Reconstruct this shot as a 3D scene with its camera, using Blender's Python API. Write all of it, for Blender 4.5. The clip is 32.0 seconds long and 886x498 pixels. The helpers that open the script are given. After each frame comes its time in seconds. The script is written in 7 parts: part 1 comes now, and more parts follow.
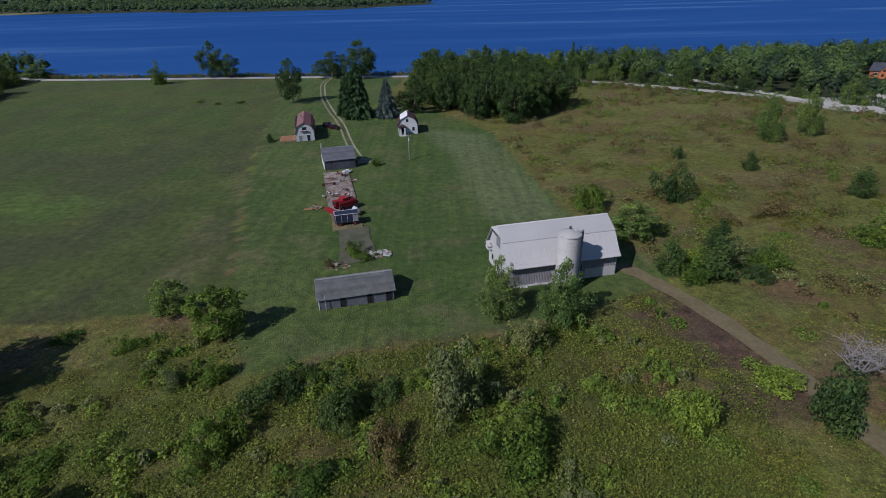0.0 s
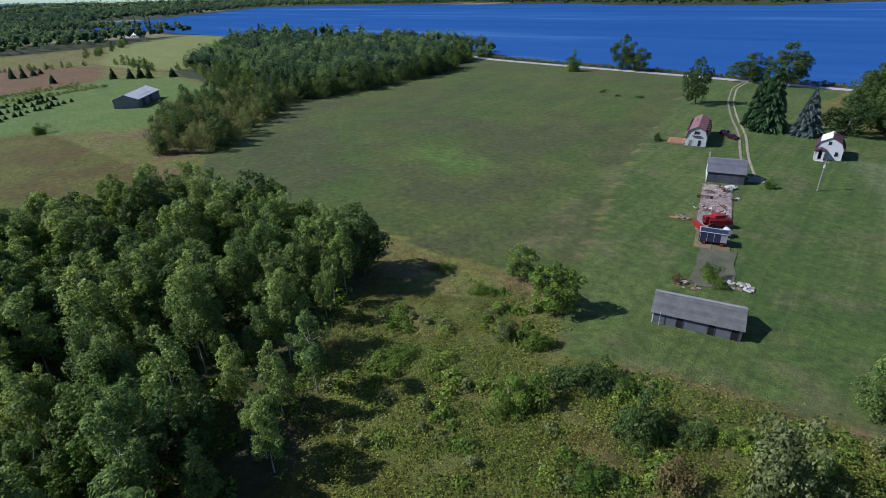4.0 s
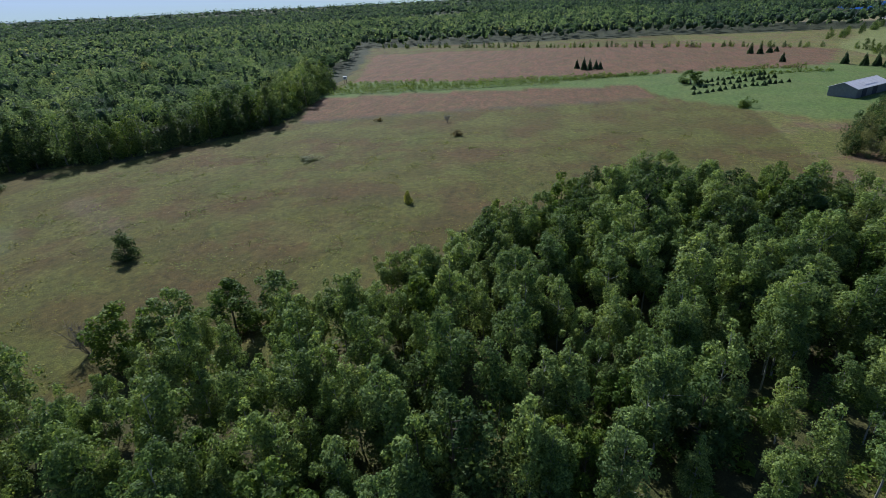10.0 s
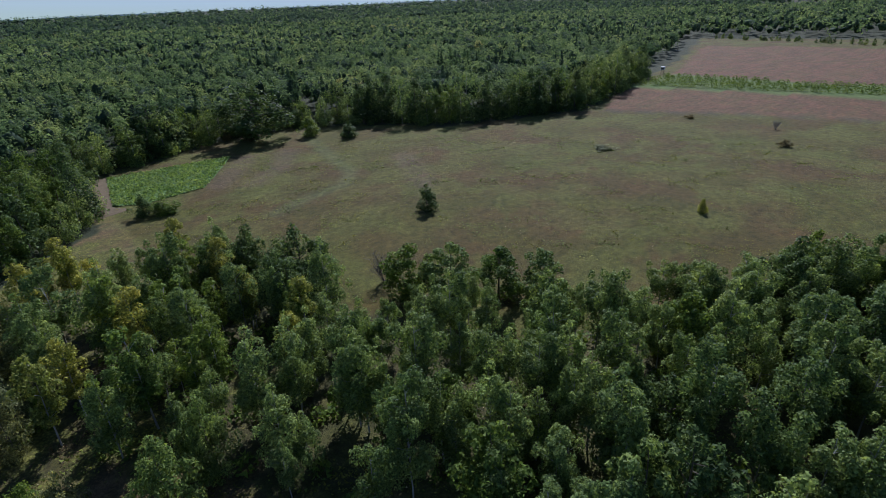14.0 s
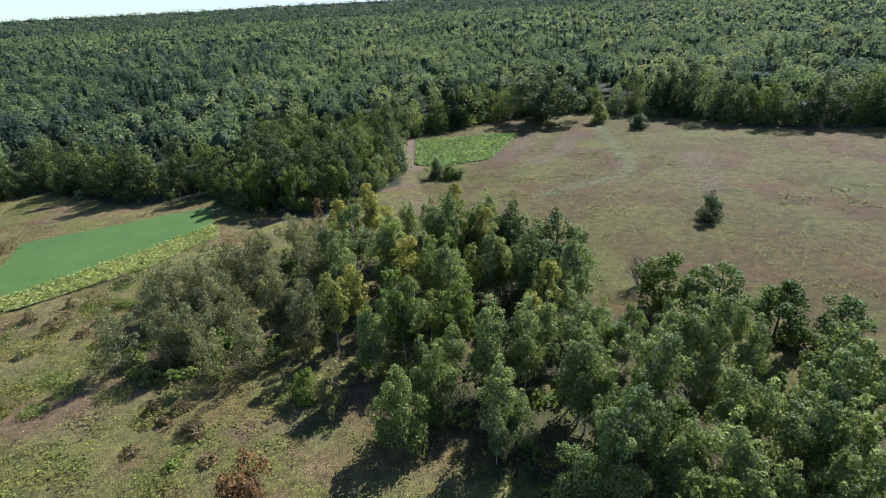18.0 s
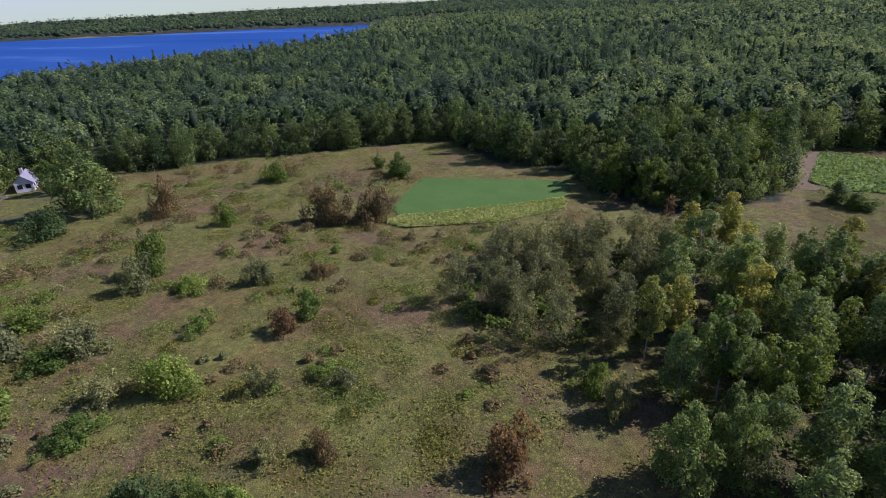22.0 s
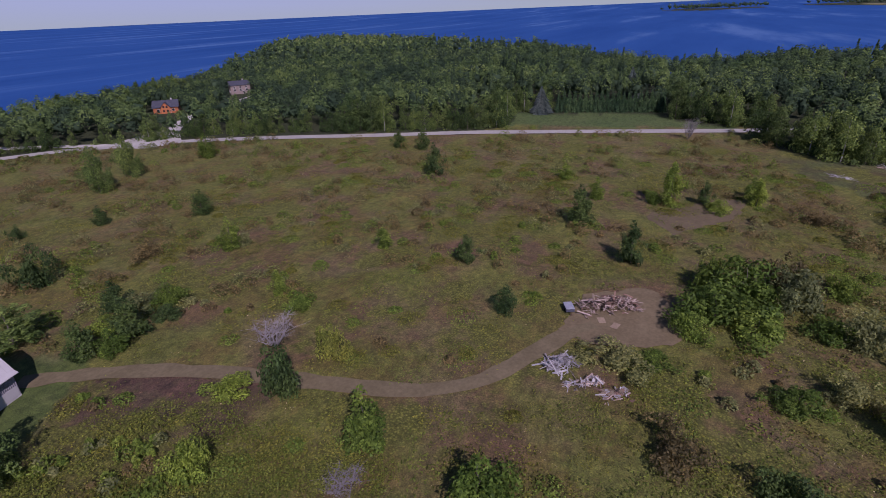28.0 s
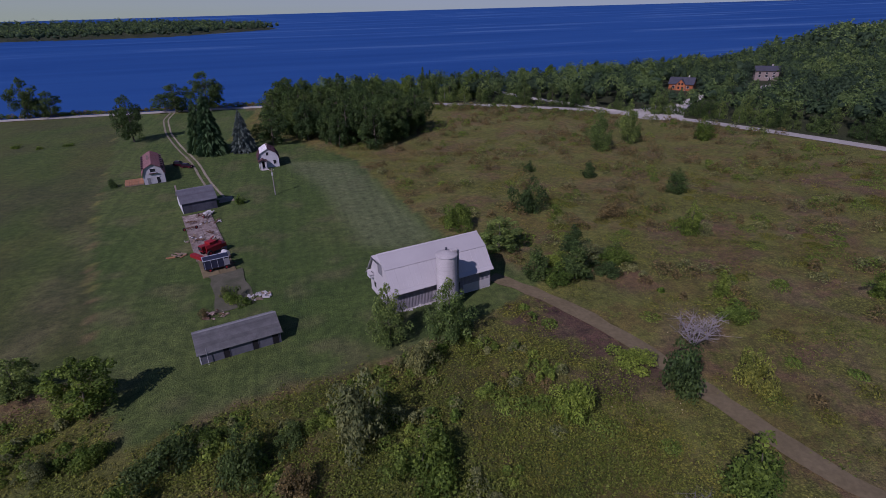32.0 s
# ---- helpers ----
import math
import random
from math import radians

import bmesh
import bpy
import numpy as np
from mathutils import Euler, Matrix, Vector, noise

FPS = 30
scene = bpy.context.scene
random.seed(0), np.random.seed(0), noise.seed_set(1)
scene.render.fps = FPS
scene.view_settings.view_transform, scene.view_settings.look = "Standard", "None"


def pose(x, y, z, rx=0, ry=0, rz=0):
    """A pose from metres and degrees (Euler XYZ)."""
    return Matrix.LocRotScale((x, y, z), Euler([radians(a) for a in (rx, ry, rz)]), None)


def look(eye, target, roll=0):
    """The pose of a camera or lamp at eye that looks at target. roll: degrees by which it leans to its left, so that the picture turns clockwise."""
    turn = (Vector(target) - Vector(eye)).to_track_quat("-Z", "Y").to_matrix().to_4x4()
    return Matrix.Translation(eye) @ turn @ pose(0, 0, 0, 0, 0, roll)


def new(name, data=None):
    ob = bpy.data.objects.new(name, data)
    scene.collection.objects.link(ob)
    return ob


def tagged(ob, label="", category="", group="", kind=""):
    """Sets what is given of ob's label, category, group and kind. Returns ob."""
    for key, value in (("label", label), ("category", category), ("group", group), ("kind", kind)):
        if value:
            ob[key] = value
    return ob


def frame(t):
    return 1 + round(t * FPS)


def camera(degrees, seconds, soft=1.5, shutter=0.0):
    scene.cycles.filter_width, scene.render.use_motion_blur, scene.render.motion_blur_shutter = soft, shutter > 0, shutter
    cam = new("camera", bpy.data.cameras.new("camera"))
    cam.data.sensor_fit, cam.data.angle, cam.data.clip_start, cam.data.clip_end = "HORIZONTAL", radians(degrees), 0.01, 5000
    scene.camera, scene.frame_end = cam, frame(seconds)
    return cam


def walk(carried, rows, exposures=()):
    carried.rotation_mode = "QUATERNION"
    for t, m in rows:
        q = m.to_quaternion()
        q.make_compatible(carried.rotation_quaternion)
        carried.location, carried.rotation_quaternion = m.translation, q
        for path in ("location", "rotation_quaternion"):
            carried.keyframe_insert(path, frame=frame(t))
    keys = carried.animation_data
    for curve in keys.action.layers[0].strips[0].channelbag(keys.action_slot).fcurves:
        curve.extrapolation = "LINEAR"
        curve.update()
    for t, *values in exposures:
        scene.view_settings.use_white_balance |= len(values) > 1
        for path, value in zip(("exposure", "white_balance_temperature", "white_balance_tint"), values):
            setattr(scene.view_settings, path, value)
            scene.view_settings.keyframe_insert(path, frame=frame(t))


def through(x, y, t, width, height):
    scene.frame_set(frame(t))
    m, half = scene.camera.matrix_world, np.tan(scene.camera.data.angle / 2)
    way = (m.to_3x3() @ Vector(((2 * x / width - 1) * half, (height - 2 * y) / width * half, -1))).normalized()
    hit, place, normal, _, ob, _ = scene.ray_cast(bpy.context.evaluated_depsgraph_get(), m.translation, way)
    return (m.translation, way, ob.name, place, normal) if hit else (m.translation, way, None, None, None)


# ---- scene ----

# ---- camera and its walk ----
cam = camera(80.13, 32.0, soft=0.5)
# seconds, x, y, z, yaw to the left of +y, pitch, roll
PATH = [
    (0.0, 0.00, 0.00, 48.00, 0.00, -26.43, -1.43),
    (0.5, -0.01, -0.08, 48.03, 2.70, -26.41, -1.47),
    (1.0, -0.02, -0.25, 48.11, 5.13, -26.43, -1.50),
    (1.5, -0.03, -0.46, 48.22, 7.63, -26.46, -1.50),
    (2.0, -0.08, -0.64, 48.38, 11.39, -26.46, -1.59),
    (2.5, -0.13, -0.75, 48.50, 18.50, -26.42, -1.53),
    (3.0, -0.16, -0.78, 48.59, 26.18, -26.34, -1.46),
    (3.5, -0.09, -0.78, 48.64, 33.52, -26.26, -1.51),
    (4.0, -0.05, -0.70, 48.69, 40.68, -26.07, -1.58),
    (4.5, -0.09, -0.58, 48.76, 47.45, -26.16, -1.19),
    (6.5, -0.11, 0.03, 49.12, 72.56, -26.39, -4.15),
    (7.0, -0.17, 0.19, 49.21, 77.69, -26.18, -3.94),
    (7.5, -0.25, 0.34, 49.31, 83.20, -25.99, -3.78),
    (8.0, -0.31, 0.45, 49.41, 88.81, -25.79, -3.58),
    (8.5, -0.34, 0.50, 49.51, 94.17, -25.63, -3.31),
    (9.0, -0.33, 0.50, 49.62, 99.00, -25.52, -3.14),
    (9.5, -0.31, 0.44, 49.74, 103.58, -25.46, -3.03),
    (10.0, -0.31, 0.35, 49.85, 108.19, -25.37, -2.98),
    (10.5, -0.32, 0.27, 49.92, 112.71, -25.35, -2.91),
    (11.0, -0.34, 0.19, 49.96, 117.00, -25.34, -2.93),
    (11.5, -0.32, 0.12, 49.94, 121.25, -25.29, -2.94),
    (12.0, -0.30, 0.03, 49.89, 125.26, -25.27, -2.79),
    (12.5, -0.28, -0.07, 49.83, 129.25, -25.27, -2.74),
    (13.0, -0.26, -0.15, 49.78, 133.05, -25.26, -2.67),
    (13.5, -0.27, -0.23, 49.79, 136.55, -25.29, -2.50),
    (14.0, -0.27, -0.29, 49.81, 139.78, -25.33, -2.52),
    (14.5, -0.32, -0.29, 49.86, 143.48, -25.36, -2.52),
    (16.5, -0.72, -0.33, 50.05, 159.13, -25.57, -3.07),
    (17.0, -0.87, -0.34, 50.05, 163.01, -25.57, -3.17),
    (17.5, -1.04, -0.34, 50.09, 166.82, -25.60, -3.14),
    (18.0, -1.22, -0.32, 50.14, 170.67, -25.61, -3.10),
    (18.5, -1.41, -0.29, 50.19, 174.46, -25.63, -2.96),
    (19.0, -1.59, -0.32, 50.24, 178.40, -25.62, -2.98),
    (19.5, -1.73, -0.45, 50.32, 182.93, -25.61, -2.99),
    (20.0, -1.83, -0.66, 50.37, 187.34, -25.64, -3.03),
    (20.5, -1.88, -0.93, 50.41, 192.20, -25.60, -2.95),
    (21.0, -1.89, -1.21, 50.41, 197.83, -25.57, -2.99),
    (21.5, -1.94, -1.47, 50.34, 203.92, -25.49, -2.95),
    (22.0, -2.02, -1.72, 50.23, 210.16, -25.38, -3.10),
    (22.5, -2.09, -1.87, 50.15, 216.52, -25.32, -3.18),
    (23.0, -2.09, -1.90, 50.10, 222.77, -25.25, -3.35),
    (23.5, -1.99, -1.86, 50.21, 229.29, -25.28, -3.38),
    (24.0, -1.93, -1.79, 50.36, 236.07, -25.25, -3.26),
    (24.5, -1.85, -1.77, 50.50, 242.93, -25.18, -3.28),
    (25.0, -1.77, -1.81, 50.57, 250.03, -25.11, -3.40),
    (25.5, -1.71, -1.87, 50.66, 257.38, -25.02, -3.29),
    (27.5, -1.61, -2.01, 51.13, 286.89, -24.51, -2.55),
    (28.0, -1.56, -2.07, 51.28, 294.08, -24.46, -2.48),
    (28.5, -1.65, -2.08, 51.42, 301.28, -24.41, -2.47),
    (29.0, -1.79, -2.05, 51.53, 308.60, -24.44, -2.35),
    (29.5, -1.84, -2.00, 51.49, 315.05, -24.51, -2.21),
    (30.0, -1.84, -1.96, 51.34, 320.80, -24.50, -2.08),
    (30.5, -1.82, -1.95, 51.15, 326.84, -24.48, -2.07),
    (31.0, -1.83, -1.95, 50.93, 333.34, -24.47, -1.92),
    (31.5, -1.83, -1.87, 50.72, 339.37, -24.53, -1.68),
    (32.0, -1.84, -1.80, 50.57, 344.55, -24.64, -1.56),
]


def path_pose(x, y, z, yaw, pitch, roll):
    return Matrix.Translation((x, y, z)) @ Euler((0, 0, radians(yaw))).to_matrix().to_4x4() @ pose(0, 0, 0, 90 + pitch) @ pose(0, 0, 0, 0, 0, roll)


walk(cam, [(t, path_pose(*row)) for t, *row in PATH],
     exposures=[(0.0, -0.2, 5850, 13), (2.0, 0.05, 5900, 14), (4.0, 0.42, 5700, 11), (7.0, 1.08, 5480, 10), (8.0, 0.96, 5560, 10), (9.0, 0.55, 5710, 11), (11.0, 0.21, 5600, 14), (14.0, 0.15, 5490, 20), (17.0, 0.92, 5540, 25), (19.0, 1.21, 5610, 32), (20.0, 1.26, 5600, 35), (21.0, 0.83, 5700, 36), (23.0, 0.38, 5750, 40), (25.0, 0.2, 5860, 46), (28.0, -0.2, 5940, 44), (30.0, -0.12, 6040, 44), (31.0, -0.33, 5930, 40), (32.0, -0.58, 5740, 40)])

# ---- world and sun ----
SUN_FROM = Vector((-0.757, -0.653, 0.86)).normalized()
world = bpy.data.worlds.new("sky")
scene.world = world
world.use_nodes = True
wn, wl = world.node_tree.nodes, world.node_tree.links
sky = wn.new("ShaderNodeTexSky")
sky.sky_type, sky.sun_disc = "NISHITA", False
sky.sun_elevation = math.asin(SUN_FROM.z)
sky.sun_rotation = math.atan2(SUN_FROM.x, SUN_FROM.y)
sky.air_density, sky.dust_density, sky.ozone_density = 1.0, 0.0, 3.0
tint = wn.new("ShaderNodeMix")
tint.data_type, tint.blend_type = "RGBA", "MULTIPLY"
tint.inputs[0].default_value, tint.inputs[7].default_value = 1.0, (0.96, 0.98, 1.02, 1)
wl.new(sky.outputs[0], tint.inputs[6])
haze = wn.new("ShaderNodeMix")
haze.data_type, haze.blend_type = "RGBA", "DARKEN"
haze.inputs[0].default_value, haze.inputs[7].default_value = 1.0, (5.6, 7.0, 9.5, 1)
wl.new(tint.outputs[2], haze.inputs[6])
wl.new(haze.outputs[2], wn["Background"].inputs[0])
wn["Background"].inputs[1].default_value = 0.068
sun_data = bpy.data.lights.new("sun", "SUN")
sun_data.energy, sun_data.angle, sun_data.color = 4.5, radians(0.53), (1.0, 0.955, 0.88)
sun = new("sun", sun_data)
sun.matrix_world = look(SUN_FROM * 300, (0, 0, 0))

# ---- materials ----


def material(name, rough=0.8, metal=0.0):
    m = bpy.data.materials.new(name)
    m.use_nodes = True
    b = m.node_tree.nodes["Principled BSDF"]
    b.inputs["Roughness"].default_value, b.inputs["Metallic"].default_value = rough, metal
    b.inputs["Specular IOR Level"].default_value = 0.3
    return m, m.node_tree.nodes, m.node_tree.links, b


def ramp(nodes, stops):
    r = nodes.new("ShaderNodeValToRGB")
    e = r.color_ramp.elements
    while len(e) < len(stops):
        e.new(0.5)
    for k, (p, c) in zip(e, stops):
        k.position, k.color = p, (*c, 1)
    return r


def noise_tex(nodes, links, scale, detail=4.0, rough=0.55, coords=None):
    n = nodes.new("ShaderNodeTexNoise")
    n.inputs["Scale"].default_value, n.inputs["Detail"].default_value, n.inputs["Roughness"].default_value = scale, detail, rough
    if coords is not None:
        links.new(coords, n.inputs["Vector"])
    return n


def mixed(nodes, links, mode, fac, a, b):
    m = nodes.new("ShaderNodeMix")
    m.data_type, m.blend_type = "RGBA", mode
    for sock, v in ((m.inputs[0], fac), (m.inputs[6], a), (m.inputs[7], b)):
        if isinstance(v, (int, float)):
            sock.default_value = v
        elif isinstance(v, tuple):
            sock.default_value = (*v, 1)
        else:
            links.new(v, sock)
    return m.outputs[2]


def surface(name, c1, c2, scale=3.0, fine=40.0, rough=0.8, bump=0.3, metal=0.0, vary=0.25, depth=0.02, grain=0.7):
    """Two-tone surface: stains at one scale, grain at a finer one, a little change from object to object."""
    m, n, l, b = material(name, rough, metal)
    co = n.new("ShaderNodeTexCoord").outputs["Object"]
    big, small = noise_tex(n, l, scale, 5, 0.6, co), noise_tex(n, l, fine, 3, 0.6, co)
    r = ramp(n, ((0.3, c1), (0.7, c2)))
    l.new(big.outputs[0], r.inputs[0])
    g = ramp(n, ((0.25, (grain,) * 3), (0.75, (1.0,) * 3)))
    l.new(small.outputs[0], g.inputs[0])
    col = mixed(n, l, "MULTIPLY", 1.0, r.outputs[0], g.outputs[0])
    info = n.new("ShaderNodeObjectInfo")
    v = ramp(n, ((0.0, (1 - vary,) * 3), (1.0, (1.0,) * 3)))
    l.new(info.outputs["Random"], v.inputs[0])
    l.new(mixed(n, l, "MULTIPLY", 1.0, col, v.outputs[0]), b.inputs["Base Color"])
    bp = n.new("ShaderNodeBump")
    bp.inputs["Strength"].default_value, bp.inputs["Distance"].default_value = bump, depth
    l.new(small.outputs[0], bp.inputs["Height"])
    l.new(bp.outputs[0], b.inputs["Normal"])
    return m


def leaf(name, c1, c2, tree_scale=0.12, through=0.43):
    """Foliage: tone changes leaf by leaf, tree by tree and over the ground."""
    m, n, l, b = material(name, 0.58)
    b.inputs["Specular IOR Level"].default_value = 0.14
    geo, info = n.new("ShaderNodeNewGeometry"), n.new("ShaderNodeObjectInfo")
    big = noise_tex(n, l, tree_scale, 3, 0.6, geo.outputs["Position"])
    r = ramp(n, ((0.32, c1), (0.68, c2)))
    l.new(big.outputs[0], r.inputs[0])
    a = ramp(n, ((0.0, (0.42, 0.47, 0.50)), (0.5, (0.86, 0.87, 0.86)), (1.0, (1.42, 1.36, 1.22))))
    l.new(geo.outputs["Random Per Island"], a.inputs[0])
    o = ramp(n, ((0.0, (0.72, 0.78, 0.82)), (1.0, (1.16, 1.12, 1.02))))
    l.new(info.outputs["Random"], o.inputs[0])
    spray = n.new("ShaderNodeAttribute")
    spray.attribute_name = "spray"
    e = ramp(n, ((0.0, (1.0,) * 3), (0.08, (1.0,) * 3), (0.1, (0.72, 0.75, 0.78)), (1.0, (1.22, 1.20, 1.14))))
    l.new(spray.outputs["Fac"], e.inputs[0])
    col = mixed(n, l, "MULTIPLY", 1.0, mixed(n, l, "MULTIPLY", 1.0, r.outputs[0], a.outputs[0]), o.outputs[0])
    col = mixed(n, l, "MULTIPLY", 1.0, col, e.outputs[0])
    l.new(col, b.inputs["Base Color"])
    tr, mx = n.new("ShaderNodeBsdfTranslucent"), n.new("ShaderNodeMixShader")
    l.new(mixed(n, l, "MULTIPLY", 1.0, col, (1.25, 1.15, 0.7)), tr.inputs[0])
    mx.inputs[0].default_value = through
    l.new(b.outputs[0], mx.inputs[1]), l.new(tr.outputs[0], mx.inputs[2])
    l.new(mx.outputs[0], n["Material Output"].inputs[0])
    return m


LEAF_ASPEN = leaf("aspen_leaves", (0.17, 0.255, 0.08), (0.265, 0.34, 0.115))
LEAF_ASPEN_B = leaf("deep_aspen_leaves", (0.15, 0.228, 0.066), (0.228, 0.3, 0.09))
LEAF_BROAD = leaf("broad_leaves", (0.105, 0.178, 0.034), (0.178, 0.25, 0.048))
LEAF_OAK = leaf("oak_leaves", (0.066, 0.118, 0.04), (0.106, 0.158, 0.052))
LEAF_OLIVE = leaf("olive_leaves", (0.19, 0.215, 0.09), (0.265, 0.28, 0.12))
LEAF_YELLOW = leaf("yellow_leaves", (0.290, 0.330, 0.070), (0.430, 0.410, 0.090))
LEAF_LIME = leaf("lime_leaves", (0.178, 0.265, 0.05), (0.252, 0.325, 0.062))
LEAF_SPRUCE = leaf("spruce_needles", (0.062, 0.120, 0.060), (0.100, 0.165, 0.078), through=0.25)
LEAF_BLUE = leaf("blue_spruce_needles", (0.120, 0.155, 0.149), (0.172, 0.202, 0.189), through=0.1)
LEAF_RED = leaf("russet_leaves", (0.175, 0.108, 0.055), (0.225, 0.15, 0.072))
LEAF_RUST = leaf("rusty_brown_leaves", (0.185, 0.145, 0.07), (0.25, 0.198, 0.092))
LEAF_FOREST = leaf("forest_leaves", (0.092, 0.15, 0.052), (0.16, 0.215, 0.072), tree_scale=0.06)
WEED = leaf("weed_leaves", (0.165, 0.178, 0.038), (0.245, 0.245, 0.052), tree_scale=0.05)
WEED_GREEN = leaf("green_weed_leaves", (0.13, 0.178, 0.038), (0.195, 0.23, 0.048), tree_scale=0.05)
WEED_RUST = leaf("russet_weed_leaves", (0.15, 0.096, 0.056), (0.2, 0.135, 0.075), tree_scale=0.05)
STRAW = leaf("dry_straw", (0.447, 0.357, 0.203), (0.654, 0.542, 0.365), through=0.2)


def canopy_leaf(name, stops):
    """Forest canopy: each tree takes its own tone from the mesh, each leaf clump strays a little."""
    m, n, l, b = material(name, 0.75)
    b.inputs["Specular IOR Level"].default_value = 0.12
    at, geo = n.new("ShaderNodeAttribute"), n.new("ShaderNodeNewGeometry")
    at.attribute_name = "tone"
    r = ramp(n, stops)
    l.new(at.outputs["Fac"], r.inputs[0])
    a = ramp(n, ((0.0, (0.64, 0.67, 0.70)), (1.0, (1.26, 1.23, 1.15))))
    l.new(geo.outputs["Random Per Island"], a.inputs[0])
    big = noise_tex(n, l, 0.012, 3, 0.6, geo.outputs["Position"])
    w = ramp(n, ((0.3, (0.8, 0.86, 0.85)), (0.7, (1.15, 1.1, 1.05))))
    l.new(big.outputs[0], w.inputs[0])
    col = mixed(n, l, "MULTIPLY", 1.0, mixed(n, l, "MULTIPLY", 1.0, r.outputs[0], a.outputs[0]), w.outputs[0])
    l.new(col, b.inputs["Base Color"])
    tr, mx = n.new("ShaderNodeBsdfTranslucent"), n.new("ShaderNodeMixShader")
    l.new(col, tr.inputs[0])
    mx.inputs[0].default_value = 0.48
    l.new(b.outputs[0], mx.inputs[1]), l.new(tr.outputs[0], mx.inputs[2])
    l.new(mx.outputs[0], n["Material Output"].inputs[0])
    return m


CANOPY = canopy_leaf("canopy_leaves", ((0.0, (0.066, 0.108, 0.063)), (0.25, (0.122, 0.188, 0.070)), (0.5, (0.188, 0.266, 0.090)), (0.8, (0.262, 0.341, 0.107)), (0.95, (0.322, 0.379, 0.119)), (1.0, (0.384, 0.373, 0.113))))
BARK_PALE = surface("pale_aspen_bark", (0.30, 0.29, 0.25), (0.46, 0.45, 0.40), 2, 14)
BARK = surface("grey_brown_bark", (0.11, 0.09, 0.07), (0.19, 0.165, 0.13), 2, 14)
DEADWOOD = surface("bleached_dead_wood", (0.22, 0.195, 0.195), (0.33, 0.30, 0.30), 2, 14)
TIN_WHITE = surface("white_painted_metal", (0.62, 0.60, 0.62), (0.76, 0.74, 0.76), 0.35, 5, 0.45, 0.05, grain=0.9)
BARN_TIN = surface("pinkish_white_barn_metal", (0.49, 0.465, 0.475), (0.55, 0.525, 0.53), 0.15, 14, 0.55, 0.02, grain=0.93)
# darker than the other barn walls: grey metal, plus eave shade in the colour
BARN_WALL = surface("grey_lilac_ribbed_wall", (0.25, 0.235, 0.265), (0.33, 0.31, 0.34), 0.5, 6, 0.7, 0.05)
TIN_RED = surface("faded_red_metal_roof", (0.20, 0.085, 0.09), (0.28, 0.13, 0.13), 0.5, 6, 0.5, 0.1)
TIN_MAROON = surface("dark_maroon_roof", (0.07, 0.03, 0.035), (0.11, 0.05, 0.055), 0.5, 6, 0.5, 0.1)
SHINGLE = surface("weathered_grey_shingles", (0.22, 0.22, 0.23), (0.34, 0.34, 0.345), 0.7, 9, 0.9, 0.4)
SHINGLE_BLUE = surface("blue_grey_shingles", (0.24, 0.24, 0.29), (0.32, 0.32, 0.37), 0.5, 9, 0.85, 0.3)
WALL_GREY = surface("grey_painted_block", (0.22, 0.22, 0.245), (0.30, 0.30, 0.32), 0.8, 12, 0.85, 0.2)
SHED_WALL = surface("slate_grey_painted_wall", (0.115, 0.120, 0.150), (0.165, 0.17, 0.20), 0.8, 12, 0.85, 0.2)
OLD_SLAB = surface("weedy_old_concrete", (0.080, 0.088, 0.050), (0.15, 0.14, 0.10), 0.35, 2.2, 0.95, 0.4)
WALL_DARK = surface("dark_weathered_boards", (0.055, 0.058, 0.080), (0.09, 0.092, 0.12), 0.8, 12, 0.85, 0.3)
WALL_WHITE = surface("white_siding", (0.58, 0.58, 0.60), (0.72, 0.72, 0.73), 0.6, 8, 0.6, 0.1)
CONCRETE = surface("pale_silo_concrete", (0.46, 0.43, 0.43), (0.58, 0.55, 0.545), 0.5, 7, 0.9, 0.2, grain=0.84)
SLAB = surface("stained_concrete_slab", (0.17, 0.115, 0.10), (0.46, 0.39, 0.36), 0.55, 2.2, 0.9, 0.3, grain=0.6)
GRAVEL = surface("pale_gravel_road", (0.47, 0.44, 0.41), (0.60, 0.57, 0.53), 0.08, 1.8, 0.95, 0.3)
TRACKMAT = surface("sandy_wheel_track", (0.24, 0.21, 0.145), (0.38, 0.34, 0.26), 0.3, 2.0, 0.95, 0.3)
DIRT = surface("trodden_brown_earth", (0.165, 0.132, 0.070), (0.215, 0.172, 0.098), 0.25, 1.6, 0.95, 0.4)
DIRT_PINK = surface("bare_reddish_earth", (0.165, 0.125, 0.068), (0.22, 0.170, 0.098), 0.25, 1.6, 0.95, 0.4)
DARK = surface("dark_opening", (0.012, 0.012, 0.014), (0.02, 0.02, 0.022), 2, 9, 0.9, 0.1)
GLASS = surface("dark_window_glass", (0.02, 0.022, 0.03), (0.035, 0.038, 0.045), 2, 9, 0.12, 0.0)
RED_PAINT = surface("red_farm_machine_paint", (0.26, 0.014, 0.018), (0.36, 0.025, 0.03), 1.2, 14, 0.4, 0.05)
BLUE_TARP = surface("dark_blue_box_paint", (0.025, 0.03, 0.06), (0.04, 0.045, 0.085), 1.0, 10, 0.5, 0.1)
PALE_TOP = surface("pale_blue_grey_box_top", (0.36, 0.38, 0.46), (0.50, 0.51, 0.58), 0.8, 10, 0.6, 0.1)
RUST = surface("rusty_steel", (0.10, 0.055, 0.035), (0.18, 0.10, 0.065), 2, 20, 0.8, 0.3)
RUBBER = surface("black_rubber", (0.018, 0.018, 0.018), (0.03, 0.03, 0.03), 2, 20, 0.85, 0.2)
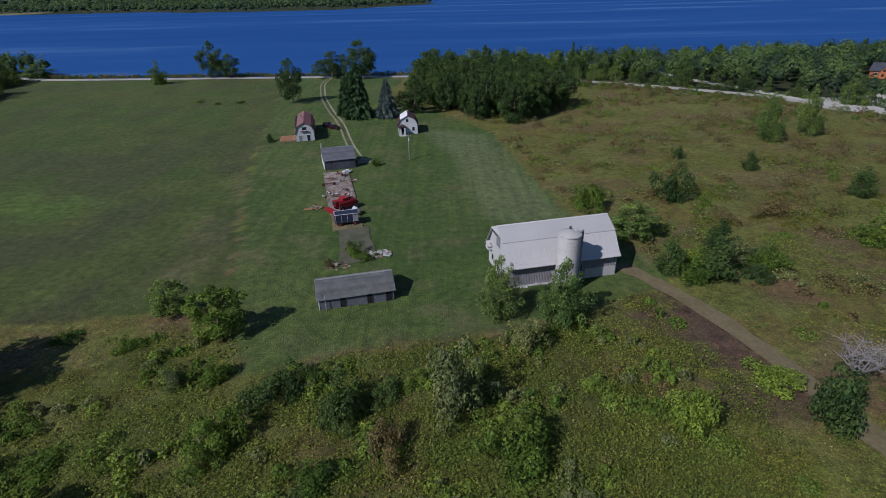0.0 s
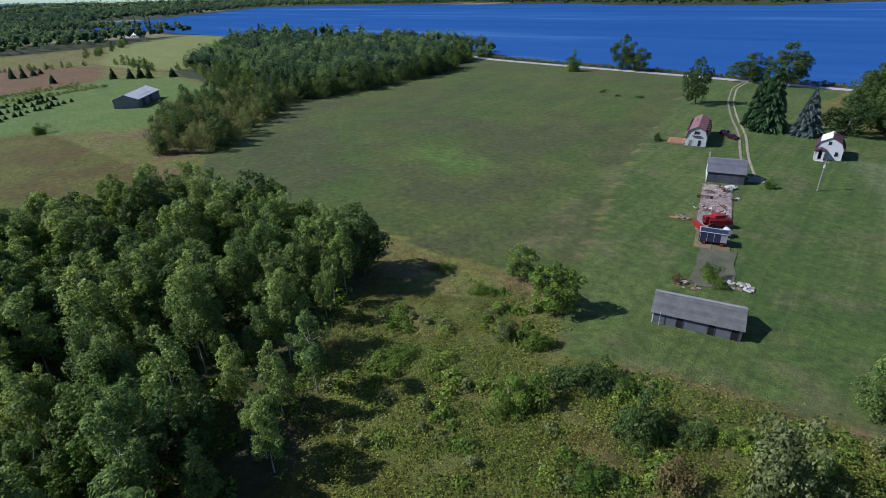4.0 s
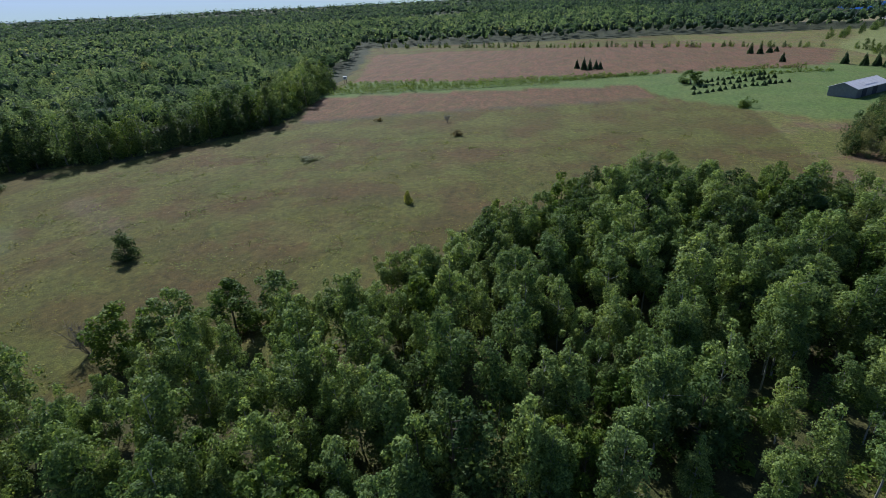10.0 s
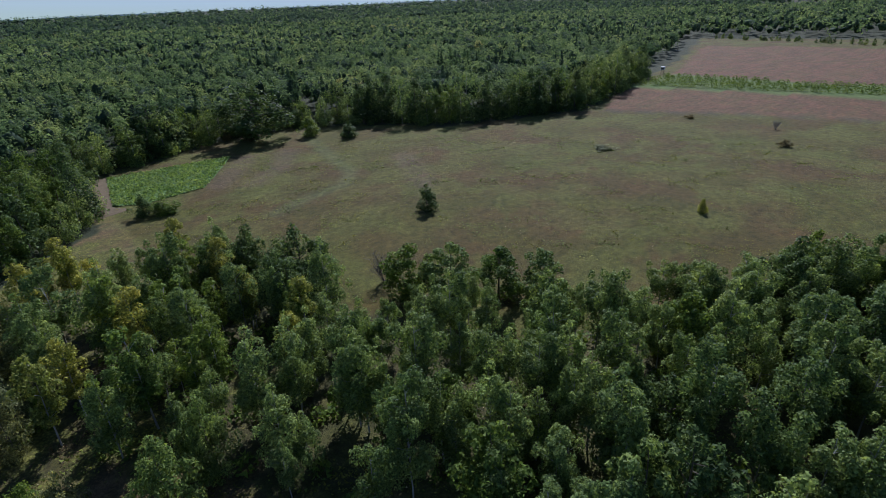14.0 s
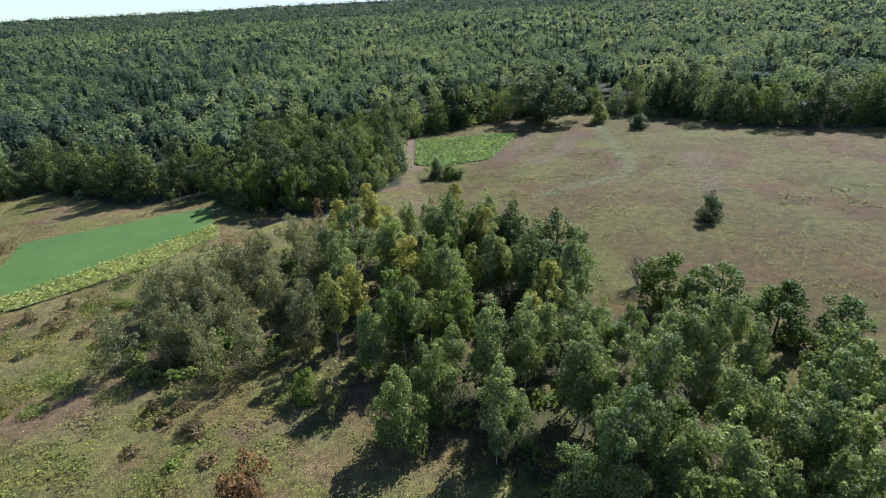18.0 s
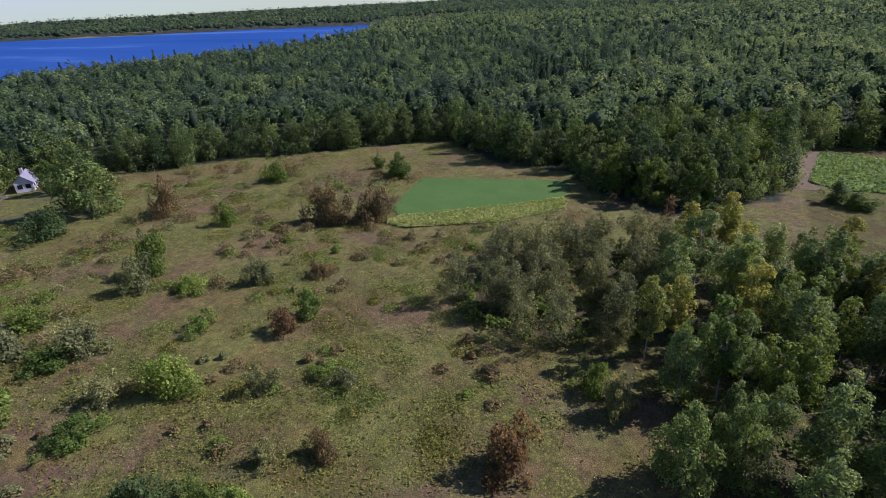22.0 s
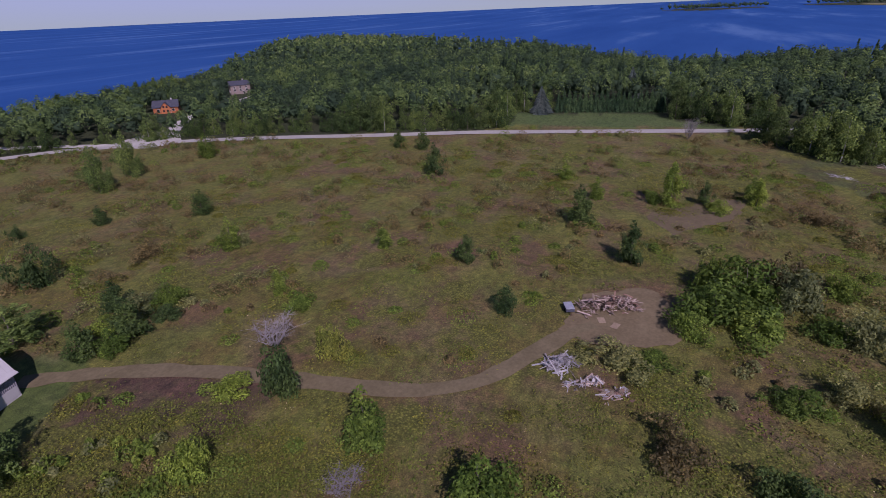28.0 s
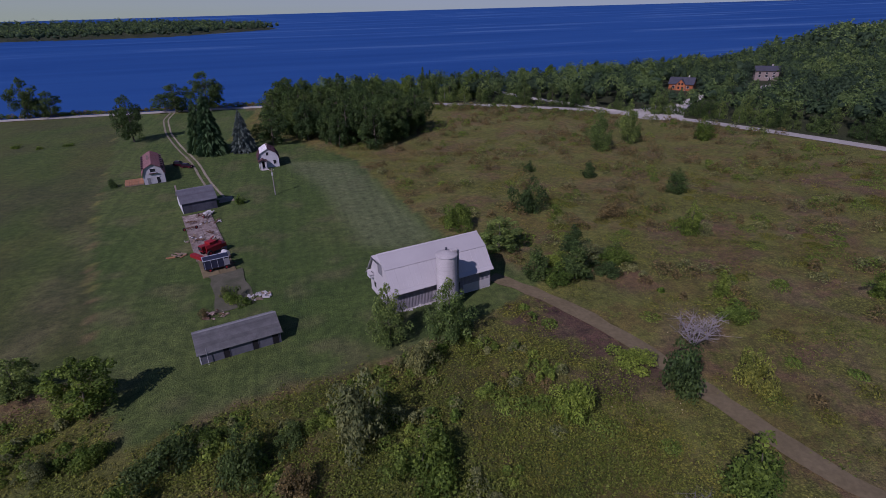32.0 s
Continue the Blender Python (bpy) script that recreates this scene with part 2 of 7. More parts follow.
WOOD = surface("weathered_timber", (0.22, 0.165, 0.12), (0.34, 0.27, 0.20), 1.5, 12, 0.85, 0.3)
WOOD_ORANGE = surface("orange_stained_deck", (0.36, 0.17, 0.085), (0.46, 0.24, 0.13), 1.0, 10, 0.7, 0.2)
LOG_ORANGE = surface("orange_log_wall", (0.40, 0.13, 0.05), (0.50, 0.18, 0.07), 1.0, 6, 0.7, 0.2)
TAUPE = surface("taupe_siding", (0.25, 0.20, 0.18), (0.31, 0.25, 0.225), 1.0, 6, 0.7, 0.2)
BRICK_PINK = surface("pinkish_rubble", (0.36, 0.25, 0.22), (0.52, 0.42, 0.38), 1.0, 6, 0.9, 0.3, vary=0.5)
RUBBLE = surface("whitish_rubble", (0.42, 0.40, 0.42), (0.62, 0.60, 0.60), 1.0, 6, 0.9, 0.3, vary=0.5)
BOARD_BROWN = surface("reddish_brown_boards", (0.20, 0.12, 0.09), (0.32, 0.20, 0.15), 1.0, 8, 0.9, 0.2, vary=0.5)
BOARD_PINK = surface("pinkish_old_boards", (0.46, 0.33, 0.28), (0.62, 0.50, 0.43), 1.0, 8, 0.9, 0.2, vary=0.5)
BOARD_TAN = surface("pale_plywood", (0.34, 0.25, 0.17), (0.42, 0.32, 0.22), 1.0, 8, 0.9, 0.2)
WALL_PALE = surface("pale_lilac_white_siding", (0.50, 0.50, 0.54), (0.60, 0.60, 0.64), 0.6, 8, 0.7, 0.1, grain=0.88)
CAR_PAINT = surface("dark_maroon_car_paint", (0.035, 0.008, 0.014), (0.05, 0.012, 0.02), 1, 20, 0.2, 0.0)

# ---- building helpers ----


def mesh_of(name, verts, faces, mat, smooth=False):
    me = bpy.data.meshes.new(name)
    me.from_pydata([tuple(v) for v in verts], [], [tuple(f) for f in faces])
    me.materials.append(mat)
    if smooth:
        me.shade_smooth()
    return me


def mesh_fast(name, verts, faces, mat):
    """A mesh of faces with the same number of corners each, from arrays."""
    verts, faces = np.asarray(verts, np.float32), np.asarray(faces, np.int32)
    me = bpy.data.meshes.new(name)
    k = faces.shape[1]
    me.vertices.add(len(verts)), me.loops.add(faces.size), me.polygons.add(len(faces))
    me.vertices.foreach_set("co", verts.ravel())
    me.loops.foreach_set("vertex_index", faces.ravel())
    me.polygons.foreach_set("loop_start", np.arange(len(faces), dtype=np.int32) * k)
    me.polygons.foreach_set("loop_total", np.full(len(faces), k, np.int32))
    me.update(calc_edges=True)
    me.materials.append(mat)
    return me


def part(name, bm, mat, parent, label=""):
    me = bpy.data.meshes.new(name)
    bm.to_mesh(me)
    bm.free()
    me.materials.append(mat)
    ob = new(name, me)
    ob.parent = parent
    return tagged(ob, label)


def part_of(name, me, parent, m=None, label=""):
    ob = new(name, me)
    ob.parent = parent
    if m is not None:
        ob.matrix_basis = m
    return tagged(ob, label)


def thing(name, label, category, m=None, group="", kind=""):
    ob = new(name)
    ob.empty_display_size = 0.2
    if m is not None:
        ob.matrix_basis = m
    return tagged(ob, label, category, group, kind)


def box(bm, x0, x1, y0, y1, z0, z1, bevel=0.0):
    geo = bmesh.ops.create_cube(bm, size=1.0, matrix=Matrix.LocRotScale(((x0 + x1) / 2, (y0 + y1) / 2, (z0 + z1) / 2), None, (x1 - x0, y1 - y0, z1 - z0)))
    if bevel:
        edges = list({e for v in geo["verts"] for e in v.link_edges})
        bmesh.ops.bevel(bm, geom=edges, offset=bevel, segments=1, affect="EDGES")
    return bm


def boxes(*rows, bevel=0.0):
    bm = bmesh.new()
    for r in rows:
        box(bm, *r, bevel=bevel)
    return bm


def tube(bm, p, q, r0, r1, sides=7):
    p, q = Vector(p), Vector(q)
    d = q - p
    m = Matrix.Translation((p + q) / 2) @ d.to_track_quat("Z", "Y").to_matrix().to_4x4()
    bmesh.ops.create_cone(bm, cap_ends=True, segments=sides, radius1=r0, radius2=r1, depth=d.length, matrix=m)
    return bm


def prism(profile, x0, x1):
    """A solid with the given outline in y and z, drawn out from x0 to x1."""
    bm = bmesh.new()
    a, b = [bm.verts.new((x0, y, z)) for y, z in profile], [bm.verts.new((x1, y, z)) for y, z in profile]
    bm.faces.new(a[::-1]), bm.faces.new(b)
    for i in range(len(a)):
        j = (i + 1) % len(a)
        bm.faces.new((a[i], a[j], b[j], b[i]))
    bmesh.ops.recalc_face_normals(bm, faces=bm.faces)
    return bm


def sheet_profile(points, thick):
    """A bent sheet's outline: the line of points and the same line, lowered."""
    return list(points) + [(y, z - thick) for y, z in reversed(points)]


def inside(px, py, poly):
    """For arrays of places: which of them lie in a polygon."""
    px, py = np.asarray(px, float), np.asarray(py, float)
    res = np.zeros(px.shape, bool)
    n = len(poly)
    for i in range(n):
        (x0, y0), (x1, y1) = poly[i], poly[(i + 1) % n]
        if y0 != y1:
            res ^= ((y0 > py) != (y1 > py)) & (px < (x1 - x0) * (py - y0) / (y1 - y0) + x0)
    return res


def line_distance(px, py, pts, closed=False):
    best = np.full(np.shape(px), 1e9)
    pts = list(pts) + ([pts[0]] if closed else [])
    for (x0, y0), (x1, y1) in zip(pts, pts[1:]):
        dx, dy = x1 - x0, y1 - y0
        k = np.clip(((px - x0) * dx + (py - y0) * dy) / (dx * dx + dy * dy + 1e-9), 0, 1)
        best = np.minimum(best, np.hypot(px - x0 - k * dx, py - y0 - k * dy))
    return best


def waves(x, y, size, seed):
    """Smooth change from 0 to 1 over the ground, with lumps of about the given size."""
    rs = np.random.RandomState(seed)
    s = np.zeros(np.shape(x))
    for k in range(9):
        a, f, p = rs.uniform(0, 6.283), rs.uniform(0.6, 2.6) * 3.1 / size, rs.uniform(0, 6.283)
        s = s + np.sin((x * np.cos(a) + y * np.sin(a)) * f + p + 1.3 * np.sin((y * np.cos(a) - x * np.sin(a)) * f * 0.7 + p))
    return 1 / (1 + np.exp(-s * 0.9))


# ---- plan ----
LAND = [(-4700, 4700), (-700, 3500), (-60, 2350), (5, 1900), (-270, 1560), (-660, 1580), (-900, 1750), (-1700, 1700), (-2200, 1460), (-1940, 1090), (-1560, 650), (-1430, 470),
        (-1250, 395), (-1000, 425), (-770, 410), (-600, 425), (-420, 440), (-300, 410), (-250, 372), (-170, 357), (-5, 339), (100, 336), (170, 342), (250, 350), (330, 360), (430, 425),
        (600, 535), (760, 640), (950, 660), (900, 500), (700, 230), (660, 160), (480, 50), (430, 0), (500, -80), (510, -240), (480, -400), (480, -520), (560, -740), (800, -1180)]
LAND += [(1000, -1149), (1264, -1089), (1552, -940), (2031, -759), (2900, -446), (3000, -700), (4700, -1500), (4700, -4700), (-4700, -4700)]
ISLAND = [(2560, -60), (2800, 120), (2900, 60), (2880, -240), (2760, -330)]
CLEAR = [(-264, 358), (-170, 350), (-97, 344), (-6, 333), (60, 309), (104, 286), (140, 252), (160, 226), (180, 204), (196, 164), (225, 80), (240, 68), (272, 76), (280, 6), (266, -4), (254, -34),
         (232, -30), (201, -55), (209, -80), (184, -103), (165, -126), (118, -166), (97, -181), (68, -159), (40, -156), (29, -140), (7, -131), (-12, -150), (-18, -165), (-20, -205),
         (-39, -214), (-78, -228), (-110, -222), (-141, -191), (-150, -174), (-215, -147), (-297, -169), (-434, -209), (-622, -281)]
CLEAR += [(-690, 30), (-714, 244), (-830, 400), (-760, 480), (-420, 180), (-330, 165), (-262, 150), (-233, 161), (-228, 204), (-236, 300)]
CLUSTER = [(14, 208), (30, 206), (47, 222), (58, 240), (52, 296), (-10, 312), (-14, 262), (2, 232)]
LAWN = [(-29, 58), (-13, 64), (8, 67), (24, 73), (38, 80), (43, 84), (40, 92), (35, 98), (29, 116), (24.8, 147), (18.7, 191), (-2, 232), (-30, 245), (-20, 325), (-90, 338), (-84, 294), (-59, 161), (-41, 92), (-36, 75)]
FIELD = [(-36, 75), (-41, 92), (-59, 161), (-84, 294), (-90, 338), (-262, 352), (-236, 300), (-228, 204), (-233, 161), (-195, 90), (-140, 60), (-85, 72), (-60, 74)]
RED_STRIP = [(-221, -140), (-250, -154), (-283, -166), (-306, -104), (-319, -39), (-329, 14), (-288, 22), (-268, -33), (-248, -86)]
RED_FIELD = [(-345, -170), (-440, -206), (-538, -239), (-558, -161), (-570, -69), (-590, 22), (-585, 90), (-511, 168), (-422, 136), (-398, 104), (-400, 66), (-380, 30), (-365, -45), (-348, -102)]
NURSERY = [(-283, -170), (-345, -174), (-348, -102), (-365, -45), (-380, 30), (-400, 66), (-398, 104), (-422, 136), (-400, 170), (-300, 160), (-262, 120), (-240, 85), (-290, 27), (-329, 14), (-319, -39), (-306, -104)]
MEADOW = [(-440, 175), (-525, 170), (-714, 250), (-830, 400), (-740, 420), (-420, 200)]
PLOT_PALE = [(-66, -198), (-26, -203), (-21, -170), (-28, -165), (-46, -167)]
PLOT_GREEN = [(82, -136), (39, -149), (36, -134), (46, -124), (70, -106), (77, -110)]
PLOT_MAIZE = [(36, -134), (46, -124), (70, -106), (72, -101), (66, -100), (46, -112), (33, -126)]
GARDEN_LAWN = [(240, 70), (272, 76), (281, 6), (266, -4), (253, -30), (246, 20)]
YARD = [(150, -71), (186, -40), (214, -30), (203, -55), (205, -76), (180, -88)]
PATH_LINE = [(33, 88), (38.7, 80.4), (44.2, 67.7), (48.8, 48.7), (52, 30.6), (56.4, 20.6), (64.2, 15.0), (73.2, 12.7), (80, 6)]
ROAD_LINE = [(-700, 398), (-420, 415), (-330, 385), (-250, 354), (-170, 346), (-97, 340), (-6, 330), (70, 303), (104, 282), (145, 249), (163, 223), (177, 203), (193, 164), (207, 122), (223, 80), (237, 25), (251, -32), (268, -80), (300, -140)]
GROVE = [(-38, 6), (-40, 16), (-46, 27), (-58, 38), (-68, 56), (-85, 66), (-104, 60), (-124, 56), (-138, 32), (-138, 8), (-108, -18), (-78, -32), (-58, -44), (-44, -64), (-36, -84), (-32, -104), (-16, -108), (4, -116),
         (24, -106), (38, -93), (44, -76), (30, -69), (14, -70), (0, -62), (-12, -46), (-24, -22), (-32, -6)]


def bowl(r):
    return 34.0 * np.clip((r - 1800) / 2900, 0, 1) ** 1.5


def hills(x, y):
    """Low wooded hills far inland."""
    return np.clip((np.hypot(x, y) - 2300) / 1500, 0, 1) * (y < 300) * (1 + 6 * waves(x, y, 1500, 8) ** 2)


def steps():
    near = np.arange(-204, 204.1, 1.7)
    out = [204.0]
    while out[-1] < 4690:
        out.append(out[-1] + max(3.0, min(0.028 * out[-1], 120)))
    out = np.array(out[1:])
    return np.concatenate([-out[::-1], near, out])


# ---- ground: one sheet to the horizon ----
gx = steps()
GX, GY = np.meshgrid(gx, gx)
X, Y = GX.ravel(), GY.ravel()
R = np.hypot(X, Y)
land = inside(X, Y, LAND) | inside(X, Y, ISLAND)
shore = line_distance(X, Y, LAND, True)
Z = np.where(land, -0.9 + 0.9 * np.clip(shore / 9, 0, 1), -3.5) + bowl(R)
Z += np.where(land & (R > 60), 0.25 * (waves(X, Y, 60, 5) - 0.5), 0)
Z += hills(X, Y) * land
jx, jy = X + 3.0 * (waves(X, Y, 9, 21) - 0.5), Y + 3.0 * (waves(X, Y, 9, 22) - 0.5)


def tone(base, poly, colour, jitter=True):
    sel = inside(jx, jy, poly) if jitter else inside(X, Y, poly)
    base[sel] = colour if np.ndim(colour) == 1 else np.asarray(colour)[sel]


def blend(a, b, k):
    return np.asarray(a)[None, :] * (1 - k[:, None]) + np.asarray(b)[None, :] * k[:, None]


w1, w2, w3, w4 = waves(X, Y, 22, 1), waves(X, Y, 9, 2), waves(X, Y, 50, 3), waves(X, Y, 5, 4)
scrub = blend((0.158, 0.162, 0.042), (0.166, 0.124, 0.066), np.clip((w1 * 1.7 + w2 * 0.8 - 0.85) * np.where((Y > -25) & (Y < 120), 1.0, 0.55), 0, 1))
scrub = scrub * (1 - 0.4 * (w4 * w2)[:, None]) + np.array((0.100, 0.140, 0.030))[None] * (0.4 * w4 * w2)[:, None]
COL = blend((0.040, 0.048, 0.020), (0.030, 0.040, 0.016), w1)
open_land = inside(jx, jy, CLEAR)
COL[open_land] = scrub[open_land]
south = open_land & (X < -20) & (Y < 60)
COL[south] = blend((0.087, 0.086, 0.014), (0.093, 0.067, 0.018), np.clip(w1 * 0.9 + w3 * 0.8 - 0.4, 0, 1))[south]
lusher = south & (waves(X, Y, 34, 14) * (0.6 + 0.4 * w2) > 0.62)
COL[lusher] = COL[lusher] * 0.4 + np.array((0.100, 0.112, 0.019)) * 0.6
lawn = blend((0.057, 0.095, 0.021), (0.084, 0.115, 0.032), np.clip(0.9 * w3, 0, 1))
dry = np.clip(w1 * w2 * 2.2 - 0.75, 0, 1)[:, None]
lawn = lawn * (1 - 0.45 * dry) + np.array((0.135, 0.12, 0.066))[None] * 0.45 * dry
pale = np.clip(line_distance(X, Y, [(-12, 205), (2, 160), (8, 112), (19, 103), (31, 112), (25, 147), (19, 191)], True) / 5, 0, 1)[:, None] * inside(X, Y, [(-12, 205), (2, 160), (8, 112), (19, 103), (31, 112), (25, 147), (19, 191)])[:, None] * 0.7
lawn = lawn * (1 - pale) + np.array((0.128, 0.152, 0.078))[None] * pale
field = blend((0.060, 0.092, 0.020), (0.079, 0.090, 0.026), np.clip(w3 * 0.9 + w1 * 0.4 - 0.2, 0, 1))
worn = np.clip(waves(X, Y, 34, 12) * 1.6 - 0.75 + 0.5 * ((X < -62) & (Y < 185)), 0, 1)[:, None] * 0.75
field = field * (1 - worn) + np.array((0.064, 0.068, 0.031))[None] * worn
glade = np.clip(1.2 - np.hypot((X + 105) / 26, (Y - 128) / 12), 0, 1)[:, None] * 0.7 * np.clip(0.3 + w2, 0, 1)[:, None]
field = field * (1 - glade) + np.array((0.095, 0.160, 0.030))[None] * glade
strip = line_distance(X + 7.0, Y, [(-44, 78), (-47, 120), (-60, 230)])
strip = (np.clip(1 - strip / 6.5, 0, 1) * np.clip(waves(X, Y, 14, 13) * 1.5, 0, 1))[:, None] * 0.7
field = field * (1 - strip) + np.array((0.140, 0.128, 0.066))[None] * strip
field = field * (1 - 0.5 * (w2 * w1 * w4)[:, None]) + np.array((0.085, 0.13, 0.03))[None] * (0.5 * w2 * w1 * w4)[:, None]
FRONT = [(-70, 30), (-42, 73), (-29, 57), (-13, 63), (8, 66), (26, 73), (34, 62), (26, 34), (-20, 26)]
lush = blend((0.106, 0.132, 0.030), (0.130, 0.122, 0.038), np.clip(w1 * 0.8 + w2 * 0.4 - 0.2, 0, 1))
tone(COL, FRONT, lush)
tone(COL, [(25, 72.5), (36, 80), (43, 72), (47, 57), (44, 46), (36, 50), (30, 60), (20, 66)], blend((0.100, 0.072, 0.050), (0.120, 0.088, 0.056), w4))
tone(COL, FIELD, field)
tone(COL, LAWN, lawn, False)
tone(COL, NURSERY, blend((0.092, 0.150, 0.034), (0.110, 0.155, 0.042), w1))
tone(COL, RED_STRIP, blend((0.155, 0.082, 0.045), (0.108, 0.072, 0.034), w4), False)
tone(COL, RED_FIELD, blend((0.165, 0.086, 0.050), (0.115, 0.074, 0.038), w4), False)
tone(COL, MEADOW, blend((0.15, 0.175, 0.052), (0.17, 0.185, 0.062), w1))
tone(COL, GARDEN_LAWN, blend((0.07, 0.11, 0.035), (0.085, 0.12, 0.04), w1))
tone(COL, YARD, blend((0.095, 0.115, 0.042), (0.12, 0.115, 0.05), w1))
far_field = land & (R > 900) & (waves(X, Y, 420, 31) > 0.94)
COL[far_field] = blend((0.14, 0.15, 0.06), (0.19, 0.16, 0.09), w3)[far_field]
lane = np.clip(1.35 - line_distance(X, Y, [(-99.6, -199), (-92, -170), (-86, -147), (-78, -137), (-65.5, -135), (-51.6, -130)]) / 3.0, 0, 1)[:, None] * 0.7
lane *= np.where(open_land, 1, 0)[:, None]
COL = COL * (1 - lane) + np.array((0.112, 0.132, 0.046))[None] * lane
for line in ([(-84.5, -188), (-72, -170), (-59, -160)], [(-70, -192), (-50, -166)], [(-110, -150), (-95, -120)]):
    lane = np.clip(1.5 - line_distance(X, Y, line) / 4.0, 0, 1)[:, None] * 0.6 * np.where(open_land, 1, 0)[:, None]
    COL = COL * (1 - lane) + np.array((0.125, 0.094, 0.058))[None] * lane
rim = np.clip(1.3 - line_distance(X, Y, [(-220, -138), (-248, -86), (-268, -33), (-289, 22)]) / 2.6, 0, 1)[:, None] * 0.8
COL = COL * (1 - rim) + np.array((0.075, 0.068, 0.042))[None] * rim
under = inside(jx, jy, GROVE)
COL[under] = blend((0.058, 0.066, 0.020), (0.085, 0.080, 0.030), w2)[under]
ROUGH = (open_land & ~inside(X, Y, LAWN) & ~inside(X, Y, FIELD) & ~inside(X, Y, MEADOW) & ~inside(X, Y, GARDEN_LAWN)).astype(np.float32)
ROUGH *= np.where(inside(X, Y, NURSERY) | inside(X, Y, RED_STRIP) | inside(X, Y, RED_FIELD), 0.15, np.where((X < -20) & (Y < 60), 0.42, 1.0)).astype(np.float32)
MOWN = (inside(X, Y, LAWN) + 0.4 * inside(X, Y, FIELD)).astype(np.float32)
COL[~land] = (0.05, 0.055, 0.04)
n_side = len(gx)
ii = np.arange(n_side * n_side).reshape(n_side, n_side)
quads = np.stack([ii[:-1, :-1], ii[:-1, 1:], ii[1:, 1:], ii[1:, :-1]], -1).reshape(-1, 4)

m, n, l, b = material("ground_cover", 0.95)
att = n.new("ShaderNodeAttribute")
att.attribute_name = "cover"
pos = n.new("ShaderNodeNewGeometry").outputs["Position"]
fine, mid, wide = noise_tex(n, l, 4.5, 4, 0.7, pos), noise_tex(n, l, 0.55, 5, 0.7, pos), noise_tex(n, l, 0.09, 4, 0.6, pos)
rf, rm, rw = ramp(n, ((0.28, (0.48, 0.48, 0.46)), (0.72, (1.46, 1.46, 1.40)))), ramp(n, ((0.32, (0.58, 0.62, 0.58)), (0.68, (1.38, 1.34, 1.28)))), ramp(n, ((0.3, (0.85, 0.88, 0.85)), (0.7, (1.15, 1.1, 1.1))))
for t_, r_ in ((fine, rf), (mid, rm), (wide, rw)):
    l.new(t_.outputs[0], r_.inputs[0])
c_ = mixed(n, l, "MULTIPLY", 1.0, att.outputs["Color"], rf.outputs[0])
c_ = mixed(n, l, "MULTIPLY", 1.0, c_, rm.outputs[0])
c_ = mixed(n, l, "MULTIPLY", 1.0, c_, rw.outputs[0])
mown = n.new("ShaderNodeAttribute")
mown.attribute_name = "mown"
turn_ = n.new("ShaderNodeMapping")
turn_.inputs["Rotation"].default_value = (0, 0, -0.20)
l.new(pos, turn_.inputs["Vector"])
turn_.inputs["Scale"].default_value = (0.5, 0.008, 1.0)
band = noise_tex(n, l, 1.0, 3, 0.6, turn_.outputs[0])
rb = ramp(n, ((0.38, (0.87, 0.89, 0.87)), (0.62, (1.13, 1.11, 1.12))))
l.new(band.outputs[0], rb.inputs[0])
c_ = mixed(n, l, "MULTIPLY", mown.outputs["Fac"], c_, rb.outputs[0])
# rough ground: tufts about as wide as a stride, each with its own tone, in green, straw and bare brown drifts
rough_ = n.new("ShaderNodeAttribute")
rough_.attribute_name = "rough"
tuft = n.new("ShaderNodeTexVoronoi")
tuft.inputs["Scale"].default_value, tuft.inputs["Randomness"].default_value = 2.7, 1.0
l.new(pos, tuft.inputs["Vector"])
# bright tuft tops, dark gaps: the shade between tufts is painted by cell distance
rt = ramp(n, ((0.10, (1.38, 1.38, 1.34)), (0.62, (0.48, 0.50, 0.50))))
l.new(tuft.outputs["Distance"], rt.inputs[0])
tone_ = n.new("ShaderNodeSeparateColor")
l.new(tuft.outputs["Color"], tone_.inputs[0])
shifted = n.new("ShaderNodeMapping")
shifted.inputs["Location"].default_value = (371, 113, 0)
l.new(pos, shifted.inputs["Vector"])
rc = ramp(n, ((0.0, (0.80, 0.76, 0.78)), (0.55, (1.0, 1.0, 0.98)), (0.95, (1.06, 1.10, 0.95)), (1.0, (1.4, 1.32, 1.1))))
l.new(tone_.outputs[0], rc.inputs[0])
drift_a, drift_b = noise_tex(n, l, 0.05, 7, 0.68, pos), noise_tex(n, l, 0.06, 7, 0.68, shifted.outputs[0])
ra, rd = ramp(n, ((0.50, (0.0,) * 3), (0.57, (1.0,) * 3))), ramp(n, ((0.46, (0.0,) * 3), (0.53, (0.9,) * 3)))
l.new(drift_a.outputs[0], ra.inputs[0]), l.new(drift_b.outputs[0], rd.inputs[0])
wild = mixed(n, l, "MULTIPLY", rd.outputs[0], c_, (0.96, 0.76, 0.95))
wild = mixed(n, l, "MIX", ra.outputs[0], wild, mixed(n, l, "MULTIPLY", 1.0, (0.152, 0.155, 0.034), rm.outputs[0]))
leafy = mixed(n, l, "MIX", ra.outputs[0], (0.3, 0.3, 0.3), (0.9, 0.9, 0.9))
wild = mixed(n, l, "MULTIPLY", leafy, wild, rt.outputs[0])
wild = mixed(n, l, "MULTIPLY", 0.8, wild, rc.outputs[0])
l.new(mixed(n, l, "MIX", rough_.outputs["Fac"], c_, wild), b.inputs["Base Color"])
bp = n.new("ShaderNodeBump")
bp.inputs["Strength"].default_value, bp.inputs["Distance"].default_value = 0.9, 0.28
l.new(fine.outputs[0], bp.inputs["Height"])
l.new(bp.outputs[0], b.inputs["Normal"])
GROUND = m
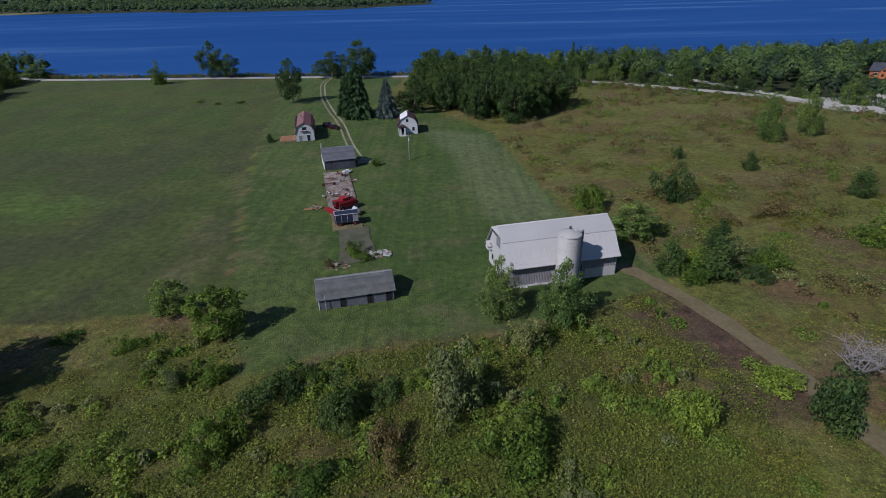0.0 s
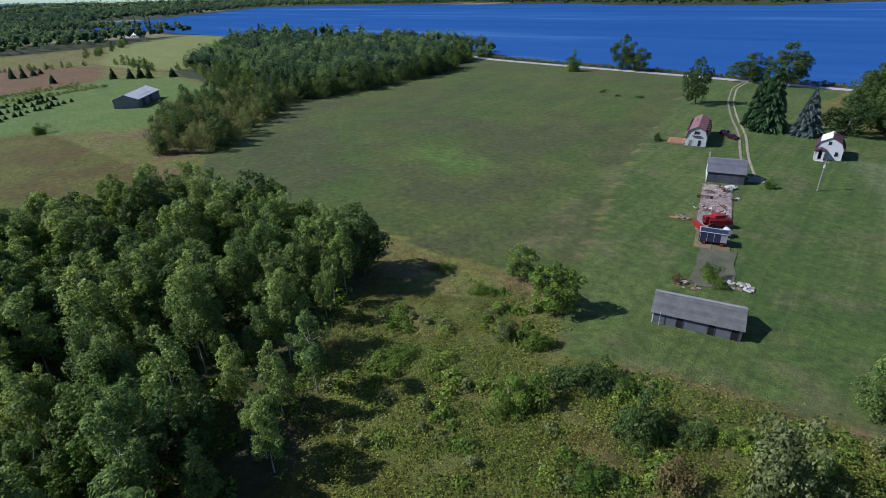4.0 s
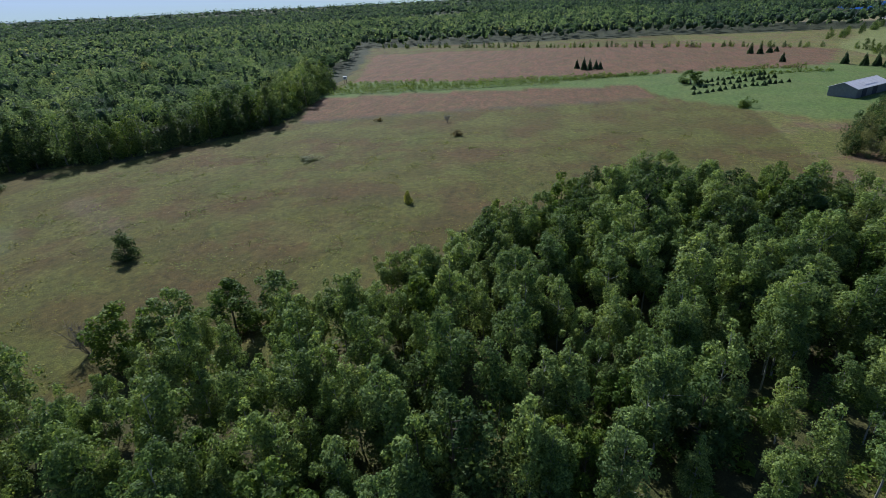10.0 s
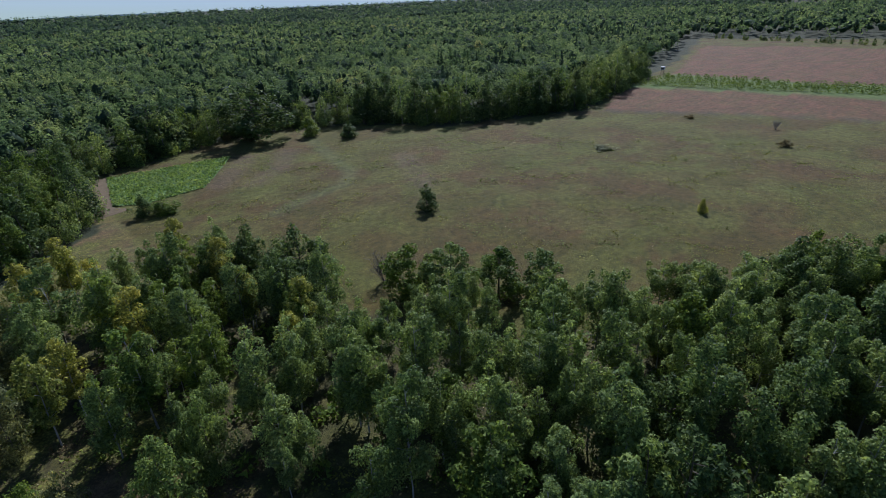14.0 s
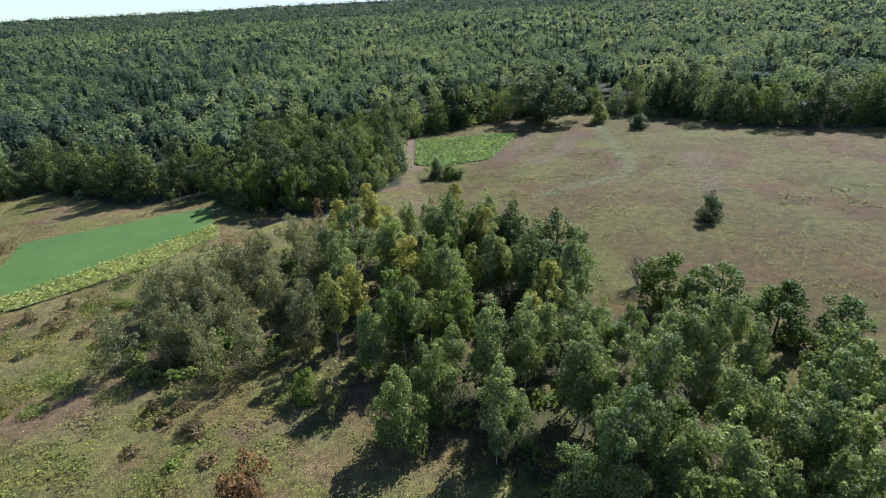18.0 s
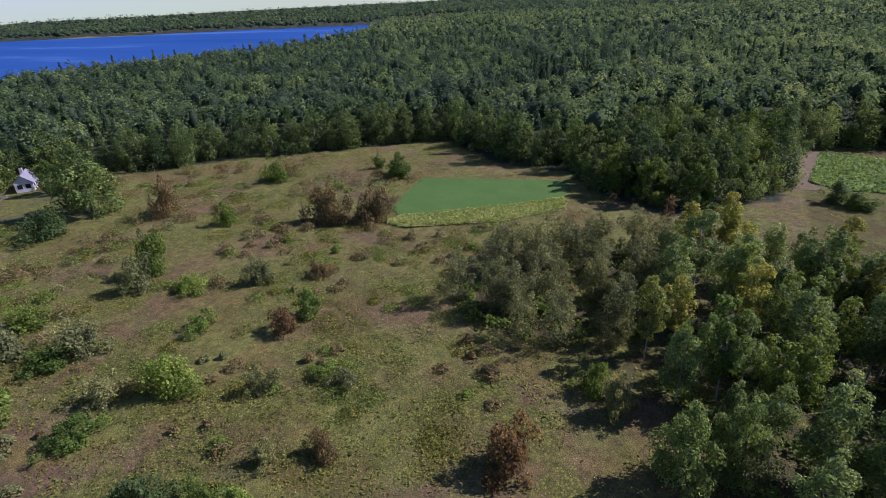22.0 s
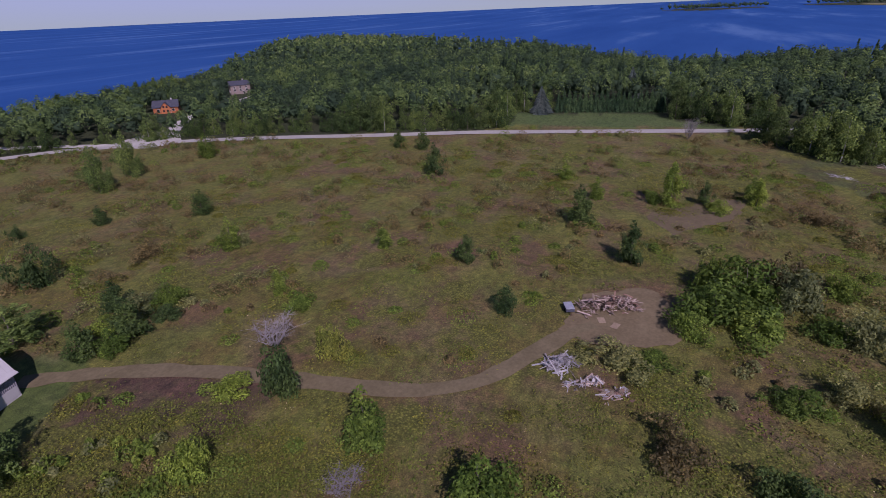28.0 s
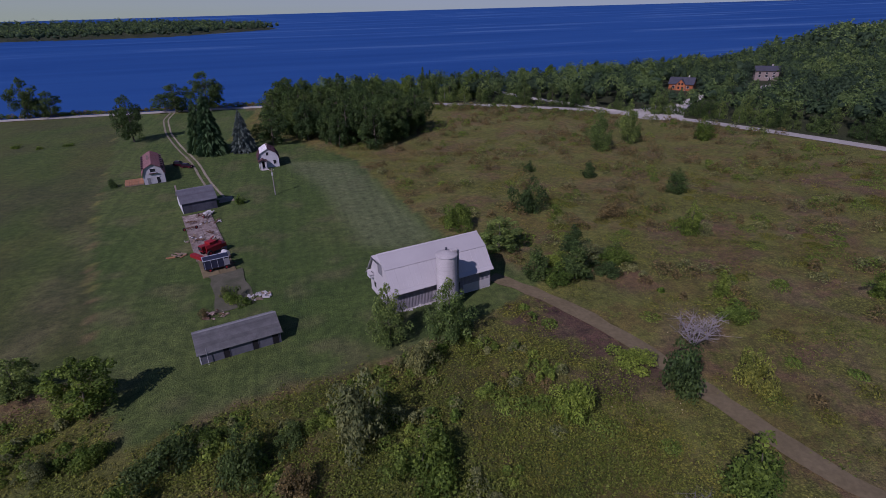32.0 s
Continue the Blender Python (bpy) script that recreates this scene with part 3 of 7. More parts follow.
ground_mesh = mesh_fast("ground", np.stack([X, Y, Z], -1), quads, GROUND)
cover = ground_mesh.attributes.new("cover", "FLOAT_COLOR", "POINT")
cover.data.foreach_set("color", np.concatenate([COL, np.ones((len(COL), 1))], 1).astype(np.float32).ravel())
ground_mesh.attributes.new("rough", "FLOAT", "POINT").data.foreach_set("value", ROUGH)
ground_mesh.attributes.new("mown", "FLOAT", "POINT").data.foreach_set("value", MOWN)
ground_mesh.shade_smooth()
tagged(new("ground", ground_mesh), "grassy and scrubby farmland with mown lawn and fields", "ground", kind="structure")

# ---- lake ----
m, n, l, b = material("lake_water", 0.3)
pos = n.new("ShaderNodeNewGeometry").outputs["Position"]
mp = n.new("ShaderNodeMapping")
mp.inputs["Scale"].default_value = (0.18, 1.0, 1.0)
mp.inputs["Rotation"].default_value = (0, 0, 0.25)
l.new(pos, mp.inputs["Vector"])
rip, streak = noise_tex(n, l, 0.35, 5, 0.65, mp.outputs[0]), noise_tex(n, l, 0.007, 5, 0.62, mp.outputs[0])
r = ramp(n, ((0.36, (0.016, 0.066, 0.228)), (0.55, (0.023, 0.083, 0.262)), (0.68, (0.066, 0.145, 0.335))))
l.new(streak.outputs[0], r.inputs[0])
bp = n.new("ShaderNodeBump")
bp.inputs["Strength"].default_value, bp.inputs["Distance"].default_value = 0.9, 0.7
l.new(rip.outputs[0], bp.inputs["Height"])
body, shine, mx = n.new("ShaderNodeBsdfDiffuse"), n.new("ShaderNodeBsdfGlossy"), n.new("ShaderNodeMixShader")
l.new(r.outputs[0], body.inputs[0])
shine.inputs["Roughness"].default_value = 0.28
mx.inputs[0].default_value = 0.035
l.new(bp.outputs[0], shine.inputs["Normal"]), l.new(bp.outputs[0], body.inputs["Normal"])
l.new(body.outputs[0], mx.inputs[1]), l.new(shine.outputs[0], mx.inputs[2])
l.new(mx.outputs[0], n["Material Output"].inputs[0])
ring = np.array([0, 250, 500, 900, 1400, 1800, 2000, 2200, 2500, 2800, 3100, 3400, 3700, 4000, 4300, 4600, 4880.0])
ang = np.linspace(0, 2 * math.pi, 97)[:-1]
wv = np.array([[q * math.cos(a), q * math.sin(a), -0.55 + bowl(np.array(q)).item()] for q in ring for a in ang])
wf = [(i * 96 + j, i * 96 + (j + 1) % 96, (i + 1) * 96 + (j + 1) % 96, (i + 1) * 96 + j) for i in range(len(ring) - 1) for j in range(96)]
tagged(new("water", mesh_fast("water", wv, wf, m)), "deep blue lake with wind ripples", "water", kind="structure")


def ribbon(name, line, width, mat, z, label, category, seed=1, rough=0.25):
    """A winding strip of road or track, with a slightly wandering edge."""
    pts = []
    for (x0, y0), (x1, y1) in zip(line, line[1:]):
        k = max(1, int(math.hypot(x1 - x0, y1 - y0) / 3))
        pts += [(x0 + (x1 - x0) * i / k, y0 + (y1 - y0) * i / k) for i in range(k)]
    pts = np.array(pts + [line[-1]])
    for _ in range(6):
        pts[1:-1] = (pts[:-2] + 2 * pts[1:-1] + pts[2:]) / 4
    d = np.gradient(pts, axis=0)
    d /= np.linalg.norm(d, axis=1)[:, None]
    nn, rs = np.stack([-d[:, 1], d[:, 0]], 1), np.random.RandomState(seed)
    lo = pts - nn * (width / 2 + rs.uniform(-rough, rough, (len(pts), 1)))
    hi = pts + nn * (width / 2 + rs.uniform(-rough, rough, (len(pts), 1)))
    v = [(*p, z) for p in lo] + [(*p, z + 0.03) for p in pts] + [(*p, z) for p in hi]
    k = len(pts)
    f = [(a * k + i, a * k + i + 1, (a + 1) * k + i + 1, (a + 1) * k + i) for a in (0, 1) for i in range(k - 1)]
    return tagged(new(name, mesh_of(name, v, [q[::-1] for q in f], mat)), label, category, kind="structure")


def patch(name, poly, mat, z, label, category, seed=3, wander=0.8):
    """A flat patch of ground with an uneven edge."""
    rs, v = np.random.RandomState(seed), []
    for (x0, y0), (x1, y1) in zip(poly, poly[1:] + poly[:1]):
        k = max(1, int(math.hypot(x1 - x0, y1 - y0) / 2))
        v += [(x0 + (x1 - x0) * i / k + rs.uniform(-wander, wander) * 0.5, y0 + (y1 - y0) * i / k + rs.uniform(-wander, wander) * 0.5, z) for i in range(k)]
    bm = bmesh.new()
    f = bm.faces.new([bm.verts.new(p) for p in v])
    if f.normal.z < 0 or f.calc_area() and sum((v[i][0] * v[(i + 1) % len(v)][1] - v[(i + 1) % len(v)][0] * v[i][1]) for i in range(len(v))) < 0:
        f.normal_flip()
    bmesh.ops.triangulate(bm, faces=[f])
    me = bpy.data.meshes.new(name)
    bm.to_mesh(me), bm.free()
    me.materials.append(mat)
    return tagged(new(name, me), label, category, kind="structure")


ribbon("road", ROAD_LINE, 7.0, GRAVEL, 0.16, "pale grey shore road between fields and lake", "road", 2, 0.1)
ribbon("road", [(163, 223), (150, 262), (134, 300), (128, 330)], 6.0, GRAVEL, 0.19, "pale side road leading down to the shore", "road", 4, 0.1)
ribbon("road", [(163, 220), (190, 232), (232, 262), (300, 275)], 7.0, GRAVEL, 0.20, "pale side road leading to the lake houses", "road", 4, 0.1)
patch("road_apron", [(158, 214), (172, 204), (190, 226), (206, 240), (186, 240), (166, 238), (154, 240)], GRAVEL, 0.215, "pale widened road junction", "road", 15, 0.8)
ribbon("farm_path", PATH_LINE, 3.3, DIRT, 0.14, "trodden brown earth path from barn to rubble heap", "path", 5, 0.4)
patch("bare_ground", [(76, 12), (90, 9), (97, -2), (88, -10), (78, -7), (73, 6)], DIRT_PINK, 0.15, "bare reddish earth round the rubble heap", "ground", 6, 1.6)
patch("bare_ground", [(126, -6), (142, -20), (158, -24), (154, -14), (136, 2)], DIRT_PINK, 0.15, "bare reddish earth strip in the scrub", "ground", 7, 2.0)
TRACK = [(-66, 332), (-66, 310), (-58, 270), (-48, 236), (-39, 210), (-31, 178), (-25, 160)]
for dx in (-1.1, 1.1):
    ribbon("wheel_track", [(x + dx, y) for x, y in TRACK], 0.75, TRACKMAT, 0.15, "sandy wheel track across the lawn", "track", 8, 0.07)
PLOTMAT_P = surface("pale_green_crop", (0.085, 0.190, 0.045), (0.185, 0.290, 0.08), 1.1, 2.2, 0.9, 0.6, depth=0.2)
PLOTMAT_G = surface("lush_green_grass", (0.052, 0.128, 0.018), (0.076, 0.158, 0.026), 0.1, 2.5, 0.9, 0.5, depth=0.1)
patch("crop_plot", PLOT_PALE, PLOTMAT_P, 0.2, "pale green leafy food plot", "field", 9, 0.8)
patch("crop_plot", PLOT_MAIZE, surface("pale_maize_strip", (0.22, 0.28, 0.07), (0.31, 0.36, 0.11), 0.8, 3.0, 0.9, 0.6, depth=0.2), 0.19, "pale yellow-green maize ground", "field", 12, 0.5)
patch("crop_plot", PLOT_GREEN, PLOTMAT_G, 0.18, "lush green sown plot", "field", 10, 0.8)
patch("bare_ground", [(-26, -204), (-14, -206), (-10, -172), (-14, -160), (-24, -164), (-21, -170)], DIRT_PINK, 0.14, "bare brown edge of a crop plot", "ground", 11, 1.5)

patch("weedy_slab", [(-23.2, 107.5), (-16.4, 109.0), (-13.4, 92), (-20.2, 90.8)], OLD_SLAB, 0.15, "weedy broken old concrete floor", "floor", 21, 0.9)
patch("concrete_apron", [(-26.2, 161.5), (-22.4, 162.5), (-21.2, 157.5), (-25.4, 156.4)], TRACKMAT, 0.16, "sandy gravel apron beside the garage", "pavement", 22, 0.5)
# wooded rise on the horizon, far behind everything; distance haze painted in blue, with a glow of its own
m, n, l, b = material("painted_blue_haze", 1.0)
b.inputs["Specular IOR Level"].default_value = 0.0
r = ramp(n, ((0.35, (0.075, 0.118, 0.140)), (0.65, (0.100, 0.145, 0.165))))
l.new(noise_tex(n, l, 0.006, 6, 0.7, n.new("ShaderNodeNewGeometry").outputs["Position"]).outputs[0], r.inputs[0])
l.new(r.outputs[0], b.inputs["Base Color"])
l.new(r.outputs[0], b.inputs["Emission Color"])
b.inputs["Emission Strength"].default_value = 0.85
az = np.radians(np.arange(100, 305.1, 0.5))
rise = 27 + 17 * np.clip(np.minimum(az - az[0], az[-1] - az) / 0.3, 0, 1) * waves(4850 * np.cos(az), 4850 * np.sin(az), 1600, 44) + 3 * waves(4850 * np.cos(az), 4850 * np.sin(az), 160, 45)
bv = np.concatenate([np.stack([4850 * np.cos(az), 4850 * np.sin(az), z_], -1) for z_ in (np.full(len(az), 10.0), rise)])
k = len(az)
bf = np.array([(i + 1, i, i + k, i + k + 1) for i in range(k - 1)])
tagged(new("backdrop", mesh_fast("backdrop", bv, bf, m)), "far wooded hills on the horizon, painted hazy blue and glowing", "hills", kind="structure")

# ---- trees and bushes ----


def leaf_quads(centres, size, rs, facing=None, stray=0.62, up=0.55, out=0.75):
    """Small leaf clumps, each a blade that faces up and outwards, more or less."""
    k = len(centres)
    nn = rs.normal(size=(k, 3)) * stray + np.array((0, 0, up))
    if facing is not None:
        nn = nn + facing * out
    nn /= np.linalg.norm(nn, axis=1)[:, None] + 1e-9
    a = np.cross(nn, rs.normal(size=(k, 3)))
    a /= np.linalg.norm(a, axis=1)[:, None] + 1e-9
    b_ = np.cross(nn, a)
    s = size * rs.uniform(0.6, 1.3, (k, 1))
    bend = nn * s * 0.12
    v = np.stack([centres + a * s * 0.7 - bend, centres + b_ * s * 0.55, centres - a * s * 0.45 - b_ * s * 0.35], 1)
    return v.reshape(-1, 3), np.arange(3 * k).reshape(-1, 3)


def puffs(rs, centres, radii, leaves, size, stretch=1.25):
    """Foliage in rounded sprays: leaves on the outside of each spray, facing away from its heart."""
    w = radii ** 2
    pick = rs.choice(len(centres), leaves, p=w / w.sum())
    d = rs.normal(size=(leaves, 3))
    d[:, 2] += 0.35
    d /= np.linalg.norm(d, axis=1)[:, None] + 1e-9
    pts = centres[pick] + d * (radii[pick] * rs.uniform(0.5, 1.0, leaves) ** 0.5)[:, None] * (1, 1, stretch)
    pts += rs.normal(size=pts.shape) * radii[pick][:, None] * 0.10
    pts[:, 2] = np.clip(pts[:, 2], 0.08, None)
    v, f = leaf_quads(pts, size, rs, d, 0.5, 0.30, 1.0)
    return v, f, np.repeat(rs.uniform(0.1, 1.0, len(centres))[pick], 3)


def crown_points(rs, clumps, shape, lobe):
    """Places of the leafy sprays in a crown. shape(h): radius at height 0..1 of the crown."""
    h = rs.uniform(0, 1, clumps * 3)
    keep = rs.uniform(0, 1, clumps * 3) < np.array([shape(q) for q in h]) + 0.12
    h = h[keep][:clumps]
    an, rr = rs.uniform(0, 6.283, len(h)), np.sqrt(rs.uniform(0.16, 1.0, len(h)))
    lobes = 1 + lobe * np.sin(2 * an + rs.uniform(0, 6.283)) + 0.7 * lobe * np.sin(3 * an + rs.uniform(0, 6.283))
    rad = np.array([shape(q) for q in h]) * rr * rs.uniform(0.55, 1.25, len(h)) * lobes
    if lobe > 0.25:
        h = h * np.clip(lobes, 0.45, 1.15)
    return np.stack([rad * np.cos(an), rad * np.sin(an), h], 1)


def tree_meshes(name, seed, height, radius, base, leaves, leaf_size, leaf_mat, bark, trunk_r, shape, clumps=40, limbs=9, spread=0.10, rise=1.2, lobe=0.12):
    rs = np.random.RandomState(seed)
    c = crown_points(rs, clumps, shape, lobe)
    hh = height * (1 - base)
    scale = np.array((radius, radius, hh))
    heart = c * scale * (1, 1, 0.94) + (0, 0, base * height)
    size = radius * spread * rs.uniform(1.7, 3.6, len(c)) * (1.08 - 0.35 * c[:, 2])
    v, f, spray = puffs(rs, np.concatenate([heart, [(0, 0, height * (0.96 if lobe < 0.25 else 0.6))]]), np.append(size, radius * spread * 1.8), leaves, leaf_size, rise)
    crown = mesh_fast(name + "_crown", v, f, leaf_mat)
    crown.attributes.new("spray", "FLOAT", "POINT").data.foreach_set("value", spray.astype(np.float32))
    lean = rs.normal(size=2) * 0.25
    rings, sides = np.linspace(0, 1, 6), 6
    mid_ = np.stack([lean[0] * rings ** 2 + rs.normal(size=6) * 0.06, lean[1] * rings ** 2 + rs.normal(size=6) * 0.06, -0.2 + (height * 0.93 + 0.2) * rings], 1)
    an = np.arange(sides) * 2 * math.pi / sides
    tv = (mid_[:, None, :] + (trunk_r * (1 - 0.88 * rings))[:, None, None] * np.stack([np.cos(an), np.sin(an), 0 * an], 1)[None]).reshape(-1, 3)
    tf = [(i * sides + j, i * sides + (j + 1) % sides, (i + 1) * sides + (j + 1) % sides, (i + 1) * sides + j) for i in range(5) for j in range(sides)]
    trunk = mesh_fast(name + "_trunk", tv, tf, bark)
    if not limbs:
        return trunk, crown
    bm = bmesh.new()
    for i in range(min(limbs, len(c))):
        e = heart[i]
        z0 = max(height * base * 0.8, e[2] - 0.45 * math.hypot(e[0], e[1]) - 0.4)
        tube(bm, (lean[0] * (z0 / height) ** 2, lean[1] * (z0 / height) ** 2, z0), e, trunk_r * 0.30, 0.025, 4)
    boughs = bpy.data.meshes.new(name + "_limbs")
    bm.to_mesh(boughs), bm.free()
    boughs.materials.append(bark)
    return trunk, crown, boughs


def egg(q):
    return max(0.05, math.sin(math.pi * min(1, 0.12 + 0.86 * q) ** 0.8)) if q < 0.98 else 0.1


def round_top(q):
    return math.sqrt(max(0.04, 1 - ((q - 0.42) / 0.6) ** 2))


def tall(q):
    return 0.34 + 0.66 * math.sin(math.pi * (0.10 + 0.78 * q) ** 0.9)


def dome(q):
    return math.sqrt(max(0.02, 1 - q * q)) * (0.85 + 0.15 * q)


def dome_tall(q):
    return (1 - 0.97 * q ** 2.4) ** 0.5 * (0.72 + 0.28 * math.sin(3.1 * min(1, q + 0.25)))


def spruce_meshes(name, seed, height, radius, leaf_mat, tiers=15, dense=1.0, wide=0.24):
    rs = np.random.RandomState(seed)
    vs, fs, o = [], [], 0
    for i in range(tiers):
        k = i / tiers
        z, r_ = height * (0.04 + 0.95 * k), radius * (1 - k) ** 0.85 + 0.12
        for j in range(int((10 + 14 * (1 - k)) * dense)):
            a = rs.uniform(0, 6.283)
            rr, dz = r_ * rs.uniform(0.55, 1.2), rs.uniform(-0.25, 0.25) * height / tiers
            d, s = np.array((math.cos(a), math.sin(a), 0)), np.array((-math.sin(a), math.cos(a), 0))
            w = rr * wide + 0.05
            root, mid_, tip = np.array((0, 0, z + dz + 0.16 * rr)), d * rr * 0.62 + (0, 0, z + dz), d * rr + (0, 0, z + dz - 0.22 * rr)
            vs += [root, mid_ + s * w, tip, mid_ - s * w]
            fs.append((o, o + 1, o + 2, o + 3))
            o += 4
            vs += [root * (1, 1, 1), mid_ + (0, 0, w * 0.8), tip, mid_ - (0, 0, w * 1.1)]
            fs.append((o, o + 1, o + 2, o + 3))
            o += 4
    crown = mesh_fast(name + "_crown", np.array(vs), np.array(fs), leaf_mat)
    bm = tube(bmesh.new(), (0, 0, -0.2), (0, 0, height * 0.97), 0.035 * height * 0.5, 0.02, 6)
    trunk = bpy.data.meshes.new(name + "_trunk")
    bm.to_mesh(trunk), bm.free()
    trunk.materials.append(BARK)
    return trunk, crown


def bush_meshes(name, seed, height, radius, leaves, size, mat):
    return tree_meshes(name, seed, height, radius, 0.03, leaves, size, mat, BARK, 0.05, dome, clumps=24, limbs=0, spread=0.11, rise=0.9, lobe=0.36)


def plant(kind, meshes, x, y, s, label, category="tree", group="", turn=None, sz=None, z=-0.05):
    """One tree or bush of its own: a trunk and a crown."""
    t = thing(kind, label, category, Matrix.LocRotScale((x, y, z), Euler((0, 0, (x * 7.3 + y * 3.1) % 6.283 if turn is None else turn)), (s, s, sz or s)), group)
    part_of("trunk", meshes[0], t)
    part_of("crown", meshes[1], t)
    if len(meshes) > 2:
        tagged(part_of("branchwork", meshes[2], t), kind="stuff")
    return t


ASPENS = [tree_meshes("aspen", 100 + i, 15.0, 2.9, (0.36, 0.20, 0.44)[i % 3], (5400, 5400, 4600)[i % 3], 0.30, (LEAF_ASPEN, LEAF_ASPEN, LEAF_ASPEN_B)[i % 3], BARK_PALE, 0.14, (tall, egg, tall)[i % 3], (36, 42, 30)[i % 3], 14, (0.115, 0.12, 0.13)[i % 3], (1.5, 1.35, 1.45)[i % 3]) for i in range(6)]
ASPENS_YELLOW = [tree_meshes("yellow_aspen", 120 + i, 14, 2.1, 0.30, 3600, 0.31, LEAF_YELLOW if i else LEAF_LIME, BARK_PALE, 0.13, tall, 44, 12, 0.13) for i in range(2)]
BROADS = [tree_meshes("broadleaf", 140 + i, 13, 3.9, 0.08, 5200, 0.41, (LEAF_BROAD, LEAF_ASPEN_B)[i % 2], BARK, 0.22, round_top, 44, 12, 0.10) for i in range(5)]
OAKS = [tree_meshes("oak", 160 + i, 15, 5.0, 0.08, 5600, 0.47, LEAF_OAK, BARK, 0.30, round_top, 50, 14, 0.10) for i in range(3)]
OLIVES = [tree_meshes("grey_willow", 180 + i, 9, 2.6, 0.05, 2800, 0.25, LEAF_OLIVE, BARK, 0.10, tall, 40, 14, 0.12) for i in range(3)]
BUSHY = [tree_meshes("bushy_tree", 190 + i, 10, 3.6, 0.03, 7000, 0.30, (LEAF_ASPEN_B, LEAF_BROAD, LEAF_ASPEN_B)[i], BARK, 0.18, egg, 56, 12, 0.11) for i in range(3)]
EDGE = [tree_meshes("edge_tree", 200 + i, (14, 12.5, 13)[i % 3], (3.8, 5.0, 4.6)[i % 3], 0.01, 2400, 0.48, (LEAF_FOREST, LEAF_BROAD, LEAF_ASPEN, LEAF_FOREST, LEAF_OAK, LEAF_ASPEN_B)[i], (BARK, BARK, BARK_PALE)[i % 3], 0.20, (round_top, dome_tall)[i // 3], 30, 0, 0.125, 1.25) for i in range(6)]
SPRUCES = [spruce_meshes("spruce", 230 + i, 10, 2.4, LEAF_SPRUCE) for i in range(2)]
BIG_SPRUCE = spruce_meshes("spruce", 240, 10, 2.3, LEAF_SPRUCE, 30, 1.8, 0.16)
BLUE_SPRUCE = spruce_meshes("blue_spruce", 241, 10, 2.9, LEAF_BLUE, 26, 1.8, 0.16)
BUSH_LEAVES = {"dark": LEAF_OAK, "broad": LEAF_BROAD, "lime": LEAF_LIME, "oak": LEAF_OAK, "olive": LEAF_OLIVE, "red": LEAF_RED, "rust": LEAF_RUST, "yellow": LEAF_YELLOW}
BUSHES = {k: [bush_meshes("bush", 260 + 7 * i + j, 2.0, 2.0, 3400, 0.155, m_) for j in range(3)] for i, (k, m_) in enumerate(BUSH_LEAVES.items())}
YOUNG = {k: tree_meshes("young_tree", 280 + i, 5, 1.5, 0.03, 3200, 0.20, m_, BARK, 0.07, egg, 36, 0, 0.14) for i, (k, m_) in enumerate((("young_d", LEAF_OAK), ("young_b", LEAF_BROAD), ("young_l", LEAF_LIME)))}
rs = np.random.RandomState(11)


def spread_points(x0, x1, y0, y1, gap, seed, jitter=0.42):
    q = np.random.RandomState(seed)
    gx_, gy_ = np.meshgrid(np.arange(x0, x1, gap), np.arange(y0, y1, gap))
    return (gx_ + q.uniform(-jitter, jitter, gx_.shape) * gap).ravel(), (gy_ + q.uniform(-jitter, jitter, gy_.shape) * gap).ravel(), q


# the grove that the camera hovers beside
px, py, q = spread_points(-145, 40, -122, 74, 4.9, 41, 0.6)
ok = inside(px, py, GROVE) & (np.hypot(px, py) > 27) & (line_distance(px, py, [(-37, -63), (-47, -81)]) > 4.0)
ok &= (waves(px, py, 11, 77) < np.where(py < -58, 0.82, 0.82)) | (px < -80)
for x, y in zip(px[ok], py[ok]):
    edge_d = line_distance(x, y, GROVE, True)
    s = q.uniform(0.62, 1.12)
    if y < -66 and x > 8:
        plant("willow", OLIVES[q.randint(3)], x, y, s * 1.15, "slender grey-green willow in a thicket", group="grove trees")
    elif y < -60 and -28 < x <= 8 and q.rand() < 0.65:
        plant("aspen", ASPENS_YELLOW[q.randint(2)], x, y, s * 1.05, "aspen with yellowing leaves in the grove", group="grove trees")
    elif y < -72 and x < -28 and q.rand() < 0.75:
        plant("oak_tree", OAKS[q.randint(3)], x, y, s * 0.95, "dense dark green oak at the grove's end", group="grove trees")
    elif (x < -95 and q.rand() < 0.55) or (y > -50 and q.rand() < 0.2):
        plant("broadleaf_tree", (BROADS[q.randint(5)], OAKS[q.randint(3)], BROADS[q.randint(5)])[q.randint(3)], x, y, s * 0.95, "leafy dark green broadleaf tree in the grove", group="grove trees")
    else:
        plant("aspen" if s > 0.85 else "young_aspen", ASPENS[q.randint(6)], x, y, s * (0.80 if edge_d < 6 and y < 0 else 0.85 if edge_d < 5 else 1.0) * (1.2 if x < -70 else 1.0), "tall aspen with a pale trunk in the grove", group="grove trees", sz=s * (0.80 if edge_d < 6 and y < 0 else 0.85 if edge_d < 5 else 1.0))
for x, y, s in ((-36, -83, 0.98), (-30, -92, 0.9), (-24, -92, 0.85)):
    plant("oak_tree", OAKS[int(s * 100) % 3], x, y, s, "dense dark green oak at the grove's edge", group="grove trees")

for x, y, s in ((-50, -69, 0.85), (-55, -63, 0.88), (-61, -57, 0.82), (-66, -52, 0.78)):
    plant("broadleaf_tree", BROADS[int(s * 100) % 5], x, y, s * 1.35, "lush round broadleaf tree at the grove's edge", group="grove trees", sz=s)

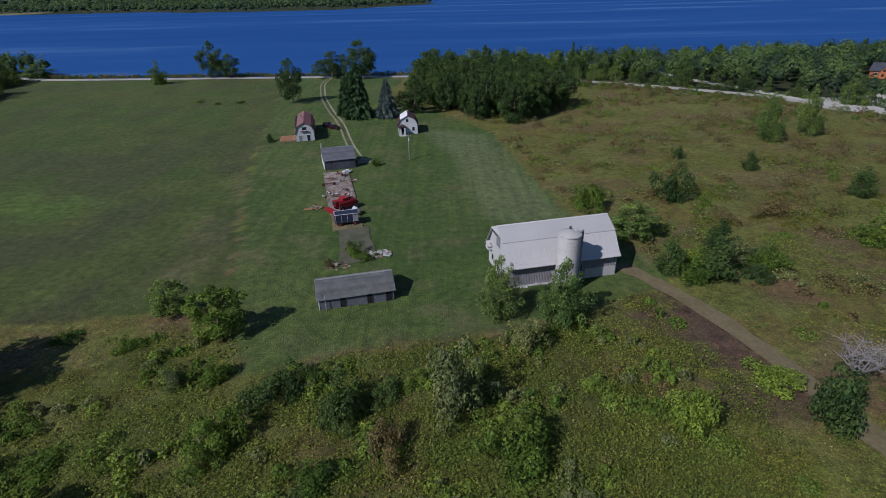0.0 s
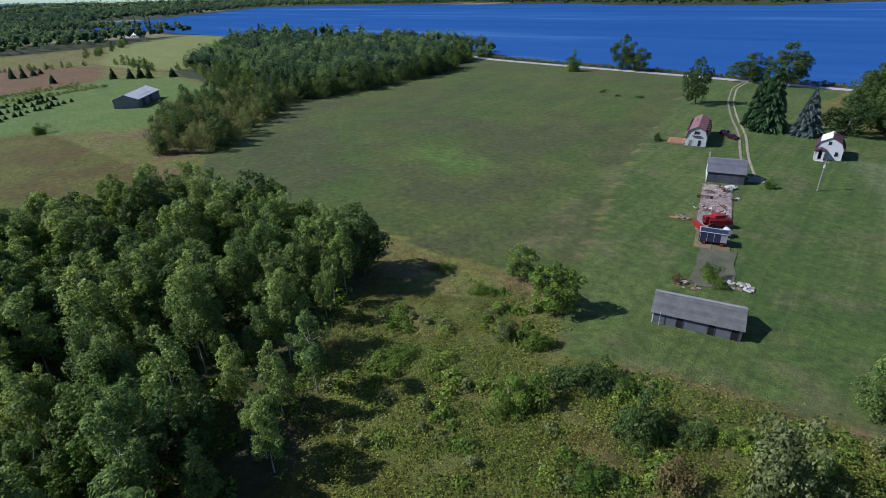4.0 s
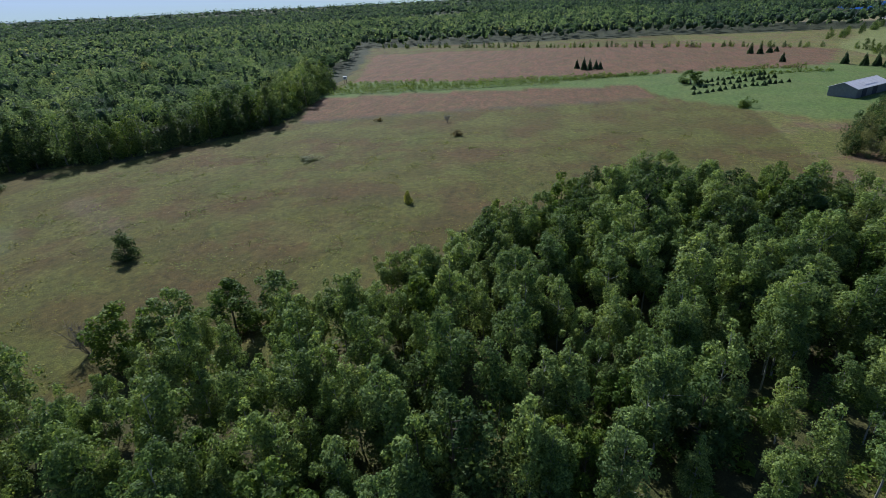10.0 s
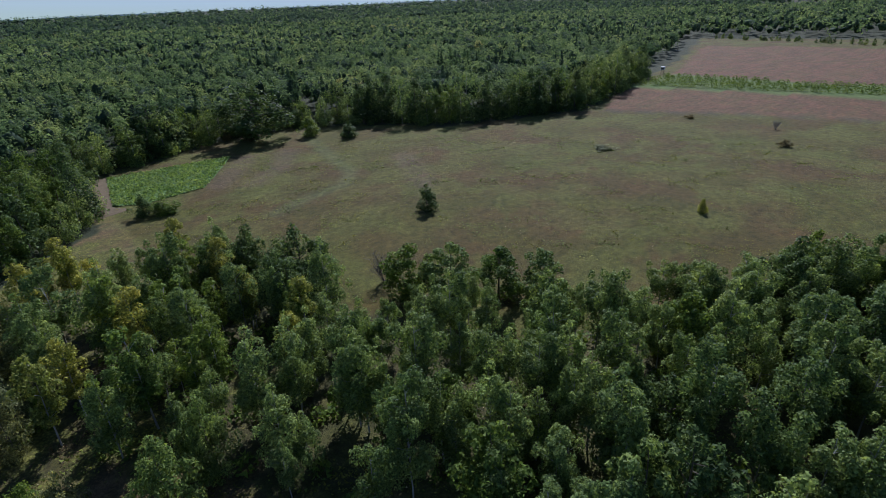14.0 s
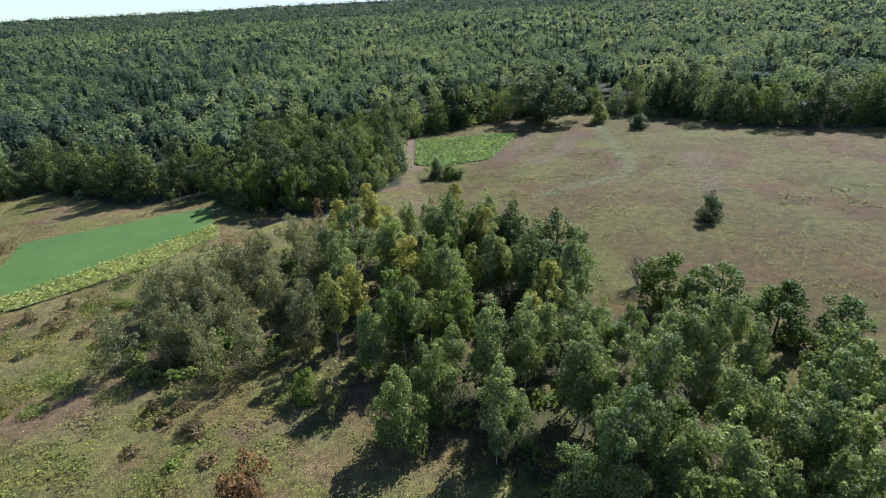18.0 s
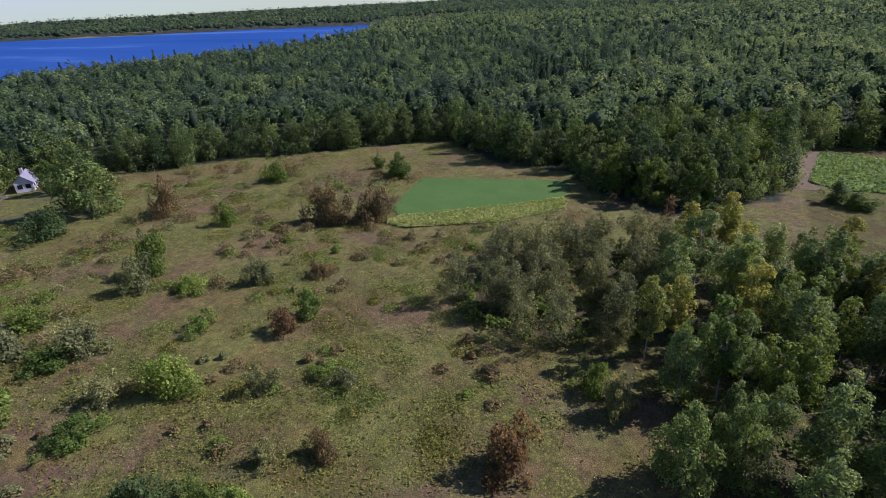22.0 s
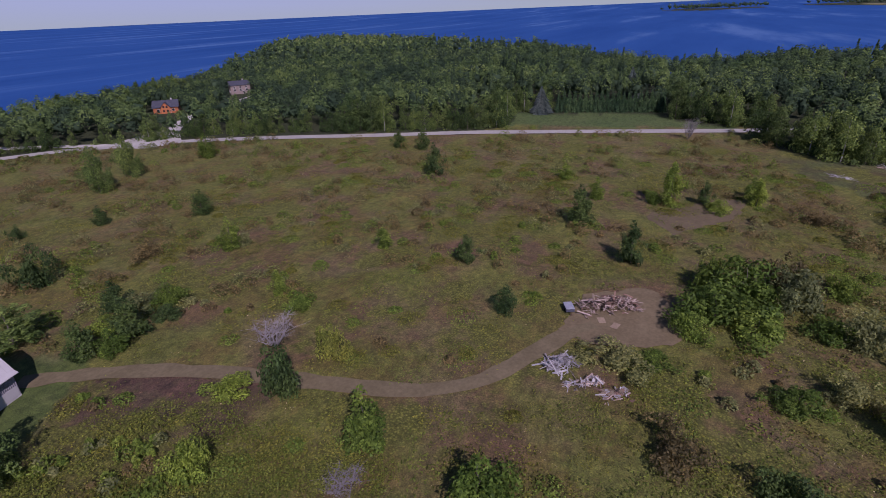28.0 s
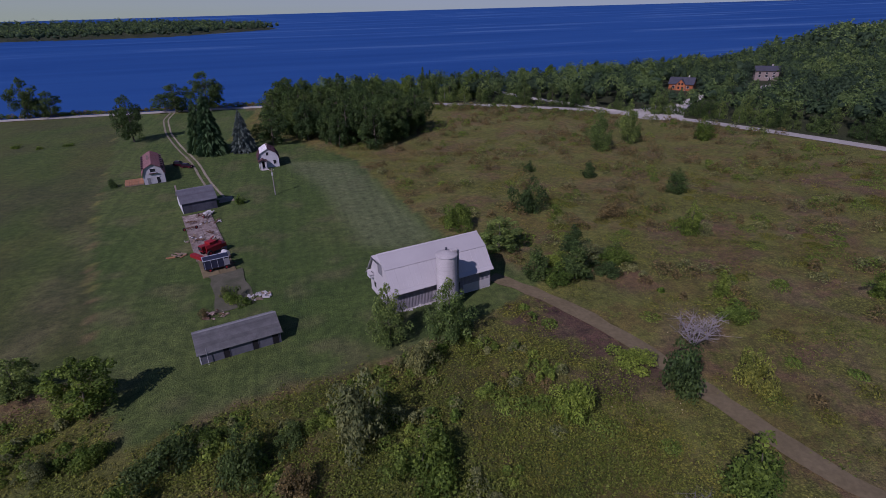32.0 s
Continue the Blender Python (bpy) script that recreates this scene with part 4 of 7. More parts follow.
# wood between the two crop plots
BLOCK = [(29, -138), (36, -152), (30, -232), (-4, -204), (-12, -168), (8, -132)]
px, py, q = spread_points(-20, 45, -235, -125, 6.5, 43)
ok = inside(px, py, BLOCK)
for x, y in zip(px[ok], py[ok]):
    plant("wood_tree", (OAKS[q.randint(3)], BROADS[q.randint(5)], EDGE[q.randint(6)])[q.randint(3)], x, y, q.uniform(0.7, 1.1), "large broadleaf tree in the wood by the plots", group="plot wood trees")
plant("russet_tree", tree_meshes("russet_tree", 301, 7, 1.5, 0.1, 600, 0.36, LEAF_RED, BARK, 0.1, tall, 30, 8), 9, -127, 1.0, "slim russet-leaved tree by the wood")

# trees along the edge of the forest, each on its own; behind them the closed canopy
px, py, q = spread_points(-330, 330, -300, 350, 6.2, 47)
out = inside(px, py, LAND) & ~inside(px, py, CLEAR) & ~inside(px, py, BLOCK) & (line_distance(px, py, LAND, True) > 5)
d_edge = line_distance(px, py, CLEAR, True)
keep_out = (line_distance(px, py, ROAD_LINE) < 7) | ((px < -12) & (px > -260) & (py > 300)) | ((np.abs(px - 236) < 16) & (np.abs(py - 286) < 14))
keep_out |= (line_distance(px, py, [(236, 286), (200, 243)]) < 11) | (line_distance(px, py, [(314, 300), (246, 235)]) < 10)
keep_out |= (np.hypot(px - 199, py + 80) < 9) | (line_distance(px, py, [(199, -80), (150, -60)]) < 6)
keep_out |= (px > 260) & (px < 330) & (py > 0) & (py < 50) & (d_edge < 12)
near = out & ~keep_out & (d_edge < 13) & (d_edge > 1.5)
for x, y in zip(px[near], py[near]):
    s = q.uniform(0.72, 1.25) * (0.72 if (x > 60 and y > 150) else 1.0) * (1.25 if x < -120 and y < -120 else 1.0)
    plant("forest_tree", EDGE[4 if (x < -180 and y > 60 and q.rand() < 0.7) else (0, 4, 5)[q.randint(3)] if x > 100 else q.randint(6)], x, y, s, "leafy tree at the forest's edge", group="forest edge trees")
px, py, q = spread_points(-30, 70, 200, 320, 6.8, 53)
ok = inside(px, py, CLUSTER)
for x, y in zip(px[ok], py[ok]):
    plant("cluster_tree", OAKS[q.randint(3)], x, y, q.uniform(0.75, 1.3), "big dark broadleaf tree in the cluster by the house", group="house cluster trees")


def canopy(name, px, py, heights, radii, blades, size, mat, seed, label):
    """Closed forest canopy: many crowns of loose leaf clumps in one mesh, pointed ones among round ones."""
    q = np.random.RandomState(seed)
    k = len(px)
    fir = q.rand(k) < 0.05 + 0.4 * (waves(px, py, 120, 71) > 0.9)
    heights, radii = np.where(fir, heights * 1.08, heights), np.where(fir, radii * 0.55, radii)
    tones = np.clip(np.where(fir, q.uniform(0, 0.25, k), q.beta(1.3, 1.3, k) * 0.9 + 0.22 * (waves(px, py, 90, 72) - 0.4) - 0.28 * (px > 60) * (np.hypot(px, py) < 700) - 0.3 * (np.hypot(px, py) > 1450) - 0.3 * ((px < -180) & (py > 60) & (py < 600))), 0, 1)
    base_z = bowl(np.hypot(px, py)) + hills(px, py)
    boughs = 3 if blades < 30 else 7
    ba, br = q.uniform(0, 6.283, (k, boughs)), q.uniform(0.30, 0.62, (k, boughs))
    bz = q.uniform(0.52, 0.78, (k, boughs))
    br[:, 0], bz[:, 0] = 0.15, 0.80
    pick = q.randint(0, boughs, (k, blades))
    ba, br, bz = (np.take_along_axis(w, pick, 1) for w in (ba, br, bz))
    d = q.normal(size=(k, blades, 3))
    d[..., 2] += 0.4
    d /= np.linalg.norm(d, axis=2)[..., None] + 1e-9
    puff = (q.uniform(0.42, 0.56, (k, 1)) * radii[:, None])[..., None] * q.uniform(0.8, 1.05, (k, blades, 1))
    c = np.stack([radii[:, None] * br * np.cos(ba), radii[:, None] * br * np.sin(ba), heights[:, None] * bz], -1) + d * puff * (1, 1, 1.25)
    whole = c - np.stack([0 * px, 0 * px, heights * 0.55], -1)[:, None, :]
    d = 0.65 * d + 0.6 * whole / (np.linalg.norm(whole, axis=2)[..., None] + 1e-9)
    h = q.uniform(0.0, 1.0, (k, blades))
    rad = (1.02 - h) * q.uniform(0.66, 1.08, (k, blades)) * radii[:, None]
    an = q.uniform(0, 6.283, (k, blades))
    spire = np.stack([rad * np.cos(an), rad * np.sin(an), heights[:, None] * (0.4 + 0.6 * h)], -1)
    lean = np.stack([np.cos(an), np.sin(an), 0 * an + 0.25], -1)
    c, d = np.where(fir[:, None, None], spire, c), np.where(fir[:, None, None], lean, d)
    c = (c + np.stack([px, py, base_z], -1)[:, None, :]).reshape(-1, 3)
    v, f = leaf_quads(c, size, q, d.reshape(-1, 3), 0.52, 0.30, 1.0)
    # inner mass of each crown, so that it shades as one body; inner shade is painted in
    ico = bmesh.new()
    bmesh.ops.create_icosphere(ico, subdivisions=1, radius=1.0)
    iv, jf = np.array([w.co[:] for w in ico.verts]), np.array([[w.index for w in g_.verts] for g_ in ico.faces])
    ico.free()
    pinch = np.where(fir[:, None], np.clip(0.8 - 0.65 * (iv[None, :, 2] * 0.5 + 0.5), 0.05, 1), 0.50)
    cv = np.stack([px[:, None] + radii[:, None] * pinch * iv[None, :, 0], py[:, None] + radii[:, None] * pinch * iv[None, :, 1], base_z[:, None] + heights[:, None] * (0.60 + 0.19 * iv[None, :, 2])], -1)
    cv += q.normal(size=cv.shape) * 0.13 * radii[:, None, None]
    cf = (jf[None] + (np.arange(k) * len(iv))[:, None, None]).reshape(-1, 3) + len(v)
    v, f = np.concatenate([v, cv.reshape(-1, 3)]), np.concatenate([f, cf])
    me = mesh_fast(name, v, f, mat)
    # cores get tone 0, the darkest: shade inside the crown put into the colour
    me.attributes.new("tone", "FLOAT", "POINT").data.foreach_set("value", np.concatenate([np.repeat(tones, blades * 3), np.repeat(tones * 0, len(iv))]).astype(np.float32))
    return tagged(new(name, me), label, "forest", kind="stuff")


def forest_points(x0, x1, y0, y1, gap, seed, rmin, rmax, edge):
    px, py, q = spread_points(x0, x1, y0, y1, gap, seed)
    r_ = np.hypot(px, py)
    ok = (r_ > rmin) & (r_ < rmax)
    px, py = px[ok], py[ok]
    ok = (inside(px, py, LAND) | inside(px, py, ISLAND)) & ~inside(px, py, CLEAR) & ~inside(px, py, BLOCK) & (line_distance(px, py, LAND, True) > 3)
    px, py = px[ok], py[ok]
    ok = (line_distance(px, py, CLEAR, True) > edge) & (line_distance(px, py, ROAD_LINE) > 7) & ~((px < -12) & (px > -260) & (py > 300) & (py < 500))
    ok &= (line_distance(px, py, [(236, 286), (200, 243)]) > 11) & (line_distance(px, py, [(314, 300), (246, 235)]) > 10)
    ok &= ~((np.hypot(px, py) > 900) & (waves(px, py, 420, 31) > 0.94))
    return px[ok], py[ok], q


px, py, q = forest_points(-700, 700, -640, 600, 8.2, 61, 0, 620, 13)
hh = q.uniform(12, 19, len(px)) * np.where((px > 60) & (py > 150), 0.82, 1.0) * (0.88 + 0.24 * waves(px, py, 40, 73)) * np.where((px < -180) & (py > 60), 0.84, 1.0)
rr_ = q.uniform(3.2, 6.4, len(px))
close = np.hypot(px, py) < 470
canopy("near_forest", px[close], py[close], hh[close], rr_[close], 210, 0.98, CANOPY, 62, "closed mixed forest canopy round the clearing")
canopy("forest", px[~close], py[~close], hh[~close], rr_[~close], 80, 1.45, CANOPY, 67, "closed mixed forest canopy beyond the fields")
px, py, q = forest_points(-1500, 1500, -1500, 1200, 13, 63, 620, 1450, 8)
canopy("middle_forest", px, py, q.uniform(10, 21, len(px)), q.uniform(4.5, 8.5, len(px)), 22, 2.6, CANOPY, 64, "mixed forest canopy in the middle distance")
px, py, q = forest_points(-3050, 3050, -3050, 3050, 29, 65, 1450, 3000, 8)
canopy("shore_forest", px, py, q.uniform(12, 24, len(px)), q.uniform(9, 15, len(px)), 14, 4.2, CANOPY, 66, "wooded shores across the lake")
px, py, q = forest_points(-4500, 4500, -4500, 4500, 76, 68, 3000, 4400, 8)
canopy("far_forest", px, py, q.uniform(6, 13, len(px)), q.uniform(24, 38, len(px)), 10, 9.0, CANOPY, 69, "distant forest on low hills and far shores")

# trees on the strip between the road and the lake
px, py, q = spread_points(-8, 330, 285, 420, 6.4, 57)
ok = inside(px, py, LAND) & (line_distance(px, py, LAND, True) > 2) & (line_distance(px, py, ROAD_LINE) > 6) & ~inside(px, py, CLEAR)
ok &= (py < np.interp(px, [0, 100, 250, 330], [345, 340, 352, 365])) & (line_distance(px, py, LAND, True) < 26) & (line_distance(px, py, [(163, 223), (150, 262), (134, 300), (128, 330)]) > 5)
ok &= (line_distance(px, py, [(236, 286), (200, 243)]) > 11) & (line_distance(px, py, [(314, 300), (246, 235)]) > 10) & (np.hypot(px - 236, py - 286) > 14)
for x, y in zip(px[ok], py[ok]):
    plant("shore_tree", (BROADS[q.randint(5)], EDGE[q.randint(6)])[q.randint(2)], x, y, q.uniform(0.55, 1.15), "leafy tree on the lake shore beside the road", group="lake shore trees")

# ---- shrubs and single trees in the open ----
# each: x, y, height, radius, sort
FRONT_SHRUBS = (
    "-46.2,74.9,6.6,3.4,tree_b -35.1,68.4,8.9,4.5,tree_b -58.6,67.7,1.4,2.7,broad -48.6,65.5,1.9,2.6,broad -32.5,58.0,2.8,2.8,broad -23.0,53.1,4.1,4.7,dark "
    "-13.2,50.5,5.0,4.3,dark -27.0,45.6,4.3,3.9,lime -15.4,40.1,2.5,3.2,broad 2.0,50.2,8.5,5.4,olive 7.5,43.0,5.4,5.1,broad -7.5,44.9,3.6,3.2,rust "
    "11.4,62.0,4.6,4.0,olive 9.0,72.0,10.6,3.3,tree_a 18.6,69.4,11.1,3.8,tree_a 29.0,47.4,4.8,3.5,lime -3.1,56.0,2.2,2.3,lime -37.5,57.0,2.5,2.4,olive "
    "-47.2,42.2,1.4,3.8,broad -18.0,56.9,1.7,3.2,broad -7.5,53.1,2.3,2.7,dark "
)
BARN_SHRUBS = (
    "35.1,116.3,6.2,5.2,broad 39.7,99.9,8.1,5.0,tree_b 55.5,119.1,8.1,5.3,oak 41.6,84.8,7.1,2.8,young_d 44.3,80.9,4.8,2.6,young_b 48.6,81.6,8.3,3.2,young_d 54.2,92.5,6.8,2.8,young_d 60.5,84.9,4.5,3.7,broad "
    "86.9,142.2,5.4,2.2,young_d 71.9,154.1,4.2,2.4,oak 107.5,171.0,15.4,4.5,tree_a 124.5,177.5,16.4,4.4,tree_a 102.4,120.2,7.2,3.1,young_d 85.6,93.4,8.0,2.6,young_b 88.0,92.0,2.6,2.6,olive "
    "49.1,88.0,2.9,4.1,lime 45.6,46.7,7.2,4.7,oak 43.2,54.5,2.2,4.2,lime 56.2,89.0,3.3,4.9,olive 55.6,82.0,2.8,3.5,dark "
)
PATH_SHRUBS = (
    "41.2,29.0,9.6,3.1,young_b 56.8,44.9,5.3,3.3,yellow 38.5,12.6,6.7,3.7,young_b 79.2,21.9,5.6,2.3,young_d 96.8,36.4,6.4,2.5,young_d 97.6,57.6,5.2,2.2,young_l "
    "106.9,2.6,9.7,2.7,young_d 126.3,16.7,10.3,3.4,young_d 147.2,15.6,6.5,2.4,young_b 147.1,-4.0,11.9,3.2,young_l 147.6,0.3,3.3,2.8,broad 150.2,-12.5,6.8,1.9,young_d "
    "160.2,-24.8,5.8,2.2,young_b 156.5,70.3,10.8,3.3,young_d 189.0,89.7,7.8,3.0,young_d 190.1,101.4,6.8,2.9,young_d "
)
LANE_SHRUBS = (
    "154.0,170.6,9.6,3.6,young_b 67.6,59.2,3.0,3.6,lime 70.5,66.7,5.5,1.7,young_l 163.2,27.6,5.2,2.6,young_b 143.7,-37.6,3.1,4.2,rust 145.7,-15.3,3.7,4.1,lime "
    "105.0,-35.3,3.8,4.3,broad 55.6,55.4,5.5,3.4,dead 35.0,28.7,1.3,2.4,dead 230.0,-8.3,8.5,2.6,dead -50.3,-77.5,6.0,2.2,dead 75.6,110.2,3.8,4.6,rust "
)
THICKET_SHRUBS = (
    "100.5,-12.3,7.1,4.0,lime 96.5,-17.4,7.2,9.2,broad 98.0,-26.0,8.0,6.7,olive 85.8,-19.1,3.8,6.9,lime 87.4,-35.6,5.4,5.2,olive 53.2,-7.7,3.6,4.6,rust "
    "70.3,1.0,2.9,6.0,olive 71.4,-3.8,1.8,4.2,broad 72.8,-29.3,3.8,4.0,olive 68.2,-22.3,2.7,4.5,broad 81.8,-9.4,3.8,4.1,lime 89.4,-30.0,3.4,5.1,broad "
    "105.5,-24.5,6.5,5.7,rust "
)
EAST_SHRUBS = (
    "154.6,-74.9,21.0,8.3,tree_a 186.7,-80.8,11.0,4.0,tree_b 132.3,-82.9,9.0,4.4,rust 86.3,-96.3,9.7,6.5,rust 76.2,-101.6,9.1,6.4,rust 149.7,-60.4,6.8,7.8,dark "
    "125.7,-116.3,7.3,5.1,broad 103.1,-58.3,8.9,4.5,broad 89.0,-56.2,3.8,4.1,lime 99.8,-52.5,5.9,4.3,olive 77.8,-65.8,4.8,4.0,olive 75.5,-48.6,2.7,3.3,lime "
    "60.6,-53.9,4.2,3.3,red 59.5,-59.4,5.5,2.5,young_l 69.1,-71.8,3.0,2.3,rust 89.1,-13.0,6.2,7.6,broad "
)
MEADOW_SHRUBS = (
    "64.3,-35.3,5.3,5.1,lime 52.5,-40.9,3.6,2.4,olive 42.5,-47.4,2.7,2.5,olive 41.5,-31.4,2.8,2.2,olive 36.2,-35.2,3.8,2.5,rust 39.6,-25.1,3.4,1.5,young_l "
    "49.5,-20.4,3.8,4.5,dark 43.6,-22.9,3.5,2.6,broad 15.0,-43.6,6.5,4.1,red 153.4,-25.2,7.3,2.7,young_l 110.7,-84.8,5.8,3.2,broad 91.4,-137.4,7.0,3.1,young_d "
    "101.5,-140.3,5.8,1.9,young_b 37.9,-95.6,5.3,3.6,olive "
)
GROVE_FRINGE = (
    "-2.9,-49.9,11.7,3.6,tree_a 9.6,-61.0,4.3,3.3,broad 5.4,-58.0,5.3,2.8,olive 24.2,-58.3,1.6,2.2,rust -8.3,-52.8,11.7,3.1,tree_a 89.0,-133.2,8.1,3.3,young_b "
    "-102.4,-203.9,8.1,4.2,young_l -112.5,-189.7,6.0,3.6,young_d -84.3,-216.2,22.3,14.0,tree_o -48.6,-226.0,18.6,10.1,tree_o 45.9,-48.5,1.8,3.5,lime 67.3,-72.6,2.6,2.1,rust "
)
FIELD_TREES = (
    "-81.1,-101.5,7.0,2.8,young_d -202.8,-57.8,2.1,2.3,rust -161.1,-100.1,1.4,5.2,olive -126.3,-50.3,3.3,1.4,yellow -226.7,-101.7,1.7,1.9,rust -227.3,-69.1,3.2,1.3,dead "
    "-25.8,-154.9,6.0,2.8,young_d -30.3,-152.5,5.1,3.5,young_b -114.0,-193.4,5.9,2.7,spruce -75.2,-226.5,3.0,2.6,rust "
)
NURSERY_TREES = (
    "-401.9,-20.2,8.5,2.6,spruce -409.7,-25.6,6.7,2.2,spruce -403.9,-16.2,7.8,2.2,spruce -406.0,-12.2,6.6,2.2,spruce -405.2,-9.3,5.9,2.0,spruce -489.4,101.0,8.0,2.7,spruce "
    "-486.9,107.3,7.1,2.7,spruce -493.3,115.4,5.4,2.7,spruce -500.6,121.6,4.5,2.2,spruce -431.3,109.7,6.7,2.4,spruce -417.0,141.7,8.3,2.8,spruce -407.6,149.3,8.1,2.8,spruce "
    "-405.7,155.2,8.7,3.0,spruce -398.2,157.8,7.9,2.8,spruce -388.2,169.6,6.9,3.2,spruce -334.3,41.8,8.0,6.6,tree_b -267.6,57.9,4.0,4.1,broad "
)
NORTH_TREES = (
    "-69.7,258.1,19.9,6.4,tree_o -166.4,327.1,13.2,4.8,young_b -142.0,347.2,21.4,7.9,tree_o -129.9,345.3,14.2,7.0,tree_o -46.0,327.3,21.6,9.7,tree_o -64.2,334.6,15.1,10.9,tree_o "
    "-60.5,186.3,2.7,1.9,dark -19.7,154.1,3.1,1.4,young_b -10.4,228.3,14.0,7.5,tree_o -265.3,367.3,9.0,9.8,tree_b -117.5,265.7,1.3,2.8,broad -106.5,258.4,1.1,2.1,broad "
    "-96.3,260.3,1.0,3.0,broad "
)

WORDS = {"dark": "dense dark green shrub in rough grass", "broad": "leafy mid-green shrub in rough grass", "lime": "bright lime-green shrub in rough grass", "oak": "dense dark green shrub in rough grass",
         "olive": "grey-green shrub in rough grass", "red": "russet-red shrub in rough grass", "rust": "brownish half-bare shrub in rough grass", "yellow": "yellowing shrub in rough grass",
         "young_d": "young dark green tree in the scrub", "young_b": "young leafy tree in the scrub", "young_l": "young light green tree in the scrub", "tree_a": "light green aspen standing alone",
         "tree_b": "leafy broad tree standing alone", "tree_o": "dense dark broadleaf tree standing alone", "spruce": "dark green spruce standing in the open", "dead": "bare bleached dead tree"}


def dead_tree_mesh(seed):
    q, bm = np.random.RandomState(seed), bmesh.new()
    for i in range(11):
        a = q.uniform(0, 6.283)
        p1 = Vector((0.9 * math.cos(a), 0.9 * math.sin(a), q.uniform(0.6, 1.6)))
        tube(bm, (0, 0, -0.1), p1, 0.07, 0.045, 5)
        for j in range(5):
            p2 = p1 + Vector((q.normal() * 0.7, q.normal() * 0.7, q.uniform(0.3, 1.4)))
            tube(bm, p1, p2, 0.032, 0.02, 4)
            for k in range(6):
                tube(bm, p2, p2 + Vector((q.normal() * 0.5, q.normal() * 0.5, q.uniform(0.1, 0.7))), 0.016, 0.007, 3)
    me = bpy.data.meshes.new("dead_branches")
    bm.to_mesh(me), bm.free()
    me.materials.append(DEADWOOD)
    return me


DEAD = [dead_tree_mesh(i) for i in (3, 4)]
HEIGHTS = {"tree_a": (10.0, 3.9), "tree_b": (13.0, 4.3), "tree_o": (15.0, 5.4), "spruce": (10.0, 2.5)}


def plant_row(x, y, h, r_, sort, group):
    i = int(abs(x * 3.7 + y * 1.9))
    if sort == "dead":
        t = thing("dead_tree", WORDS[sort], "tree", Matrix.LocRotScale((x, y, 0), Euler((0, 0, i)), (r_ / 1.8, r_ / 1.8, h / 3.2)))
        tagged(part_of("branchwork", DEAD[i % 2], t), kind="stuff")
        return
    if sort in BUSHES:
        me, (bh, br), kind, cat = BUSHES[sort][i % 3], (1.95, 2.2), "shrub", "shrub"
    elif sort in YOUNG:
        me, (bh, br), kind, cat = YOUNG[sort], (5.0, 1.6), "young_tree", "tree"
    else:
        me, kind, cat = {"tree_a": BUSHY, "tree_b": BROADS, "tree_o": OAKS, "spruce": SPRUCES}[sort], {"tree_a": "aspen", "tree_b": "broadleaf_tree", "tree_o": "broadleaf_tree", "spruce": "spruce"}[sort], "tree"
        me, (bh, br) = me[i % len(me)], HEIGHTS[sort]
    plant(kind, me, x, y, r_ / br, WORDS[sort], cat, group, sz=h / bh)


SHRUB_ROWS = [r_.split(",") for rows in (FRONT_SHRUBS, BARN_SHRUBS, PATH_SHRUBS, LANE_SHRUBS, THICKET_SHRUBS, EAST_SHRUBS, MEADOW_SHRUBS, GROVE_FRINGE, FIELD_TREES, NURSERY_TREES, NORTH_TREES) for text in [rows if isinstance(rows, str) else " ".join(rows)] for r_ in text.split()]
for x, y, h, r_, sort in SHRUB_ROWS:
    plant_row(float(x), float(y), float(h), float(r_), sort, "single shrubs and trees")
plant("spruce", BIG_SPRUCE, -33.6, 221, 2.5, "huge old dark spruce by the farm track", turn=1, sz=2.6)
plant("spruce", BIG_SPRUCE, -38.5, 226, 2.1, "huge old dark spruce by the farm track", turn=2, sz=2.2)
plant("blue_spruce", BLUE_SPRUCE, -21.7, 221, 1.75, "blue-grey spruce by the farmhouse", turn=3, sz=1.7)
plant("blue_spruce", BLUE_SPRUCE, 274, 62, 2.0, "blue-grey spruce at the garden lawn", turn=3, sz=1.4)
plant("blue_spruce", BLUE_SPRUCE, 318, 22, 2.0, "blue-grey spruce behind the cedar hedge", turn=1, sz=1.9)
for i in range(20):
    k = i / 19
    plant("cedar", SPRUCES[i % 2], 279 + 9 * k, 54 - 50 * k, 0.95, "dark cedar in a clipped hedge row", group="cedar hedge", sz=1.15 + 0.08 * (i % 3))

def shrub_stuff(name, rows, mat, blades, size, seed, label):
    """Low shrubs past counting, in one mesh: x, y, height, radius."""
    q, rows = np.random.RandomState(seed), np.array(rows)
    k = len(rows)
    h, an = q.uniform(0.02, 1, (k, blades)), q.uniform(0, 6.283, (k, blades))
    rad = np.sqrt(np.clip(1 - h * h, 0, 1)) * np.sqrt(q.uniform(0.3, 1.1, (k, blades)))
    r_ = rows[:, 3:4]
    c = np.stack([rows[:, :1] + r_ * rad * np.cos(an), rows[:, 1:2] + r_ * rad * np.sin(an), rows[:, 2:3] * h], -1).reshape(-1, 3)
    d = c - np.repeat(rows[:, :3] * (1, 1, 0.1), blades, 0)
    v, f = leaf_quads(c, size, q, d / (np.linalg.norm(d, axis=1)[:, None] + 1e-9))
    return tagged(new(name, mesh_fast(name, v, f, mat)), label, "shrubs", kind="stuff")


